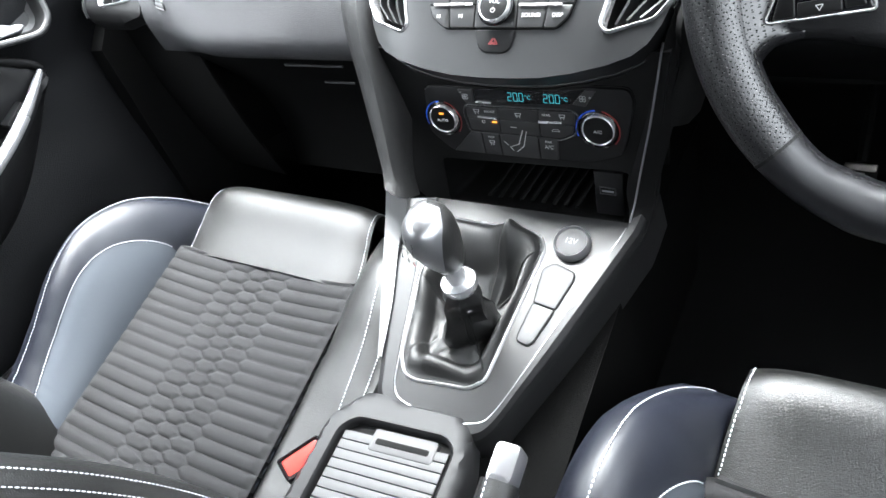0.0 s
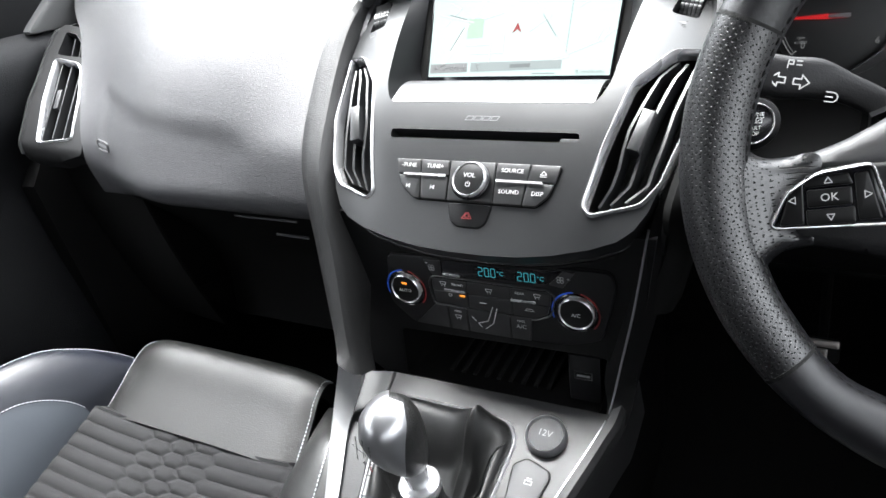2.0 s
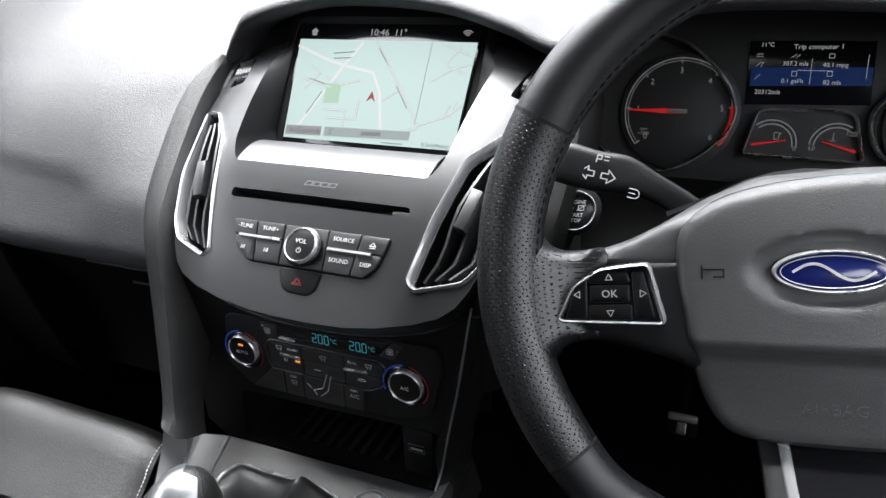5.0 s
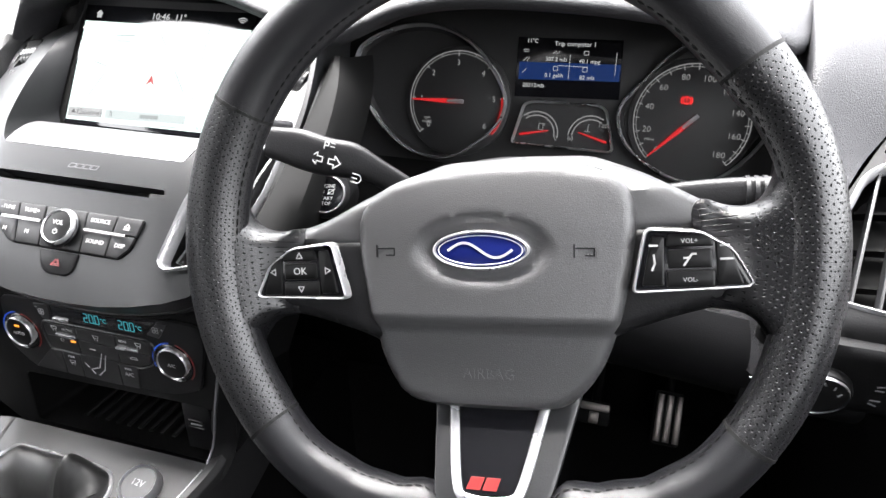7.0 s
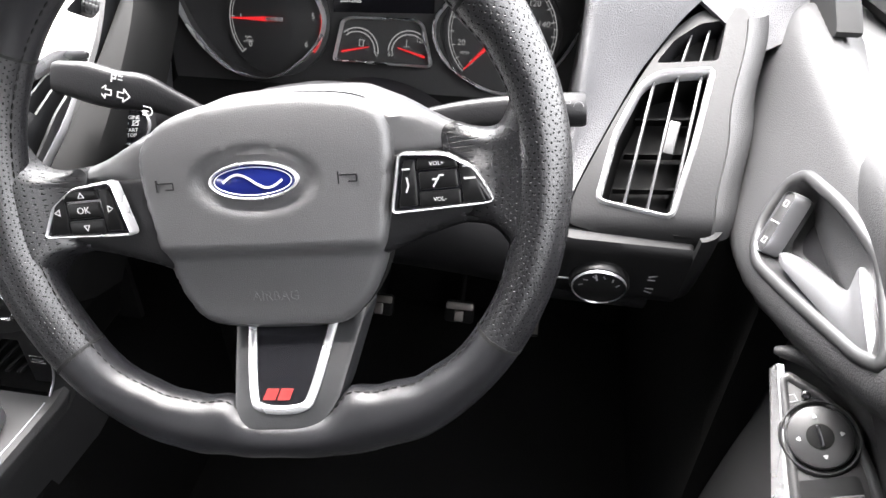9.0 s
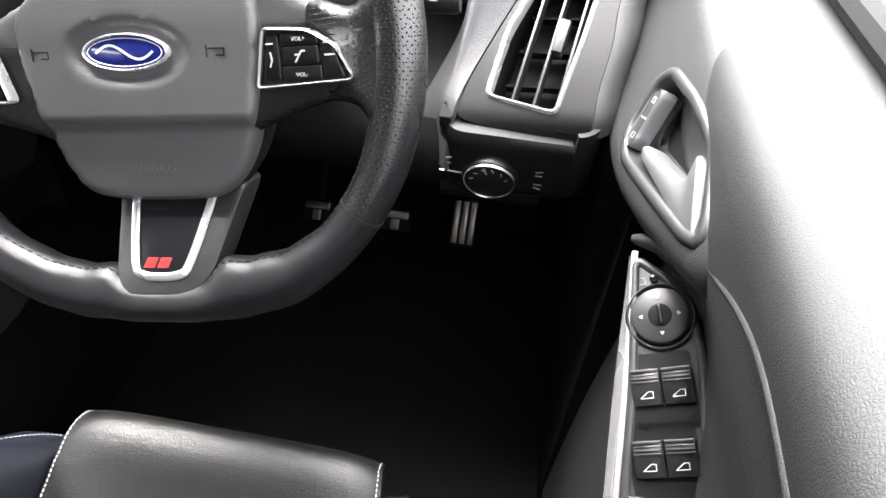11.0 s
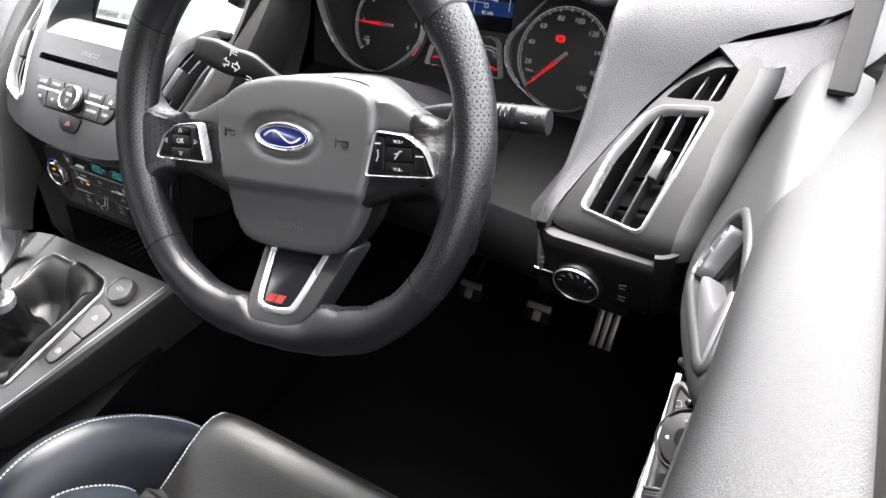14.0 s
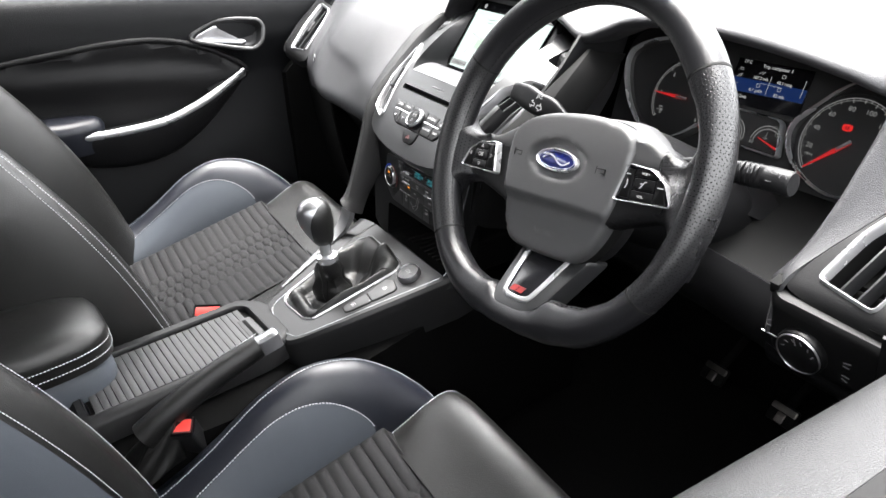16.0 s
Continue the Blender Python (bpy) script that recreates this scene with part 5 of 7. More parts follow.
for mark in [[(-0.003, 0.052), (-0.003, 0.030)], [(-0.014, 0.042), (0.014, 0.0415)], [(0.040, 0.055), (0.040, 0.035)], [(-0.048, 0.056), (-0.043, 0.056)], [(-0.048, 0.054), (-0.043, 0.054)], [(-0.048, 0.045), (-0.044, 0.049)], [(-0.044, 0.045), (-0.042, 0.049)], [(-0.048, 0.034), (-0.044, 0.038)], [(-0.020, 0.0525), (-0.016, 0.0555)], [(-0.016, 0.0525), (-0.013, 0.0555)], [(0.010, 0.0525), (0.014, 0.0525), (0.014, 0.056), (0.010, 0.056), (0.010, 0.0525)], [(-0.018, 0.037), (-0.014, 0.037), (-0.014, 0.041), (-0.018, 0.041), (-0.018, 0.037)], [(0.010, 0.037), (0.014, 0.037), (0.014, 0.041), (0.010, 0.041), (0.010, 0.037)]]:
    part("lcd_mark", strokes(LC, [mark], 0.0004, 0.0003), SCREENWHITE, clus)
FUEL = fillet([(-0.052, -0.036), (-0.043, 0.004), (-0.034, 0.007), (0.028, 0.0085), (0.037, 0.004), (0.047, -0.033), (0.044, -0.0365)], 0.005)
fu = part("small_gauge_panel", prism(CLUSTER, inset(FUEL, 0.001), -0.0115, -0.006, 0), DIALFACE, clus, "black panel with two small gauges")
part("gauge_surround", ring(CLUSTER, FUEL, 0.0022, -0.010, 0.003), CHROME, fu)
for cx, a0, a1, nd, n0, n1 in ((-0.028, 130, -5, 12, "1", "0"), (0.024, 175, 60, 172, "60", "120")):
    part("gauge_scale", strokes(CLUSTER, [arc(cx, -0.024, 0.021, a0, a1, 20), arc(cx, -0.024, 0.0175, a0, a1, 20)], 0.0012, -0.0054), DIALINK, fu)
    fr = CLUSTER.shifted(cx - 0.006 * math.cos(radians(nd)), -0.024, 0, nd if cx < 0 else 165)
    part("needle", prism(fr, [(-0.010, -0.0012), (-0.010, 0.0012), (0.018, 0.0005), (0.018, -0.0005)], -0.005, -0.0035, 0.0003), NEEDLE, fu, "lit red needle")
lettering(CLUSTER, "1", -0.0375, -0.008, 0.006, DIALINK, fu, -0.0054)
lettering(CLUSTER, "0", -0.0085, -0.027, 0.006, DIALINK, fu, -0.0054)
lettering(CLUSTER, "120", 0.0345, -0.0115, 0.006, DIALINK, fu, -0.0054)
lettering(CLUSTER, "60", 0.0055, -0.026, 0.006, DIALINK, fu, -0.0054)
part("symbols", strokes(CLUSTER, [[(-0.026, -0.020), (-0.022, -0.020), (-0.022, -0.014), (-0.026, -0.014), (-0.026, -0.020)], [(-0.022, -0.016), (-0.020, -0.014)], [(0.018, -0.018), (0.024, -0.018)], [(0.021, -0.018), (0.021, -0.011)]], 0.0007, -0.0054), DIALINK, fu)

# ---- steering column ----
col = thing("steering_column", WHEEL.at(0, 0, -0.12), "grey plastic steering column shroud behind the wheel", "column shroud")
sec = lambda z, w, h, up: [WHEEL.at(w * math.cos(2 * math.pi * i / 28), up + h * math.sin(2 * math.pi * i / 28) * (1.0 if math.sin(2 * math.pi * i / 28) > 0 else 1.1), z) for i in range(28)]
part("shroud", loft([sec(-0.045, 0.062, 0.042, 0.0), sec(-0.075, 0.072, 0.055, 0.002), sec(-0.13, 0.082, 0.060, 0.000), sec(-0.20, 0.088, 0.060, -0.004), sec(-0.26, 0.085, 0.055, -0.01)]), HARD, col)
part("shroud_hood", sheet(lambda u, v: WHEEL.at((-0.085 + 0.17 * u) * (1 - 0.10 * v) , 0.030 + 0.020 * math.sin(math.pi * u) - 0.012 * v, -0.070 - 0.12 * v), 18, 8, 0.003), SATIN, col)
part("shroud_lip", sheet(lambda u, v: (0.3666 - 0.095 + 0.19 * u, 0.255 - 0.10 * v * math.sin(math.pi * u) ** 0.5, 0.524 + 0.054 * math.sin(math.pi * u) ** 0.7 - 0.006 * v), 20, 8, 0.005), HARD, col)

st = thing("start_button", (0.2015, 0.1205, 0.5815), "round black engine start button with chrome ring", "button")
STB = Plane((0.2015, 0.1205, 0.5815), (0.97, 0.2, 0), (0, 0.45, 0.9))
part("button_seat", disc(STB, 0, 0, 0.0198, -0.03, 0.0, 0.002, 36), HARD, st)
part("button_ring", ring(STB, circle(0, 0, 0.0156, 40), 0.0018, -0.004, 0.0045), CHROME, st, "chrome ring")
part("button_cap", disc(STB, 0, 0, 0.0140, -0.004, 0.003, 0.0012, 36), GLOSS, st)
lettering(STB, "ENGINE", 0, 0.0066, 0.0041, WHITE, st, 0.0034)
lettering(STB, "START\nSTOP", 0, -0.0054, 0.0041, WHITE, st, 0.0034)
part("symbols", strokes(STB, [arc(-0.004, 0.0022, 0.0022, -60, 240, 12), [(0.002, 0.0005), (0.006, 0.0005), (0.006, 0.004), (0.002, 0.004), (0.002, 0.0005)], [(0.001, 0.0002), (0.007, 0.0045)]], 0.0005, 0.0034), WHITE, st)


def stalk(name, pts, radii, mat, label, flat):
    t = thing(name, pts[0], label, "stalk")
    P = curve(pts, 24)
    rings = []
    for i, p in enumerate(P):
        f = i / 24
        d = (P[min(i + 1, 24)] - P[max(i - 1, 0)]).normalized()
        a = d.cross(WHEEL.un).normalized()
        b = a.cross(d).normalized()
        w = interp(f, radii)
        rings.append([p + a * (w * math.copysign(abs(math.cos(q)) ** 0.6, math.cos(q))) + b * (w * flat * math.copysign(abs(math.sin(q)) ** 0.6, math.sin(q))) for q in [2 * math.pi * k / 18 for k in range(18)]])
    part("arm", loft(rings), mat, t)
    return t


sl = stalk("indicator_stalk", [WHEEL.at(-0.050, 0.018, -0.098), WHEEL.at(-0.0845, 0.043, -0.090), WHEEL.at(-0.1115, 0.0580, -0.083), WHEEL.at(-0.133, 0.0625, -0.079), WHEEL.at(-0.156, 0.070, -0.077), WHEEL.at(-0.177, 0.0745, -0.075)], [(0, 0.008), (0.25, 0.0095), (0.45, 0.0135), (0.75, 0.0145), (0.95, 0.0120), (1.0, 0.0105)], HARD, "black indicator stalk with white symbols behind the wheel", 0.5)
SLF = Plane(WHEEL.at(-0.128, 0.0620, -0.0725), WHEEL.ux * 0.96 - WHEEL.uy * 0.27, WHEEL.uy * 0.96 + WHEEL.ux * 0.27, WHEEL.un)
arrow = lambda x, y, s: [(x, y), (x + s * 0.005, y + 0.0045), (x + s * 0.005, y + 0.0018), (x + s * 0.0095, y + 0.0018), (x + s * 0.0095, y - 0.0018), (x + s * 0.005, y - 0.0018), (x + s * 0.005, y - 0.0045), (x, y)]
part("symbols", strokes(SLF, [arrow(-0.013, -0.003, 1), arrow(0.011, -0.003, -1), [(-0.004, 0.005), (-0.004, 0.010), (-0.001, 0.010), (-0.001, 0.0075), (-0.004, 0.0075)], [(0.001, 0.010), (0.004, 0.010)], [(0.001, 0.0075), (0.004, 0.0075)], arc(0.026, -0.010, 0.003, -90, 90, 8), [(0.026, -0.007), (0.022, -0.007)], [(0.026, -0.010), (0.022, -0.010)], [(0.026, -0.013), (0.022, -0.013)]], 0.0008, 0.0012), WHITE, sl)
sr = stalk("wiper_stalk", [WHEEL.at(0.060, 0.015, -0.080), WHEEL.at(0.10, 0.026, -0.080), WHEEL.at(0.15, 0.029, -0.078), WHEEL.at(0.198, 0.027, -0.073)], [(0, 0.008), (0.35, 0.0095), (0.6, 0.0102), (0.95, 0.0108), (1.0, 0.009)], HARD, "black wiper stalk with ribbed collar behind the wheel", 0.7)
part("stalk_cap", tube([WHEEL.at(0.174, 0.0285, -0.075), WHEEL.at(0.1745, 0.0285, -0.075), WHEEL.at(0.197, 0.027, -0.073), WHEEL.at(0.199, 0.027, -0.073)], lambda f: 0.0110 if 0.1 < f < 0.9 else 0.0098, 18), HARD, sr)
for k in range(4):
    part("collar_rib", tube([WHEEL.at(0.150 + 0.005 * k, 0.029, -0.078), WHEEL.at(0.1525 + 0.005 * k, 0.029, -0.078)], 0.0112, 18), HARD, sr)
SRF = WHEEL.shifted(0.186, 0.028, -0.0630, -3)
part("symbols", strokes(SRF, [arc(0.0, 0.004, 0.003, 0, 180, 8), [(-0.003, 0.004), (0.003, 0.004)], arc(0.008, 0.002, 0.003, 0, 180, 8), [(-0.006, -0.003), (-0.001, -0.003)], [(-0.02, 0.0), (-0.02, 0.006)], [(-0.024, 0.0), (-0.024, 0.006)]], 0.0005, 0.0012), GREYINK, sr)

# ---- steering wheel ----
whl = thing("steering_wheel", WHEEL.at(0, 0), "black leather sports steering wheel turned slightly", "steering wheel")


# distance of the rim's outer and inner edge from the hub, by angle
RIM_OUT = [(-180, 0.1915), (-140, 0.1915), (-121, 0.1905), (-109, 0.1865), (-100, 0.1810), (-90, 0.1785), (-80, 0.1800), (-70, 0.1840), (-58, 0.1890), (-33, 0.1890), (0, 0.1880), (30, 0.1875), (90, 0.1890), (141, 0.1915), (180, 0.1915)]
RIM_IN = [(-180, 0.1520), (-165, 0.1530), (-150, 0.1545), (-133, 0.1580), (-121, 0.1540), (-112, 0.1490), (-104, 0.1420), (-97, 0.1500), (-78, 0.1500), (-70, 0.1400), (-62, 0.1475), (-53, 0.1550), (-42, 0.1590), (-28, 0.1590), (-15, 0.1570), (0, 0.1570), (15, 0.1590), (24, 0.1570), (31, 0.1535), (40, 0.1525), (53, 0.1540), (90, 0.1540), (131, 0.1532), (160, 0.1525), (180, 0.1520)]


def rim_section(a):
    d = (math.degrees(a) + 180) % 360 - 180
    return interp(d, RIM_IN), interp(d, RIM_OUT)


def rim_part(name, a0, a1, mat, n, label="", grow=0.0):
    rings = []
    for i in range(n + 1):
        a = radians(a0 + (a1 - a0) * i / n)
        lo, hi = rim_section(a)
        c, w = (lo + hi) / 2, (hi - lo) / 2 + grow
        rb = 0.0178 + grow
        ring_ = []
        for k in range(24):
            q = 2 * math.pi * k / 24
            e = c + w * math.cos(q)
            # the crown sits nearer the outer edge where the rim is broad
            ring_.append(WHEEL.at(e * math.cos(a), e * math.sin(a), rb * math.sin(q) * (1 - 0.10 * max(0.0, w - 0.018) / 0.006 * (math.cos(q) < 0)) + 0.002))
        rings.append(ring_)
    return part(name, loft(rings), mat, whl, label)


def punch(bm, p, n, r=0.00050):
    """One punched hole: a tiny dark disc lying on the leather."""
    n = n.normalized()
    a = n.cross(Vector((0.3, 0.2, 0.9))).normalized()
    b = n.cross(a)
    bm.faces.new([bm.verts.new(p + a * (r * math.cos(q)) + b * (r * math.sin(q))) for q in [math.pi * k / 3 for k in range(6)]])


def rim_holes(a0, a1):
    """Rows of punched holes over the grip, leaving the inner seam free."""
    bm = bmesh.new()
    n = int(radians(a1 - a0) * 0.17 / 0.0044)
    for i in range(1, n):
        a = radians(a0 + (a1 - a0) * i / n)
        lo, hi = rim_section(a)
        c, w = (lo + hi) / 2, (hi - lo) / 2
        m = 15
        for k in range(m):
            q = radians(-50 + 205 * (k + 0.5 * (i % 2)) / m)
            rb = 0.0178 * (1 - 0.10 * max(0.0, w - 0.018) / 0.006 * (math.cos(q) < 0))
            e = c + (w + 0.00012) * math.cos(q)
            out = WHEEL.ux * math.cos(a) + WHEEL.uy * math.sin(a)
            punch(bm, WHEEL.at(e * math.cos(a), e * math.sin(a), (rb + 0.00012) * math.sin(q) + 0.002), out * (math.cos(q) / w) + WHEEL.un * (math.sin(q) / rb))
    tagged(part("perforation", bm, HOLE, whl), kind="stuff")


rim_part("rim_top", 34, 149, RIMLEATHER, 48, "smooth black leather upper rim")
rim_part("rim_side", -34.6, 33.4, PERF, 32, "perforated leather grip")
rim_part("rim_side", 149.6, 218.6, PERF, 32, "perforated leather grip")
rim_part("rim_bottom", 219.2, 324.8, RIMLEATHER, 48, "smooth black leather lower rim")
rim_holes(-34.0, 32.8)
rim_holes(150.2, 218.0)
for a in (33.7, 149.3, 218.9, 325.1):
    rim_part("rim_seam", a - 0.35, a + 0.35, RUBBER, 2, grow=0.0004)
# stitching on the inner side of the rim
ins = []
for i in range(241):
    a = 2 * math.pi * i / 240
    r = rim_section(a)[0] + 0.0012
    ins.append(WHEEL.at(r * math.cos(a), r * math.sin(a), 0.0085))
part("rim_stitching", dashes(ins + [ins[0]], 0.004, 0.002, 0.0006), RUBBER, whl)


SPOKES = WHEEL.shifted(0, 0, 0, 2.2)


def flare_z(x, y, outline):
    """Height of the leather flare: it climbs to the rim, and its edge rolls over most beside the rim."""
    r = math.hypot(x, y)
    k = 1 - min(1.0, edge_distance((x, y), outline) / 0.011)
    h = 0.0025 + 0.0085 * ease((r - 0.120) / 0.018)
    return -0.0040 + 0.0175 * ease((r - 0.124) / 0.042) - h * (1 - math.sqrt(max(0.0, 1 - k * k)))


# grey moulding that carries the spokes and frames the airbag cover
UPPER = [(-0.130, 0.0135), (-0.1185, 0.0165), (-0.1027, 0.0208), (-0.0822, 0.0300), (-0.060, 0.0425), (-0.030, 0.0535), (0.020, 0.0545), (0.062, 0.0515), (0.092, 0.0385), (0.120, 0.0220), (0.131, 0.0165), (0.126, 0.0045), (0.070, 0.0), (-0.070, 0.0), (-0.126, 0.0045)]
part("spoke_cover", pillow(SPOKES, fillet(UPPER, 0.008), lambda x, y: -0.0065 - 0.30 * max(0, 0.085 - abs(x)) ** 1.5 - 1.2 * max(0, y - 0.03), 0.011, 0.010, 0.0036, 0.014), SPOKEGREY, whl, "grey satin moulding over the spokes")
for s in (-1, 1):
    lower = [(s * x, y) for x, y in ((0.055, -0.062), (0.080, -0.050), (0.103, -0.0425), (0.122, -0.0375), (0.142, -0.036), (0.144, -0.018), (0.116, 0.010), (0.055, 0.010))]
    part("spoke", pillow(SPOKES, fillet(lower if s > 0 else lower[::-1], 0.006), lambda x, y: -0.0055 - 0.25 * max(0, 0.085 - abs(x)) ** 1.5, 0.008, 0.008, 0.0034, 0.018), HARD, whl)
    root = [(s * x, y) for x, y in ((0.170, 0.072), (0.160, 0.047), (0.1545, 0.026), (0.147, 0.0168), (0.133, 0.0175), (0.1175, 0.0245), (0.113, 0.0090), (0.126, -0.006), (0.130, -0.0275), (0.1195, -0.0268), (0.1195, -0.0360), (0.128, -0.0378), (0.1405, -0.0390), (0.149, -0.048), (0.1555, -0.066), (0.170, -0.090), (0.180, 0.0))]
    if s < 0:
        root[4], root[5] = (-0.133, 0.0152), (-0.1165, 0.0182)
    root = round_outline(root if s > 0 else root[::-1], 2)
    part("spoke_root", plate(SPOKES, root, [], 0.016, 0.0035, lambda x, y: flare_z(x, y, root)), PERF, whl, "perforated leather flare from rim to spoke")
    # punched holes of the flare, in rows that follow the rim
    holes = bmesh.new()
    for m in range(11):
        r = 0.1160 + 0.0042 * m
        for k in range(-14, 15):
            a = (k + 0.5 * (m % 2)) * 0.0046 / r
            x, y = s * r * math.cos(a), r * math.sin(a)
            d = edge_distance((x, y), root)
            if r < 0.1560 and d > 0.0022 and inside((x, y), root) and not (-0.032 < y < 0.010 and r < 0.136):
                g = 0.0005
                dx, dy = [(flare_z(x + g * a, y + g * b, root) - flare_z(x - g * a, y - g * b, root)) / (2 * g) for a, b in ((1, 0), (0, 1))]
                punch(holes, SPOKES.at(x, y, flare_z(x, y, root) + 0.00015), SPOKES.un - SPOKES.ux * dx - SPOKES.uy * dy)
    tagged(part("perforation", holes, HOLE, whl), kind="stuff")
    PADO = [(s * x, y) for x, y in ((0.0825, -0.0265), (0.0905, 0.0085), (0.118, 0.0060), (0.134, -0.004), (0.1435, -0.022), (0.141, -0.0245))]
    PADO = fillet(PADO if s > 0 else PADO[::-1], 0.004)
    PF = WHEEL.shifted(0, 0, 0.0035, 2.2)
    pad = part("switch_pad", prism(PF, inset(PADO, 0.001), -0.012, 0.0006, 0.0006), GLOSS, whl, "gloss black switch pad")
    part("pad_frame", ring(PF, inset(PADO, -0.0004), 0.0021, -0.006, 0.0026), CHROME, pad, "chrome frame")
    cx = s * 0.1125
    for kp in ([(-0.011, -0.005), (0.011, -0.005), (0.011, 0.005), (-0.011, 0.005)], [(-0.012, 0.0062), (0.012, 0.0062), (0.010, 0.0125), (-0.011, 0.0130)], [(-0.012, -0.0150), (0.012, -0.0150), (0.012, -0.0062), (-0.012, -0.0062)], [(-0.0245, -0.014), (-0.0132, -0.014), (-0.0125, 0.012), (-0.0190, 0.0125)] if s > 0 else [(-0.026, -0.014), (-0.0132, -0.014), (-0.0125, 0.010), (-0.020, 0.004)], [(0.0132, -0.014), (0.026, -0.014), (0.020, 0.004), (0.0125, 0.010)] if s > 0 else [(0.0132, -0.014), (0.0245, -0.014), (0.0190, 0.0125), (0.0125, 0.012)]):
        part("key", prism(PF, fillet([(cx + x, -0.0085 + y) for x, y in kp], 0.0012, 2), 0, 0.0018, 0.0008), KNOBBLACK, pad)
    if s < 0:
        lettering(PF, "OK", cx, -0.0085, 0.0062, WHITE, pad, 0.0022)
        tri = lambda x, y, a: [(cx + x + 0.0022 * math.cos(radians(a + q)), -0.0085 + y + 0.0022 * math.sin(radians(a + q))) for q in (0, 120, 240, 0)]
        part("symbols", strokes(PF, [tri(0, 0.0092, 90), tri(0, -0.0105, 270), tri(-0.018, 0, 180), tri(0.018, 0, 0)], 0.0005, 0.0022), WHITE, pad)
    else:
        lettering(PF, "VOL+", cx, 0.0008, 0.0034, WHITE, pad, 0.0022)
        lettering(PF, "VOL-", cx, -0.0195, 0.0034, WHITE, pad, 0.0022)
        part("symbols", strokes(PF, [[(cx - 0.019, -0.014), (cx - 0.0175, -0.0105), (cx - 0.018, -0.006)], [(cx - 0.020, -0.001), (cx - 0.016, -0.001)], [(cx + 0.015, -0.009), (cx + 0.021, -0.009)], [(cx + 0.015, -0.002), (cx + 0.019, -0.002)], [(cx - 0.003, -0.012), (cx + 0.001, -0.006), (cx + 0.003, -0.006)], [(cx - 0.003, -0.008), (cx, -0.008)]], 0.0010, 0.0022), WHITE, pad)

# airbag cover: a domed shield with a lower chin
COVER = round_outline([(-0.079, 0.016), (-0.066, 0.034), (-0.040, 0.045), (0.0, 0.050), (0.040, 0.050), (0.068, 0.045), (0.086, 0.032), (0.086, 0.004), (0.080, -0.034), (0.069, -0.069), (0.052, -0.091), (0.034, -0.0965), (-0.038, -0.0965), (-0.055, -0.089), (-0.067, -0.064), (-0.071, -0.034)], 2)


def cover_z(x, y):
    z = 0.0 - 0.55 * x * x - 4.5 * max(0, y - 0.01) ** 2
    if y < -0.041:
        z -= 0.006 * min(1, (-0.041 - y) / 0.007) + 0.08 * (-0.041 - y)
    r = math.hypot(x / 0.0420, y / 0.0205)
    if r < 1.0:
        z -= 0.0045 * min(1, (1.0 - r) / 0.22)
    return z


ac = part("airbag_cover", pillow(WHEEL.shifted(0, 0, 0.003), COVER, cover_z, 0.006, 0.005, 0.0035, 0.016), AIRBAG, whl, "grey grained airbag cover")
part("cover_gap", prism(WHEEL, inset(COVER, -0.0006), -0.035, -0.022, 0), PIT, whl)
part("hub_body", prism(WHEEL, inset(COVER, 0.004), -0.055, -0.016, 0), HARD, whl)
LOGO = WHEEL.shifted(0, 0, -0.001)
lg = part("badge", prism(LOGO, circle(0, 0, 0.0265, 48, 0.0098), -0.003, 0.0030, 0.0012), BLUE, whl, "oval blue enamel badge with pale strokes")
part("badge_rim", ring(LOGO, circle(0, 0, 0.0285, 48, 0.0116), 0.0021, -0.003, 0.0042), CHROME, lg)
part("badge_wave", strokes(LOGO, [[(-0.0185 + 0.037 * k / 40, 0.0042 * math.sin(k * 0.157)) for k in range(41)]], 0.0014, 0.0036), BADGEWHITE, lg, "pale wavy stroke")
part("badge_line", ring(LOGO, circle(0, 0, 0.0248, 48, 0.0086), 0.0005, 0.0028, 0.0034), BADGEWHITE, lg)
for s in (-1, 1):
    part("horn_mark", strokes(WHEEL.shifted(0, 0, 0.003), [[(s * 0.058 - 0.005, 0.003), (s * 0.058 - 0.005, -0.004)], [(s * 0.058 - 0.004, 0.001), (s * 0.058 + 0.006, 0.001), (s * 0.058 + 0.006, -0.003), (s * 0.058 + 0.001, -0.003)]], 0.0009, cover_z(0.058, 0) + 0.0004, 0.0015), HARD, ac)
lettering(WHEEL.shifted(0, 0, 0.003), "AIRBAG", 0.002, -0.074, 0.0090, AIRBAG, ac, cover_z(0, -0.074) + 0.0002)
# lower V spoke with silver insert
def vz(x, y):
    return 0.0175 + 0.62 * (-y - 0.147)


VO = fillet([(-0.036, -0.090), (-0.029, -0.146), (-0.020, -0.156), (0.026, -0.155), (0.040, -0.142), (0.056, -0.086)], 0.008)
vs = part("lower_spoke", prism(WHEEL.shifted(0, 0, -0.006), VO, -0.030, 0.000, 0.003, vz), SATIN, whl, "grey lower spoke")
VI = [(-0.0225, -0.094), (-0.0162, -0.137), (-0.0105, -0.1440), (0.0185, -0.1435), (0.0240, -0.136), (0.0345, -0.092)]
part("spoke_insert", prism(WHEEL.shifted(0, 0, -0.006), fillet(VI, 0.006), -0.004, 0.0008, 0.0005, vz), GLOSS, vs, "gloss black insert")
vpath = [WHEEL.at(x, y, -0.0045 + vz(x, y)) for x, y in round_outline(VI, 2, False)]
part("spoke_trim", tube(vpath, 0.0030, 8, flat=0.6, up=WHEEL.un), CHROME, vs, "bright silver edging")
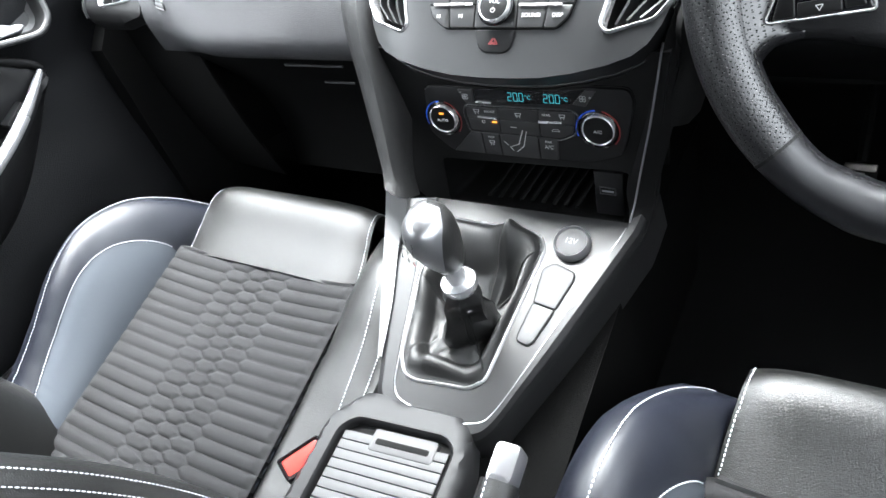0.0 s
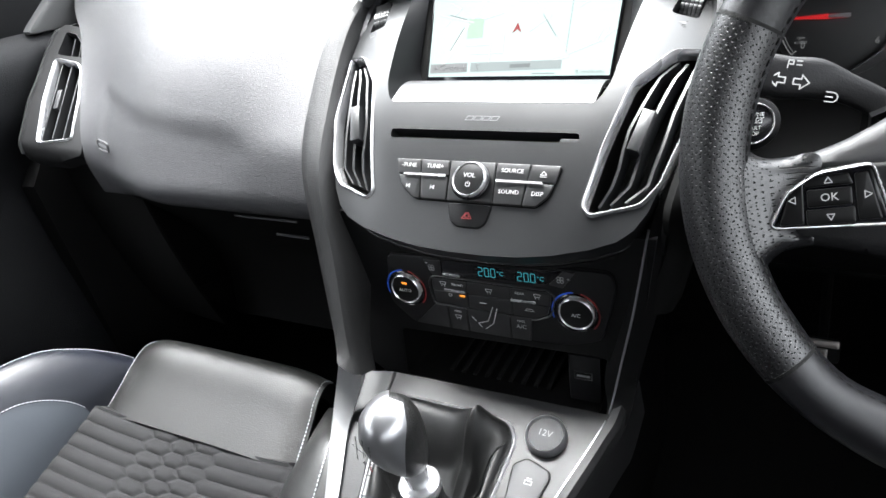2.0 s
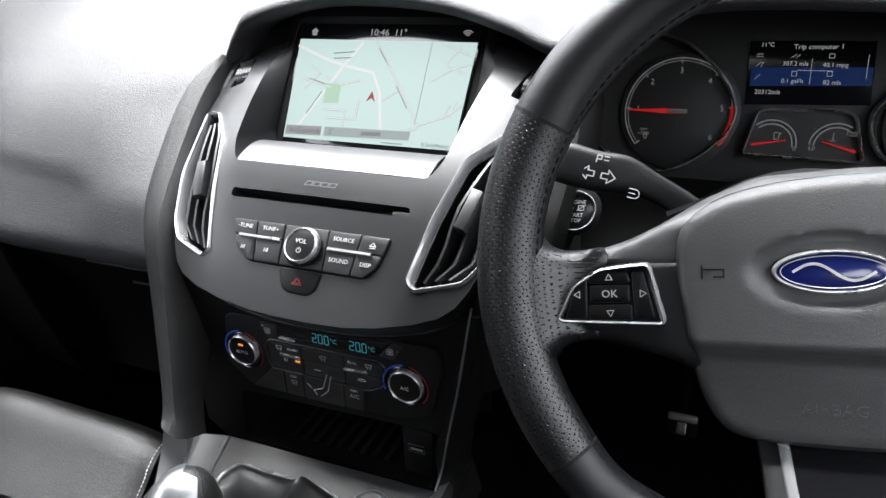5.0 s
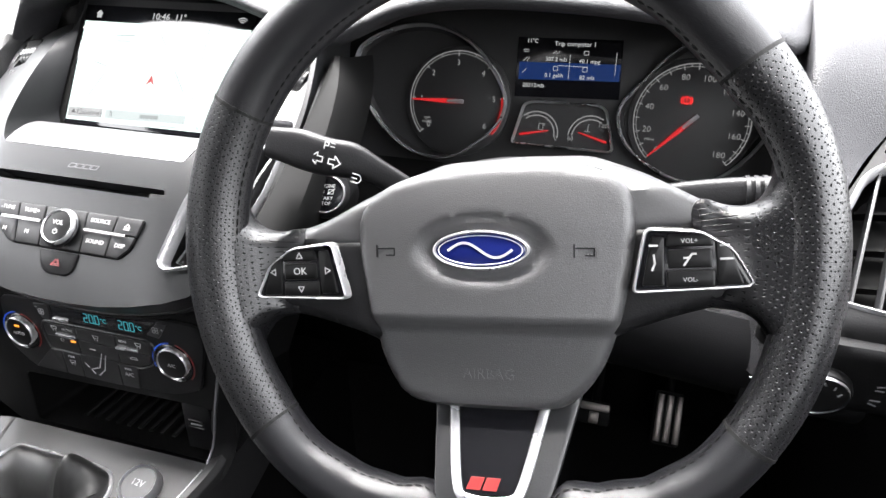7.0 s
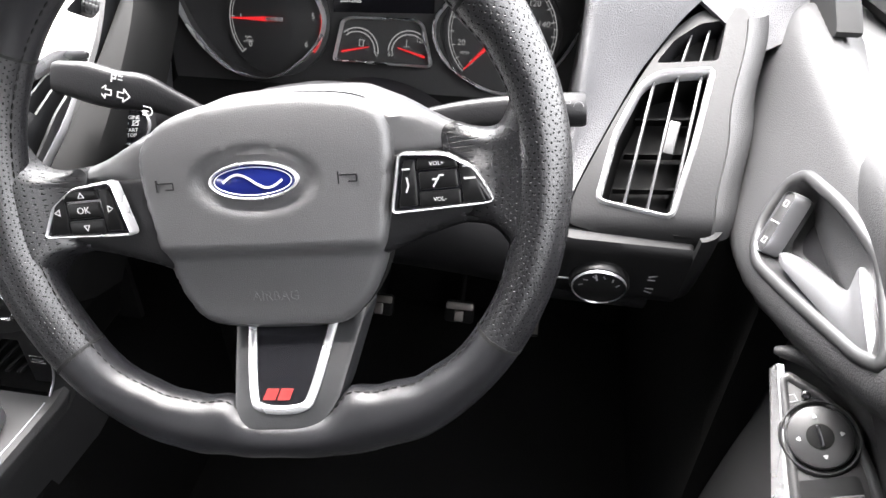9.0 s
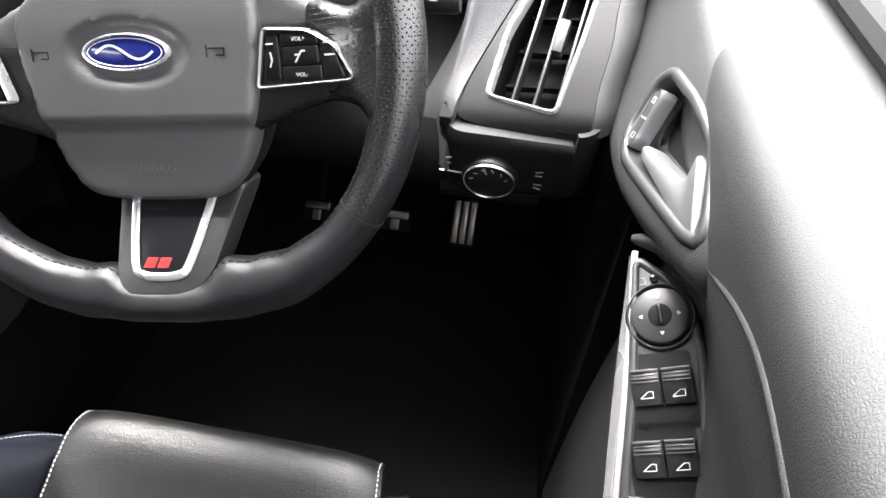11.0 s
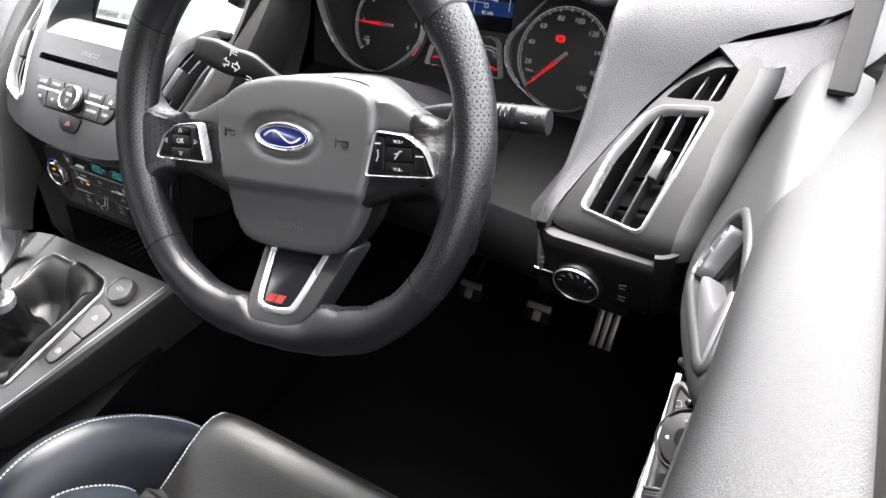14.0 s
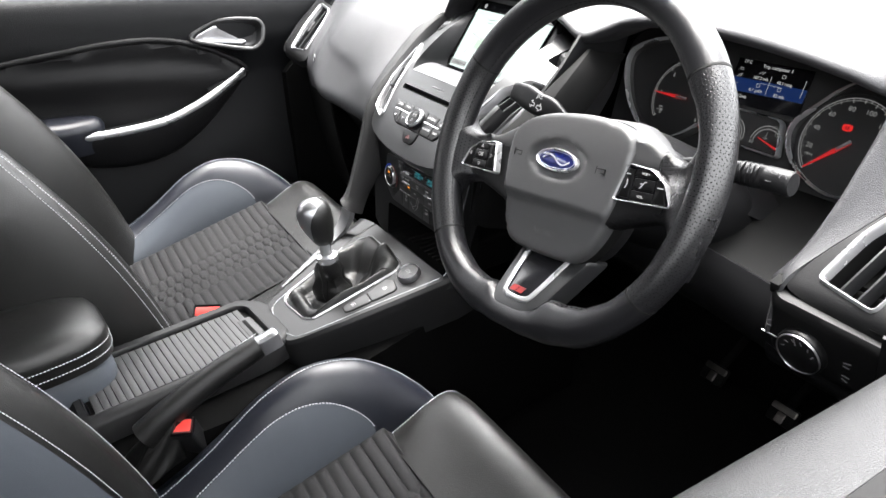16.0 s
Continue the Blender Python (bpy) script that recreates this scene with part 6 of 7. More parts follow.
for k in range(2):
    part("red_mark", prism(WHEEL, [(-0.0095 + 0.0096 * k, -0.1385), (-0.0012 + 0.0096 * k, -0.1385), (0.0010 + 0.0094 * k, -0.1325), (-0.0072 + 0.0094 * k, -0.1325)], -0.0054, -0.0046, 0, lambda x, y: vz(x, y)), REDINK, vs, "red bar")

# ---- centre console ----
cons = thing("centre_console", (0, -0.2, 0.1), "dark centre console with silver edges between the seats", "console")
gy = lambda y: (y + 0.014) / 0.953
LINE = [(0.1130, 0.032), (0.105, 0.0027), (0.0808, -0.0715), (0.0602, -0.1416), (0.0466, -0.1805), (0.0341, -0.1922), (0.0017, -0.1992), (-0.0379, -0.1942), (-0.0553, -0.1848), (-0.0649, -0.1578), (-0.0835, -0.0732), (-0.0935, -0.0250), (-0.0985, 0.030)]
RIM = [(0.1260, 0.032), (0.1195, 0.008), (0.0870, -0.0960), (0.0650, -0.1560), (0.0500, -0.1950), (0.0330, -0.2110), (-0.0030, -0.2185), (-0.0500, -0.2150), (-0.0740, -0.2000), (-0.0860, -0.1750), (-0.1140, -0.1000), (-0.1370, -0.0450), (-0.1560, 0.020)]
GATE_OUT = fillet([(-0.0800, -0.070), (-0.0650, -0.150), (-0.0530, -0.1680), (-0.0400, -0.1705), (0.0160, -0.1640), (0.0290, -0.1530), (0.0410, -0.0120), (0.0320, 0.0035), (0.0120, 0.0065), (-0.0750, 0.0080), (-0.0860, -0.0080)], 0.006)
LINE_C = [p.to_2d() for p in curve([(x, y, 0) for x, y in LINE], 70)]
BAND_IN, BAND_OUT = [[p.to_2d() for p in curve([(x, y, 0) for x, y in pts], 76)] for pts in ([(0.1180, 0.075)] + LINE, [(0.1285, 0.078)] + RIM)]
part("gear_plate", plate(GATE, [tuple(p) for p in LINE_C], [inset(GATE_OUT, 0.002)], 0.03, 0.010), PLATESATIN, cons, "satin anthracite plate round the gear lever")
part("gate_trim", ring(GATE, inset(GATE_OUT, -0.002), 0.0042, -0.006, 0.0028), CHROME, cons, "chrome gate trim")


def surround(u, v):
    """The broad rounded band outside the plate, rolling down to the console sides."""
    i = min(76, int(round(u * 76)))
    f, z = interp(v, [(0, (0.0, -0.0008)), (0.10, (0.06, 0.0012)), (0.45, (0.55, 0.0005)), (0.65, (0.86, -0.005)), (0.8, (1.0, -0.016)), (1.0, (1.06, -0.075))])
    p = BAND_IN[i].lerp(BAND_OUT[i], f)
    return GATE.at(p.x, p.y, z)


part("gear_surround", sheet(surround, 76, 20, 0.003), SURROUND, cons, "dark rounded band round the gear plate")
part("plate_line", tube([GATE.at(p.x, p.y, 0.0006) for p in LINE_C[2:-8]], 0.0007, 6), SILVER, cons, "thin bright edge of the plate")
part("tunnel", loft([[Vector((x * k, y, z)) for y, z in ((-1.1, 0.02), (0.30, 0.02), (0.30, 0.28), (0.02, 0.29), (-0.20, 0.235), (-0.24, 0.245), (-0.75, 0.235), (-1.1, 0.22))] for x, k in ((-0.110, 1), (-0.095, 0.9), (0.095, 0.9), (0.110, 1))]), TUNNELSHADE, cons, "carpeted console sides darkened for the seat's shade")
# silver edge along the passenger side
part("silver_edge", between([(-0.1275, -0.0290, 0.400), (-0.137, -0.035, 0.366), GATE.at(-0.1345, -0.050, 0.002), GATE.at(-0.1130, -0.103, 0.0), GATE.at(-0.0905, -0.158, -0.001)], [(-0.1070, -0.0275, 0.385), (-0.1165, -0.032, 0.357), GATE.at(-0.1182, -0.044, 0.003), GATE.at(-0.0985, -0.101, 0.0025), GATE.at(-0.0850, -0.158, 0.0)], n=30, thick=0.010, bow=0.002), PALESILVER, cons, "silver painted edge")
# the two ribs from dash to console; the driver-side one is near-black for shade
for s in (-1, 1):
    A = [(s * 0.183, 0.214, 0.668), (s * 0.199, 0.172, 0.645), (s * 0.201, 0.122, 0.600), (s * 0.193, 0.074, 0.550), (s * 0.168, 0.034, 0.480), (s * 0.140, -0.006, 0.415), (s * 0.122, -0.026, 0.384)]
    B = [(s * 0.173, 0.215, 0.665), (s * 0.1725, 0.176, 0.642), (s * 0.165, 0.116, 0.598), (s * 0.151, 0.052, 0.546), (s * 0.134, 0.022, 0.480), (s * 0.118, -0.010, 0.415), (s * 0.108, -0.022, 0.384)]
    if s < 0:
        A[-1], B[-1] = (-0.127, -0.028, 0.402), (-0.106, -0.026, 0.386)
    else:
        A[4:], B[4:] = [(0.172, 0.072, 0.505), (0.163, 0.066, 0.470), (0.156, 0.064, 0.440)], [(0.150, 0.062, 0.505), (0.142, 0.058, 0.470), (0.135, 0.056, 0.440)]
    a, b = curve(A, 24), curve(B, 24)
    rings = []
    for p, q in zip(a, b):
        o = Vector((-s * 0.0, -0.008, 0.004))
        dp = 0.012 + 0.043 * max(0, min(1, (p.z - 0.384) / 0.10))
        e = p + Vector((s * 0.002, dp, -0.01))
        g = q + Vector((0, dp, -0.01))
        m1, m2 = p.lerp(q, 0.15) + o, p.lerp(q, 0.85) + o
        rings.append([g, q, m2, p.lerp(q, 0.5) + o * 1.3, m1, p, e])
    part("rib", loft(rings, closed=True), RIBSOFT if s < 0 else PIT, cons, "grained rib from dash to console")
# bright tube standing in for the highlight on the rounded edge
part("edge_highlight", tube(curve([(0.140, 0.050, 0.525), (0.1315, 0.037, 0.46), (0.1225, 0.030, 0.41), (0.1155, 0.027, 0.372), GATE.at(0.1130, 0.032, 0.0008)], 24), 0.0010, 6), SILVER, cons, "painted highlight along the fascia edge")
part("fascia_edge", between([(0.150, 0.075, 0.555), (0.141, 0.052, 0.525), (0.1325, 0.039, 0.46), (0.1235, 0.032, 0.41), (0.1165, 0.028, 0.372), GATE.at(0.1130, 0.034, 0.0), GATE.at(0.1085, 0.018, 0.0)], [(0.166, 0.090, 0.555), (0.158, 0.068, 0.525), (0.149, 0.055, 0.46), (0.139, 0.046, 0.41), (0.131, 0.042, 0.368), GATE.at(0.1275, 0.036, -0.012), GATE.at(0.1220, 0.016, -0.014)], n=28, bow=0.003, thick=0.02), FASCIASHADE, cons, "dark rounded edge from fascia to console")
# boot of the gear lever
gear = thing("gear_lever", (0, -0.09, 0.33), "gear lever with silver knob and creased leather gaiter", "gear lever")
KNOB_B, KNOB_T = Vector((0.0, -0.1165, 0.378)), Vector((-0.0055, -0.1215, 0.470))
CEN = GATE.at(-0.012, -0.098, -0.016)


def boot(u, v):
    k = u * len(GATE_OUT)
    i = int(k) % len(GATE_OUT)
    f = k - int(k)
    p0, p1 = Vector(GATE_OUT[i][:2]), Vector(GATE_OUT[(i + 1) % len(GATE_OUT)][:2])
    p = p0.lerp(p1, f)
    base = GATE.at(p.x, p.y, -0.003)
    ang = math.atan2(base.y - CEN.y, base.x - CEN.x)
    out = Vector((math.cos(ang), math.sin(ang), 0.0))
    top = KNOB_B + Vector((0.0155 * math.cos(ang), 0.0155 * math.sin(ang), -0.006))
    foot = CEN + out * (0.030 + 0.004 * math.sin(3 * ang + 1))
    lay = (1 - abs(math.sin(2.0 * ang + 0.5))) ** 1.6
    crease = (1 - abs(math.sin(4.5 * ang + 3.0 * v))) ** 2.2
    if v < 0.55:
        w = v / 0.55
        q = base.lerp(foot, w)
        roll = 0.014 * math.sin(math.pi * min(1, w / 0.62)) ** 0.8 if w < 0.62 else 0.0
        back_ = 1.0 + 0.9 * max(0.0, math.sin(ang))
        return q + Vector((0, 0, roll * back_ + math.sin(math.pi * w) * (0.016 * lay + 0.005 * crease - 0.006) * back_))
    w = (v - 0.55) / 0.45
    q = foot.lerp(top, w)
    m = math.sin(math.pi * w) ** 0.8
    return q + out * (m * (0.006 * lay + 0.0045 * crease - 0.004) + 0.003 * math.sin(9 * w) * m)


def boot_mesh():
    nu, nv = 132, 40
    rings = [[boot(i / nu, j / nv) for i in range(nu)] for j in range(nv + 1)]
    return loft(rings, cap=False)


part("gaiter", boot_mesh(), BOOT, gear, "soft creased black leather gaiter", 80)
for off in (0.10, 0.16):
    part("gaiter_seam", tube([boot(0.40 + off + 0.0 * k, k / 14) + Vector((0, 0, 0.0012)) for k in range(1, 12)], 0.0008, 6), RUBBER, gear)
ax = (KNOB_T - KNOB_B).normalized()
part("collar", tube([KNOB_B - ax * 0.008, KNOB_B - ax * 0.004, KNOB_B + ax * 0.004, KNOB_B + ax * 0.006], lambda f: 0.0165 if 0.1 < f < 0.8 else 0.0135, 28, up=(0, 1, 0)), CHROME, gear, "polished collar")
part("shaft", tube([KNOB_B - ax * 0.03, KNOB_B + ax * 0.05], 0.0095, 18, up=(0, 1, 0)), CHROME, gear)
KF = Plane(KNOB_B, XAX, ax.cross(Vector(XAX)), ax)


def knob_ring(h, rx, ry, oy):
    return [KF.at(rx * math.cos(2 * math.pi * i / 36), oy + ry * math.sin(2 * math.pi * i / 36), h) for i in range(36)]


prof = [(0.024, 0.0095, 0.0100, 0.0), (0.026, 0.0125, 0.0135, 0.0), (0.034, 0.0152, 0.0170, -0.001), (0.046, 0.0180, 0.0212, -0.003), (0.060, 0.0205, 0.0245, -0.005), (0.074, 0.0208, 0.0250, -0.006), (0.084, 0.0180, 0.0220, -0.006), (0.0910, 0.0125, 0.0160, -0.0055), (0.0945, 0.004, 0.006, -0.005)]
back = [[p for p in knob_ring(*r)] for r in prof]
part("knob", loft(back), LEATHER, gear, "black leather knob sides")


def knob_cap():
    """The metal shell over the knob's top and down its rear face."""
    rings = []
    for k, (h, rx, ry, oy) in enumerate(prof[2:]):
        half = (48, 62, 72, 84, 104, 140, 180)[k]
        row = []
        for i in range(37):
            a = radians(-112 - half + 2 * half * i / 36)
            row.append(KF.at(rx * 1.045 * math.cos(a), oy + ry * 1.045 * math.sin(a), h + 0.0012))
        rings.append(row)
    rings.append([KF.at(0, -0.005, 0.0962)] * 37)
    return loft(rings, closed=False, cap=False)


cap = part("knob_cap", knob_cap(), SILVER, gear, "satin aluminium cap with shift pattern")
SH = Plane(KF.at(-0.0085, -0.0290, 0.070), KF.ux * 0.93 - KF.uy * 0.37, ax * 0.97 + KF.uy * 0.24 + KF.ux * 0.09)
for w, x, y, m in (("1", -0.008, 0.0075, DARKINK), ("3", 0.0, 0.0085, DARKINK), ("5", 0.008, 0.0075, DARKINK), ("2", -0.008, -0.0075, DARKINK), ("4", 0.0, -0.0085, DARKINK), ("6", 0.008, -0.0085, REDINK)):
    lettering(SH, w, x, y, 0.0068, m, cap, 0.0022)
part("shift_lines", strokes(SH, [[(-0.008, -0.004), (-0.008, 0.004)], [(0, -0.004), (0, 0.004)], [(0.008, -0.004), (0.008, 0.004)], [(-0.013, 0), (0.008, 0)]], 0.0006, 0.0022), DARKINK, cap)

plug = thing("power_socket", (0.068, -0.021, 0.354), "round twelve volt socket cover with chrome rim", "socket")
part("socket_ring", ring(GATE, circle(0.0665, gy(-0.015), 0.0182, 40), 0.0038, -0.002, 0.0095), SILVER, plug)
part("socket_cap", disc(GATE, 0.0665, gy(-0.015), 0.0158, -0.002, 0.0075, 0.0015, 40), GREYKEY, plug)
lettering(GATE.shifted(0, 0, 0, -4), "12V", 0.066, gy(-0.015) + 0.005, 0.0082, WHITE, plug, 0.0080)
for nm, pts in (("console_button", [(0.046, -0.044), (0.056, -0.037), (0.077, -0.043), (0.079, -0.049), (0.0705, -0.0815), (0.0485, -0.0785)]), ("console_button", [(0.0483, -0.0795), (0.0703, -0.0825), (0.0610, -0.1155), (0.0565, -0.1195), (0.046, -0.1175), (0.0445, -0.1120)])):
    t = thing(nm, (pts[0][0], pts[0][1], 0.33), "grey satin push button in the gear console", "button", "console buttons")
    o = fillet([(x, gy(y)) for x, y in pts], 0.003)
    part("button_gap", prism(GATE, inset(o, -0.0012), -0.004, 0.0006, 0), PIT, t)
    part("button_face", prism(GATE, o, -0.003, 0.0022, 0.0012), GREYKEY, t)
    cx, cy = sum(p[0] for p in o) / len(o), sum(p[1] for p in o) / len(o)
    part("symbol", strokes(GATE, [[(cx - 0.003, cy - 0.002), (cx + 0.003, cy - 0.002), (cx + 0.003, cy + 0.001), (cx - 0.003, cy + 0.001), (cx - 0.003, cy - 0.002)], [(cx - 0.002, cy + 0.003), (cx + 0.002, cy + 0.003)]] if pts[0][1] > -0.06 else [arc(cx, cy, 0.0035, -60, 240, 14), [(cx - 0.001, cy - 0.002), (cx, cy + 0.0015), (cx + 0.001, cy - 0.002)]], 0.0007, 0.0026), WHITE, t)

# tray with a slatted roller lid
tray = thing("tray_lid", (0.0, -0.35, 0.285), "pale grey slatted roller lid over the console tray", "roller lid")
TR = Plane((-0.012, -0.345, 0.280), (1, 0.10, 0), (-0.10, 1, 0.02))
LID = fillet([(-0.066, -0.135), (0.054, -0.135), (0.054, 0.112), (0.042, 0.124), (-0.052, 0.124), (-0.066, 0.110)], 0.010)
part("tray_frame", pillow(TR, fillet([(-0.086, -0.150), (0.072, -0.150), (0.070, 0.105), (0.056, 0.150), (-0.058, 0.156), (-0.086, 0.120)], 0.014), lambda x, y: 0.007, 0.010, 0.008, 0.007, 0.030, [LID]), TRAYRIM, tray, "satin grey console frame")
part("tray_groove", ring(TR, inset(LID, -0.0012), 0.004, -0.006, 0.0078), SURROUND, tray)
for k in range(24):
    y = -0.125 + 0.0098 * k
    part("lid_slat", block(TR, -0.060, 0.048, y + 0.0004, y + 0.0095, -0.004, 0.0025, 0.0009), TRAYGREY, tray)
part("lid_base", block(TR, -0.064, 0.052, -0.13, 0.125, -0.012, -0.003, 0), PIT, tray)
gs = part("lid_grip", block(TR, -0.030, 0.036, 0.095, 0.118, -0.003, 0.0035, 0.002, 0.004), TRAYGREY, tray)
part("grip_slot", block(TR, -0.024, 0.030, 0.102, 0.108, 0.0025, 0.0040, 0.0004, 0.002), PIT, gs)
# armrest behind the tray
arm = thing("armrest_box", (-0.07, -0.55, 0.30), "black leather armrest with grey sides on the console", "armrest")


def bolster(fr, hx, hy, h0, h1, mat, name, parent, n=3.0, seg=40, label=""):
    rings = []
    for k in range(9):
        f = k / 8
        if f < 0.5:
            z, s = h0 + (h1 - h0) * f * 1.1, 1.0
        else:
            g = (f - 0.5) * 2
            z, s = h0 + (h1 - h0) * (0.55 + 0.45 * math.sin(g * math.pi / 2)), 1 - 0.45 * (1 - math.cos(g * math.pi / 2))
        rings.append([fr.at(hx * s * math.copysign(abs(math.cos(q)) ** (2 / n), math.cos(q)), hy * s * math.copysign(abs(math.sin(q)) ** (2 / n), math.sin(q)), z) for q in [2 * math.pi * i / seg for i in range(seg)]])
    return part(name, loft(rings), mat, parent, label)


AR = Plane((-0.055, -0.578, 0.30), (1, 0.10, 0), (-0.10, 1, 0))
bolster(AR, 0.078, 0.155, 0.018, 0.075, LEATHER, "armrest_pad", arm, 4, 48, "black leather pad")
bolster(AR, 0.077, 0.152, -0.07, 0.030, LEATHERGREY, "armrest_side", arm, 4, 48, "slate leather sides")
part("armrest_stitching", dashes([AR.at(0.079 * math.copysign(abs(math.cos(q)) ** 0.5, math.cos(q)), 0.156 * math.copysign(abs(math.sin(q)) ** 0.5, math.sin(q)), 0.030) for q in [2 * math.pi * i / 120 for i in range(121)]]), THREAD, arm)
part("armrest_stitching", dashes([AR.at(0.0785 * math.copysign(abs(math.cos(q)) ** 0.5, math.cos(q)), 0.155 * math.copysign(abs(math.sin(q)) ** 0.5, math.sin(q)), 0.044) for q in [2 * math.pi * i / 120 for i in range(121)]]), THREAD, arm)
# hand brake
hb = thing("hand_brake", (0.1, -0.33, 0.25), "hand brake lever in stitched black leather, silver tip", "hand brake")
hpath = curve([(0.108, -0.420, 0.268), (0.108, -0.385, 0.290), (0.104, -0.33, 0.315), (0.099, -0.262, 0.336)], 16)
part("brake_grip", tube(hpath, lambda f: 0.0200 - 0.0045 * f, 18, up=(1, 0, 0)), BOOT, hb, "black leather grip")
part("brake_stitching", dashes([p + Vector((-0.006, 0.004, 0.0165)) for p in hpath]), THREAD, hb)
part("brake_tip", block(Plane((0.0985, -0.250, 0.3375), (1, 0.04, 0), (-0.04, 1, 0.22)), -0.0110, 0.0110, -0.014, 0.018, -0.0110, 0.0110, 0.0050, 0.006), SILVER, hb, "bright silver tip")
part("brake_band", tube([(0.108, -0.388, 0.287), (0.108, -0.383, 0.290)], 0.0185, 16, up=(1, 0, 0)), RUBBER, hb)
def hb_boot():
    rings = []
    for k in range(9):
        f = k / 8
        c = Vector((0.108, -0.39, 0.285)).lerp(Vector((0.108, -0.435, 0.215)), f)
        rings.append([c + Vector(((0.018 + 0.016 * f) * math.cos(q) * (1 + 0.12 * math.sin(6 * q + 5 * f)), (0.018 + 0.035 * f) * math.sin(q) * (1 + 0.10 * math.sin(5 * q - 4 * f)), 0.012 * math.sin(q) + 0.006 * math.sin(4 * q + 6 * f) * f)) for q in [2 * math.pi * i / 32 for i in range(32)]])
    return loft(rings)
part("brake_gaiter", hb_boot(), BOOT, hb, "creased leather gaiter", 80)


def buckle(at, turn, label):
    b = thing("seat_belt_buckle", at, label, "buckle", "seat belt buckles")
    f = Plane(at, (math.cos(radians(turn)), math.sin(radians(turn)), 0), (-math.sin(radians(turn)) * 0.9, math.cos(radians(turn)) * 0.9, 0.45))
    part("buckle_body", block(f, -0.022, 0.022, -0.013, 0.011, -0.075, 0.0, 0.004, 0.004), KEY, b, "black plastic body")
    part("buckle_rim", ring(f, fillet(rect(-0.022, 0.022, -0.0125, 0.0115), 0.004), 0.003, -0.004, 0.002), GLOSS, b)
    part("buckle_key", block(f, -0.0185, 0.0185, -0.0085, 0.0080, -0.004, 0.0005, 0.0015, 0.002), REDKEY, b, "red release key")
    part("belt_stalk", block(f, -0.014, 0.014, -0.012, 0.004, -0.20, -0.06, 0.002), RUBBER, b)
    return b


buckle((-0.106, -0.282, 0.284), 60, "black belt buckle with red key beside the passenger seat")
buckle((0.122, -0.384, 0.278), 63, "black belt buckle with red key beside the driver seat")

# ---- seats ----
def seat(name, xc, y0, z0, inward, label):
    """A sports seat: cushion front at y0, height z0; inward is the side that faces the console."""
    t = thing(name, (xc, y0 - 0.25, 0.0), label, "car seat", "front seats")
    L = 0.46
    zi = lambda y: z0 - 0.045 - 0.25 * (y0 - 0.095 - y)            # height of the cloth insert
    half = lambda y: 0.150 + 0.012 * min(1, max(0, (y0 - y) / 0.1))
    # rolled front panel
    def front(u, v):
        w = (-1 + 2 * u)
        p = curve([(0, y0 - 0.100, z0 - 0.048), (0, y0 - 0.060, z0 - 0.026), (0, y0 - 0.020, z0 - 0.003), (0, y0 + 0.006, z0 - 0.006), (0, y0 + 0.018, z0 - 0.035), (0, y0 + 0.010, z0 - 0.09), (0, y0 - 0.02, z0 - 0.17)], 24)[min(24, int(round(v * 24)))]
        hw = interp(v, [(0, 0.157), (0.5, 0.146), (1, 0.140)])
        sag = -0.004 * (1 - w * w) * 0 + 0.006 * (1 - w ** 4)
        return (xc + w * hw, p.y, p.z + sag * (1 - v * 0.5) - 0.010 * abs(w) ** 8)
    part("front_panel", sheet(front, 30, 24, 0.02), LEATHER, t, "black leather front panel")
    for s in (-1, 1):
        part("stitching", dashes([Vector(front(0.5 + s * 0.488, k / 30)) + Vector((0, 0, 0.001)) for k in range(0, 18)]), THREAD, t)
    # quilted insert: cushioned channels that turn into hexagons in the middle
    def quilt(x, y):
        d = y0 - 0.10 - y
        pitch = 0.0165
        row = d / pitch
        ch = abs(math.sin(math.pi * row)) ** 0.55
        m = math.exp(-((x) / 0.060) ** 6)
        best = 9
        cx, h = 0.034, pitch * 0.5
        i0 = round(x / cx)
        for i in (i0 - 1, i0, i0 + 1):
            wide_ = 0.0245 if i % 2 else 0.0205
            e = d + (h if i % 2 else 0.0)
            dy = abs(e - (math.floor(e / pitch) + 0.5) * pitch)
            dx = abs(x - i * cx)
            best = min(best, max(dy / h, dx / wide_ + dy / (2 * h)))
        hx = max(0.0, 1 - best ** 4)
        return 0.0050 * ((1 - m) * ch + m * hx ** 0.75)
    def insert(u, v):
        w = -1 + 2 * u
        y = y0 - 0.097 - (L - 0.10) * v
        x = w * half(y)
        return (xc + x, y, zi(y) + quilt(x, y) * min(1, (1 - abs(w)) / 0.06) - 0.004 + 0.010 * w * w)
    part("cloth_insert", sheet(insert, 200, 260, 0.02), FABRIC, t, "charcoal cloth insert quilted in channels and hexagons", 80)
    # side bolsters: an arched crest that rises behind the front panel and sinks towards the backrest
    ARCH = [(-0.012, -0.080), (0.01, -0.040), (0.04, -0.004), (0.07, 0.020), (0.10, 0.036), (0.14, 0.046), (0.18, 0.045), (0.227, 0.028), (0.267, 0.002), (0.30, -0.022), (0.36, -0.058), (0.47, -0.11)]
    LOW = [(-0.012, -0.080), (0.01, -0.036), (0.04, -0.010), (0.085, 0.004), (0.12, -0.006), (0.172, -0.036), (0.217, -0.058), (0.30, -0.09), (0.47, -0.13)]
    arch_curve = curve([(a, b, 0) for a, b in ARCH], 60)
    low_curve = curve([(a, b, 0) for a, b in LOW], 60)
    for s in (-1, 1):
        low = s == inward and xc < 0
        wide = 0.122 if s != inward else 0.112
        crest_of = [(p.x, p.y) for p in (low_curve if low else arch_curve)]
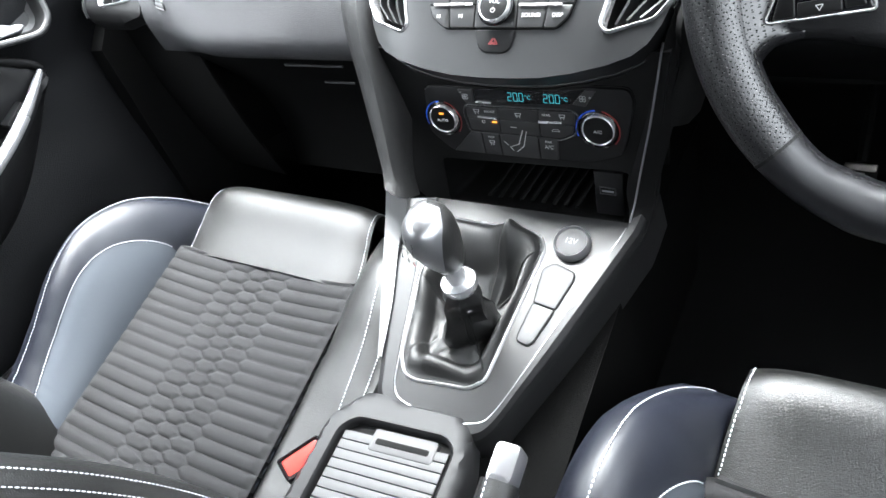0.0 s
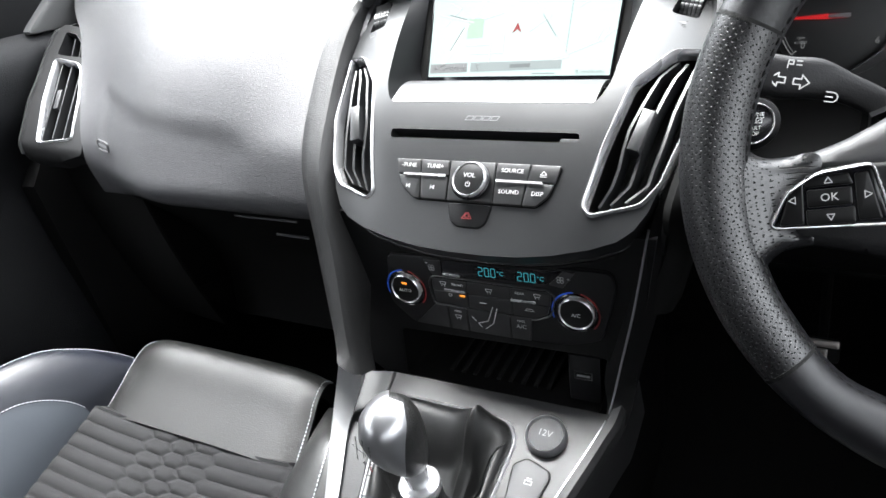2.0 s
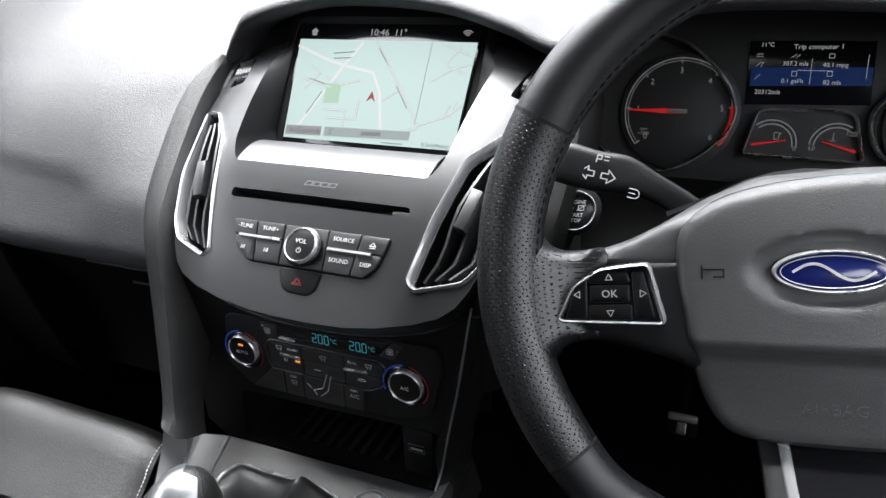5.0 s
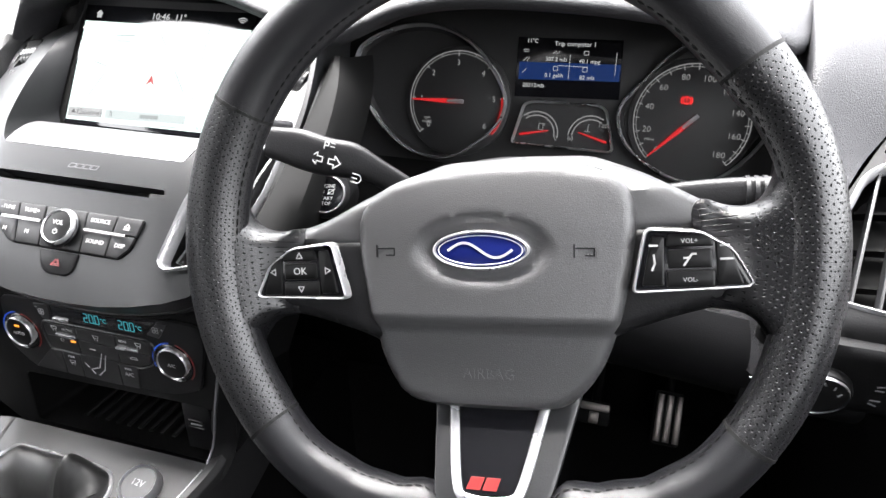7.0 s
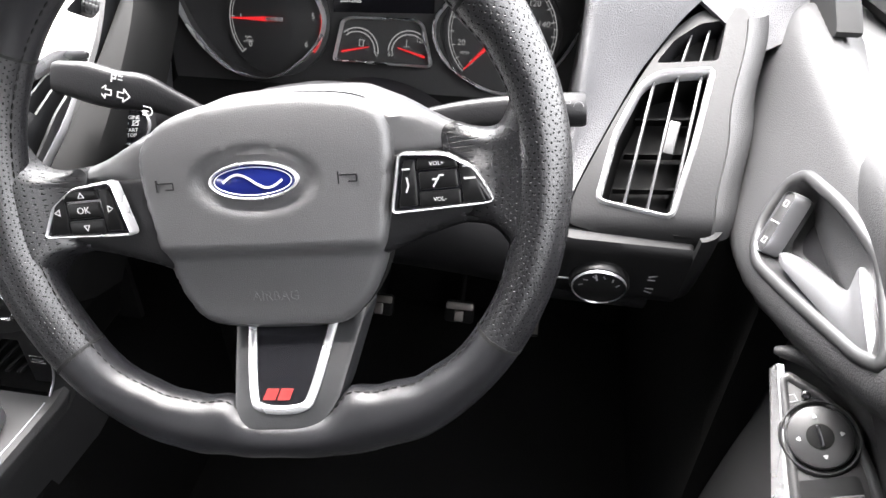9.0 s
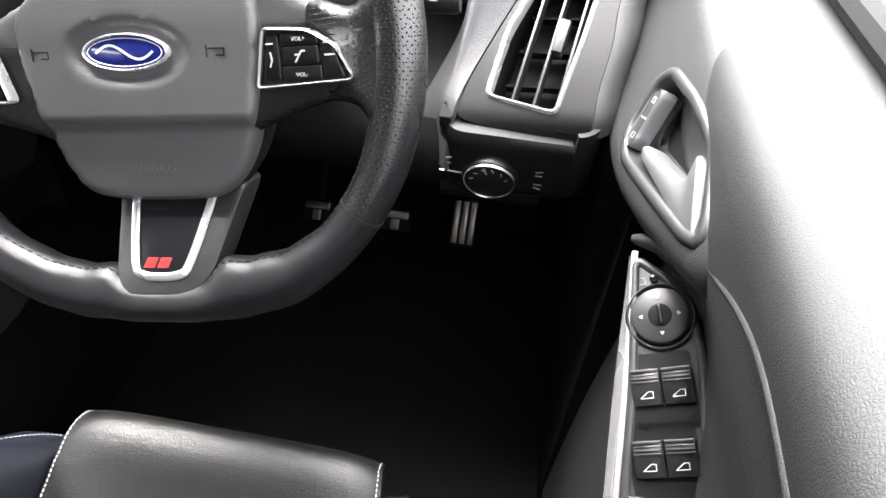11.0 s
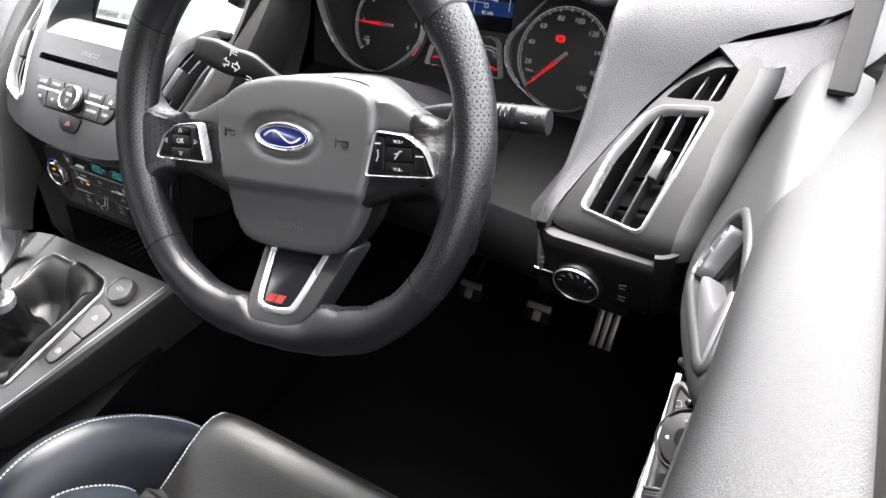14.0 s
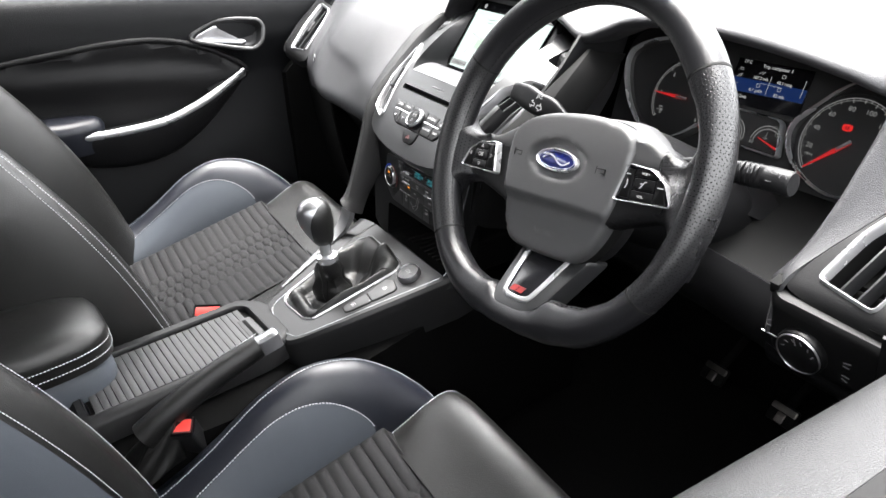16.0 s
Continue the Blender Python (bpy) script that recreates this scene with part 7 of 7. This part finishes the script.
        def bol(u, v, lift=0.0, s=s, wide=wide, crest_of=crest_of):
            y = y0 + 0.010 - (L + 0.01) * v
            d = y0 - y
            k = min(1, (d + 0.012) / 0.20)
            w = wide * math.sqrt(max(0.02, 1 - (1 - k) ** 2))
            hw = half(y) - 0.006
            crest = z0 + interp(d, crest_of)
            base = interp(y, [(y0 - 0.20, zi(y0 - 0.20)), (y0 - 0.10, z0 - 0.046), (y0 + 0.012, z0 - 0.035)]) if y > y0 - 0.20 else zi(y)
            base = min(base, crest - 0.006)
            h = crest - base
            pr = [(0, base - 0.014), (0.10 * w, base + 0.30 * h), (0.32 * w, base + 0.78 * h), (0.58 * w, base + 1.0 * h), (0.84 * w, base + 0.84 * h), (1.0 * w, base + 0.30 * h), (1.02 * w, base - 0.06), (0.92 * w, 0.06)]
            q = curve([(a, b, 0) for a, b in pr], 28)[min(28, int(round(u * 28)))] if abs(u * 28 - round(u * 28)) < 1e-6 else None
            if q is None:
                c = curve([(a, b, 0) for a, b in pr], 28)
                i = min(27, int(u * 28))
                q = c[i].lerp(c[i + 1], u * 28 - i)
            return Vector((xc + s * (hw + q.x), y, q.y)) + Vector((-s * 0.4, 0, 0.9)) * lift
        part("bolster", sheet(bol, 28, 56, 0.01) if s > 0 else sheet(lambda u, v: bol(1 - u, v), 28, 56, 0.01), LEATHER if low else LEATHERBLUE, t, "black leather side bolster" if low else "blue-black leather side bolster", 80)
        # slate inner panel: a long D with rounded ends, set in a stitched border
        def inner(u, v, lift=0.0022, s=s, bol=bol, low=low):
            vv = 0.245 + 0.70 * v
            k = abs(2 * v - 1)
            top = 0.032 + (0.05 if low else 0.27) * math.sqrt(max(0.0, 1 - k ** 2.6))
            return bol(0.03 + (top - 0.03) * u, vv, lift)
        f = inner if s > 0 else (lambda u, v: inner(1 - u, v))
        part("bolster_panel", sheet(f, 14, 70, 0.003), LEATHERGREY, t, "slate grey leather bolster panel", 80)
        if not low:
            part("stitching", dashes([inner(1.0, k / 90, 0.0022) + Vector((0, 0, 0.002)) for k in range(1, 90)]), THREAD, t)
        part("stitching", dashes([bol(0.45, k / 90, 0.0018) for k in range(3, 90)]), THREAD, t)
        if low:
            part("stitching", dashes([bol(0.56, k / 90, 0.0018) for k in range(3, 90)]), THREAD, t)
    # seat base below
    part("seat_base", block(FLAT, xc - 0.22, xc + 0.22, y0 - 0.47, y0 - 0.06, -0.03, z0 - 0.16, 0.01), PIT, t)
    # backrest
    tilt = radians(24)
    BK = Plane((xc, y0 - L + 0.035, z0 - 0.13), XAX, (0, -math.sin(tilt), math.cos(tilt)), (0, math.cos(tilt), math.sin(tilt)))
    H = 0.58
    hw2 = lambda v: 0.140 - 0.020 * v
    part("back_insert", sheet(lambda u, v: BK.at((-1 + 2 * u) * hw2(v), H * v, -0.01 + 0.004 * abs(math.sin(math.pi * v * H / 0.0215)) ** 0.55), 24, 160, 0.03), FABRIC, t, "charcoal channelled cloth back", 80)
    for s in (-1, 1):
        def side(u, v, lift=0.0, s=s):
            h = 0.095 * (0.75 + 0.25 * math.sin(math.pi * min(1, v * 1.3))) * (1 - 0.55 * max(0, v - 0.7) / 0.3)
            w = 0.125 * (1 - 0.25 * max(0, v - 0.6) / 0.4)
            pr = [(0, -0.015), (0.18 * w, 0.45 * h), (0.42 * w, 0.9 * h), (0.64 * w, h), (0.86 * w, 0.80 * h), (1.0 * w, 0.3 * h), (1.02 * w, -0.05), (0.95 * w, -0.11)]
            c = curve([(a, b, 0) for a, b in pr], 26)
            i = min(25, int(u * 26))
            q = c[i].lerp(c[i + 1], u * 26 - i)
            return BK.at(s * (hw2(v) - 0.004 + q.x), H * v, q.y + lift)
        part("back_bolster", sheet(side if s < 0 else (lambda u, v: side(1 - u, v)), 26, 36, 0.01), LEATHER, t, "black leather back bolster", 80)
        g = lambda u, v: side(0.03 + 0.19 * u, 0.10 + 0.82 * v, 0.002)
        part("back_panel", sheet(g if s < 0 else (lambda u, v: g(1 - u, v)), 14, 36, 0.003), LEATHERGREY, t, "slate grey leather back panel", 80)
        for u_ in (0.235, 0.50, 0.555):
            part("stitching", dashes([side(u_, 0.08 + 0.86 * k / 50, 0.0024) for k in range(51)]), THREAD, t)
    part("back_shell", block(BK, -0.25, 0.25, -0.02, H, -0.13, -0.06, 0.02), HARD, t)
    return t


seat("passenger_seat", -0.372, 0.043, 0.292, 1, "black and slate leather sports seat with quilted cloth")
seat("driver_seat", 0.382, -0.052, 0.272, -1, "black and slate leather driver seat with quilted cloth")

# ---- doors ----
DOOR_PROFILE = [(0.812, 0.664), (0.800, 0.668), (0.783, 0.662), (0.762, 0.654), (0.740, 0.643), (0.726, 0.631), (0.720, 0.615), (0.719, 0.595), (0.720, 0.565), (0.730, 0.535), (0.741, 0.505), (0.748, 0.470), (0.742, 0.40), (0.728, 0.32), (0.712, 0.18), (0.700, 0.0)]


def door(s, name, label):
    t = thing(name, (s * 0.74, -0.1, 0.0), label, "car door", "front doors")

    def skin(u, v):
        y = 0.36 - 0.98 * u
        p = curve([(a, b, 0) for a, b in DOOR_PROFILE], 60)[min(60, int(round(v * 60)))]
        hi = max(0, min(1, (p.y - 0.45) / 0.15))
        out = 0.03 * max(0, (y - 0.15) / 0.2) ** 2 * hi
        return (s * (p.x - 0.006 * abs(y + 0.1) * hi + out * 0.4), y, p.y - 0.05 * y * hi + (0.03 * max(0, p.y - 0.60) / 0.064 if s < 0 else 0))
    # same card on both doors; the passenger one has shade in its colour
    part("door_skin", sheet(skin if s > 0 else (lambda u, v: skin(1 - u, v)), 50, 60, 0.02), DOORSOFT if s > 0 else DOORSHADE, t, "grey soft-grain door card" if s > 0 else "soft-grain door card darkened for shade")
    part("belt_seal", tube([(s * 0.789, 0.34 - 0.094 * k, 0.674 + (0.03 if s < 0 else 0) - 0.05 * (0.34 - 0.094 * k)) for k in range(11)], 0.011, 8), RUBBER, t, "black window seal")
    part("outer_panel", sheet((lambda u, v: (s * (0.815 + 0.05 * math.sin(math.pi * v * 0.6)), 0.40 - 1.06 * u, 0.665 - 0.05 * (0.4 - 1.06 * u) - 0.75 * v)) if s > 0 else (lambda u, v: (s * (0.815 + 0.05 * math.sin(math.pi * v * 0.6)), -0.66 + 1.06 * u, 0.665 - 0.05 * (-0.66 + 1.06 * u) - 0.75 * v)), 12, 12, 0.01), PAINT, t, "white painted outer skin")
    part("mirror_sail", prism(Plane((s * 0.742, 0.0, 0.0), (0, 1, 0), (0, 0, 1)), fillet([(0.20, 0.655), (0.66, 0.62), (0.64, 0.90), (0.56, 0.88)], 0.02), -0.010, 0.010, 0.004), PILLARGREY if s < 0 else RUBBER, t, "grey corner trim beside the windscreen pillar")
    if s < 0:
        part("window_corner", prism(Plane((s * 0.756, 0.0, 0.0), (0, 1, 0), (0, 0, 1)), fillet([(0.05, 0.66), (0.50, 0.64), (0.44, 0.94), (0.34, 0.94)], 0.02), -0.010, 0.010, 0.004), HARD, t, "black mirror corner of the window")
    # raised lip that sweeps back from the pull
    lip = []
    for y, z in ((0.062, 0.487), (0.03, 0.508), (0.0, 0.528), (-0.04, 0.555), (-0.082, 0.579), (-0.12, 0.597), (-0.155, 0.607), (-0.196, 0.609), (-0.26, 0.604), (-0.36, 0.592), (-0.50, 0.575)):
        hi = max(0, min(1, (z + 0.05 * y - 0.45) / 0.15))
        lip.append((s * (interp(z + 0.05 * y, [(b, a) for a, b in DOOR_PROFILE[6:13]][::-1]) - 0.006 * abs(y + 0.1) * hi + 0.003), y, z))
    if s > 0:
        part("door_lip", tube(curve(lip, 50), lambda f: 0.0045 * min(1, f * 8 + 0.2), 12, flat=0.7), DOORSOFT, t, "soft raised lip over the armrest")
    # lever handle in its recess
    HF = Plane(HO, HUX, HUY, HUN)
    if s < 0:
        HF = HF.mirrored()
        HF.o += Vector((0, -0.055, 0.004))
    part("handle_frame", tube([HF.at(x, y, 0.0) for x, y in resample(inset(round_outline(HOUT, 2), 0.0045), 90)], 0.0046, 12, closed=True, flat=0.8, up=HF.un), HANDLEGREY, t, "grey handle surround")
    if s > 0:
        part("handle_boss", pillow(HF, fillet(inset(BOSS, -0.011), 0.014), lambda x, y: 0.001 - 0.25 * max(0, y - 0.08) ** 2 - 1.2 * max(0, -0.06 - y) ** 2, 0.024, 0.018, 0.006, 0.03, [inset(HOUT, 0.003)]), DOORSOFT, t, "grained swell of the door card round the handle")
    w = [[HF.at(x, y, z) for x, y in inset(HOUT, d)] for z, d in ((0.001, 0.009), (-0.010, 0.011), (-0.020, 0.017), (-0.022, 0.024))]
    part("handle_cup", loft(w, cap=False), HANDLEGREY, t)
    part("handle_floor", prism(HF, inset(HOUT, 0.022), -0.028, -0.023, 0), HARD, t)
    lever = [(-0.033, 0.034), (-0.027, 0.030), (-0.010, -0.008), (0.001, -0.026), (0.014, -0.014), (0.018, -0.022), (0.008, -0.062), (0.0, -0.073), (-0.008, -0.062), (-0.030, 0.004), (-0.036, 0.024)]
    part("handle_lever", prism(HF, fillet(lever, 0.004), -0.014, 0.002, 0.004), SILVER, t, "bright silver lever")
    if s > 0:
        LK = HF.shifted(-0.026, 0.056, -0.0015, -62)
        part("lock_rocker", block(LK, -0.006, 0.006, -0.022, 0.022, -0.012, 0.0040, 0.0015, 0.0055), HANDLEGREY, t, "lock rocker")
        part("rocker_rim", ring(LK, fillet(rect(-0.0068, 0.0068, -0.023, 0.023), 0.006), 0.0012, -0.008, 0.0050), SILVER, t)
        part("rocker_marks", strokes(LK, [[(-0.002, 0.012), (0.002, 0.012), (0.002, 0.016), (-0.002, 0.016), (-0.002, 0.012)], [(-0.002, -0.016), (0.002, -0.016), (0.002, -0.012), (-0.002, -0.012), (-0.002, -0.016)], [(-0.005, 0), (0.005, 0)]], 0.0006, 0.0044), WHITE, t)
    return t


HO, HUN, HUY, HUX = (0.709, 0.0335, 0.5805), (-0.901, -0.13, 0.414), (-0.070, 0.985, 0.156), (0.428, -0.112, 0.897)
BOSS = [(0.010, 0.245), (-0.012, 0.200), (-0.032, 0.165), (-0.054, 0.122), (-0.0665, 0.095), (-0.0700, 0.070), (-0.0640, 0.030), (-0.0480, -0.012), (-0.0240, -0.062), (-0.0060, -0.094), (0.012, -0.104), (0.036, -0.090), (0.042, -0.02), (0.045, 0.06), (0.047, 0.245)]
HOUT = fillet([(-0.058, 0.042), (-0.041, 0.000), (-0.010, -0.070), (0.003, -0.085), (0.015, -0.074), (0.032, -0.020), (0.024, 0.032), (0.010, 0.078), (-0.010, 0.086), (-0.046, 0.070)], 0.013)
rd = door(1, "driver_door", "grey driver door card with silver lever and switches")
ld = door(-1, "passenger_door", "passenger door card in shade tones with chrome pull and lever")

POD = Plane((0.7224, -0.078, 0.4525), (0.911, 0.0, 0.412), (-0.2035, 0.869, 0.450), (-0.358, -0.494, 0.792))
PODO = [(-0.006, 0.104), (0.002, 0.108), (0.022, 0.088), (0.032, 0.062), (0.035, 0.036), (0.030, -0.02), (0.022, -0.075), (0.014, -0.13), (-0.048, -0.13), (-0.036, -0.072), (-0.018, 0.02)]
pod = thing("switch_pod", POD.at(0, 0), "black switch pod on the driver door armrest", "switch pod")
PB = fillet(PODO, 0.008)
part("pod_plate", prism(POD, PB, -0.10, 0.0, 0.004), PODGREY, pod)
part("pod_rim", ring(POD, inset(PB, 0.0005), 0.006, -0.002, 0.0026), PODGREY, pod)
part("pod_grip", tube(curve([POD.at(-0.002, 0.122, 0.000), POD.at(0.020, 0.108, 0.004), POD.at(0.040, 0.075, 0.004), POD.at(0.047, 0.03, 0.002), POD.at(0.042, -0.04, -0.002), POD.at(0.034, -0.12, -0.006)], 30), lambda f: 0.0012 + 0.0075 * math.sin(math.pi * min(1.0, 0.02 + f)) ** 0.6, 12), DOORSOFT, rd, "soft grip round the pod")
part("pull_strip", between([POD.at(-0.003, 0.112, 0.002), POD.at(-0.013, 0.06, 0.002), POD.at(-0.025, 0.0, 0.002), POD.at(-0.040, -0.072, 0.001), POD.at(-0.052, -0.13, 0.0)], [POD.at(-0.007, 0.114, -0.016), POD.at(-0.020, 0.06, -0.012), POD.at(-0.034, 0.0, -0.012), POD.at(-0.049, -0.072, -0.012), POD.at(-0.062, -0.13, -0.012)], n=24, thick=0.004, bow=0.002), CHROME, rd, "silver pull strip")
part("pod_wall", between([POD.at(-0.008, 0.115, -0.018), POD.at(-0.034, 0.0, -0.014), POD.at(-0.062, -0.13, -0.014)], [POD.at(0.0, 0.10, -0.09), POD.at(-0.02, 0.0, -0.09), POD.at(-0.05, -0.13, -0.09)], n=16), HARD, rd)
mir = thing("mirror_switch", POD.at(0.0096, 0.063), "round black mirror adjuster knob", "switch")
part("knob_seat", ring(POD, circle(0.0096, 0.063, 0.0236, 48), 0.0030, -0.004, 0.0030), PODGREY, mir, "raised ring round the knob")
part("knob_gap", disc(POD, 0.0096, 0.063, 0.0208, -0.004, 0.0012, 0, 40), PIT, mir)
part("knob", disc(POD, 0.0096, 0.063, 0.0192, -0.004, 0.0056, 0.002, 40), KEY, mir)
part("knob_grip", prism(POD, circle(0.0096, 0.063, 0.0078, 24), 0.004, 0.0062, 0.0002), PIT, mir)
part("knob_slot", block(POD, 0.0084, 0.0108, 0.0565, 0.0695, 0.0075, 0.0100, 0.0006), GLOSS, mir)
part("marks", strokes(POD, [[(0.0096 + 0.0122 * math.cos(a) + 0.0010 * math.cos(a + q), 0.063 + 0.0122 * math.sin(a) + 0.0010 * math.sin(a + q)) for q in (0, 2.1, 4.2, 0)] for a in (0, math.pi / 2, math.pi, -math.pi / 2)], 0.0010, 0.0064), WHITE, mir)
part("fold_button", disc(POD, 0.0085, 0.0895, 0.0028, -0.002, 0.004, 0.001, 16), GLOSS, mir)
part("fold_mark", strokes(POD, [[(-0.004, 0.087), (0.003, 0.087), (0.002, 0.0915), (-0.002, 0.0915), (-0.004, 0.087)]], 0.0006, 0.0006), GREYINK, mir)
for cy, shift in ((0.015, 0.004), (-0.030, 0.000)):
    wl = part("switch_well", prism(POD, fillet([(-0.0205 + shift, cy - 0.026), (0.0205 + shift, cy - 0.026), (0.0225 + shift, cy - 0.012), (0.0205 + shift, cy + 0.012), (0.0205 + shift, cy + 0.024), (-0.0185 + shift, cy + 0.024), (-0.0195 + shift, cy + 0.012), (-0.0225 + shift, cy - 0.012)], 0.004), -0.001, 0.0004, 0), WELL, pod)
    for cx in (-0.0095, 0.0105):
        w = thing("window_switch", POD.at(cx + shift, cy), "black window switch with ribbed edge", "switch", "window switches")
        x0, x1 = cx + shift - 0.0093, cx + shift + 0.0093
        rr = []
        for y, z in ((cy + 0.012, -0.002), (cy + 0.012, 0.0065), (cy + 0.008, 0.0085), (cy + 0.002, 0.0075), (cy - 0.006, 0.0040), (cy - 0.010, 0.0025), (cy - 0.010, -0.002)):
            rr.append([POD.at(x0, y, z), POD.at(x0 + 0.001, y, z + 0.0008), POD.at(x1 - 0.001, y, z + 0.0008), POD.at(x1, y, z)])
        part("rocker", loft(rr, closed=False, cap=False), KEY, w)
        for k in range(4):
            part("rib", block(POD, x0 + 0.0008, x1 - 0.0008, cy + 0.0035 + 0.0022 * k, cy + 0.0045 + 0.0022 * k, 0.006, 0.0098 - 0.0001 * k, 0.0003), SATIN, w)
        part("ridge", block(POD, x0 + 0.0004, x1 - 0.0004, cy + 0.0108, cy + 0.0124, 0.004, 0.0100, 0.0005), GREYKEY, w, "pale top ridge")
        sx = cx + shift
        part("mark", strokes(POD.shifted(0, 0, 0.0052), [[(sx - 0.004, cy - 0.006), (sx + 0.004, cy - 0.006), (sx + 0.004, cy - 0.002), (sx + 0.001, cy - 0.002), (sx - 0.004, cy - 0.006)]], 0.0005, 0.0016), WHITE, w)
lk = thing("window_lock_switch", POD.at(-0.006, -0.058), "flat black window lock switch with amber lamp", "switch")
part("lock_bar", prism(POD, fillet([(-0.0275, -0.050), (0.0135, -0.0555), (0.012, -0.0685), (-0.030, -0.063)], 0.002), -0.002, 0.0028, 0.0012), GLOSS, lk)
part("lock_lamp", block(POD, 0.004, 0.010, -0.0635, -0.0615, 0.002, 0.0033, 0.0002), AMBER, lk, "amber lamp")
part("lock_mark", strokes(POD, [[(-0.010, -0.0605), (-0.004, -0.061), (-0.004, -0.057), (-0.008, -0.0565), (-0.010, -0.0605)]], 0.0007, 0.0033), WHITE, lk)

# passenger side: dark insert, pull strip and pocket
DP = Plane((-0.7165, 0, 0), (0, 1, 0), (0, 0, 1))
INSERT = [(-0.62, 0.548), (-0.456, 0.568), (-0.356, 0.577), (-0.270, 0.584), (-0.204, 0.584), (-0.150, 0.578), (-0.092, 0.562), (-0.045, 0.540), (-0.006, 0.515), (0.010, 0.497), (0.004, 0.480)]
ins_top = [p.to_2d() for p in curve([(y, z, 0) for y, z in INSERT], 40)]
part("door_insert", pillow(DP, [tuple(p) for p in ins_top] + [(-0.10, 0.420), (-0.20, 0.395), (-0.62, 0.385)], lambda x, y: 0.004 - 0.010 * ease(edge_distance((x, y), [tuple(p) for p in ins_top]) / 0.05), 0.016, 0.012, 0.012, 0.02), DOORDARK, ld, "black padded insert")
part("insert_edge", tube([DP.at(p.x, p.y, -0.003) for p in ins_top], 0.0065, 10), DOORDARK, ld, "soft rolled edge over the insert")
pstrip = curve([(-0.704, 0.002, 0.500), (-0.690, -0.055, 0.470), (-0.682, -0.117, 0.443), (-0.680, -0.193, 0.420), (-0.680, -0.297, 0.4135), (-0.684, -0.370, 0.4155)], 40)
part("pull_strip", tube(pstrip, lambda f: 0.0035 + 0.0040 * math.sin(math.pi * min(1, f * 1.5 + 0.02)) if f < 0.33 else 0.0075, 14, flat=1.15), CHROME, ld, "bright chrome pull strip")
LOWEDGE = curve([(-0.716, 0.006, 0.480), (-0.712, -0.052, 0.425), (-0.708, -0.125, 0.368), (-0.706, -0.200, 0.336), (-0.706, -0.290, 0.330), (-0.708, -0.385, 0.352)], 40)


def pull_skin(u, v):
    """The armrest body: a shelf behind the strip, then a swell under it."""
    i = min(40, int(round(u * 40)))
    a, b = pstrip[i], LOWEDGE[i]
    pts = [a + Vector((-0.045, 0, 0.004)), a + Vector((-0.030, 0, -0.010)), a + Vector((-0.010, 0, -0.010)), a + Vector((-0.002, 0, -0.006)), a + Vector((0.0, 0, -0.014)), a.lerp(b, 0.5) + Vector((0.006, 0, 0)), b, b + Vector((-0.03, 0, -0.004))]
    return curve(pts, 28)[min(28, int(round(v * 28)))]


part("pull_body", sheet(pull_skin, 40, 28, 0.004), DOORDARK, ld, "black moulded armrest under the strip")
part("window_switch", block(Plane((-0.708, -0.062, 0.4715), (0, 1, 0.44), (1, 0, 0)), -0.022, 0.016, -0.010, 0.010, -0.004, 0.004, 0.001, 0.002), KEY, ld, "black window switch")
part("armrest_pad", pillow(Plane((-0.690, -0.46, 0.452), (0, 1, -0.05), (-1, 0, 0.25)), fillet([(-0.17, -0.030), (0.10, -0.026), (0.150, -0.010), (0.158, 0.022), (0.120, 0.045), (-0.17, 0.045)], 0.02), lambda x, y: 0.0, 0.022, 0.018, 0.008, 0.05), LEATHERBLUE, ld, "stitched leather armrest pad")
part("armrest_stitching", dashes([(-0.690, -0.60 + 0.028 * k, 0.4545 - 0.0014 * k) for k in range(10)] + [(-0.705, -0.318, 0.445)]), THREAD, ld)
part("door_pocket", tube(curve([(-0.70, 0.02, 0.16), (-0.69, -0.2, 0.13), (-0.69, -0.45, 0.13)], 12), 0.035, 12, flat=2.0), HARD, ld, "black door pocket")

# ---- pedals ----
def pedal(x, y, z, w, h, label, tall=False):
    p = thing("pedal", (x, y, z), label, "pedal", "pedals")
    f = Plane((x, y, z), XAX, (0, 0.6, 0.8))
    part("pedal_pad", block(f, -w / 2, w / 2, -h / 2, h / 2, -0.008, 0.0, 0.003, 0.006), RUBBER, p, "black rubber pad")
    if tall:
        for k in range(3):
            part("steel_strip", block(f, -w / 2 + 0.004 + k * w / 3.1, -w / 2 + 0.013 + k * w / 3.1, -h / 2 + 0.005, h / 2 - 0.005, -0.001, 0.003, 0.001), STEEL, p, "brushed steel strip")
    else:
        part("steel_strip", block(f, -w * 0.46, w * 0.46, h * 0.10, h * 0.42, -0.001, 0.0025, 0.001, 0.003), STEEL, p, "brushed steel strip")
        part("steel_strip", block(f, -w * 0.15, w * 0.15, -h * 0.44, h * 0.06, -0.001, 0.0025, 0.001, 0.002), STEEL, p, "brushed steel strip")
    part("pedal_arm", tube(curve([f.at(0, 0, -0.006), f.at(0.0, 0.06, -0.03), f.at(0.0, 0.20, -0.06)], 10), 0.007, 8), PIT, p)
    return p


pedal(0.296, 0.452, 0.108, 0.044, 0.034, "black rubber clutch pedal with steel strips")
pedal(0.424, 0.456, 0.108, 0.046, 0.034, "black rubber brake pedal with steel strips")
pedal(0.530, 0.500, 0.085, 0.042, 0.080, "tall accelerator pedal with steel strips on rubber", True)
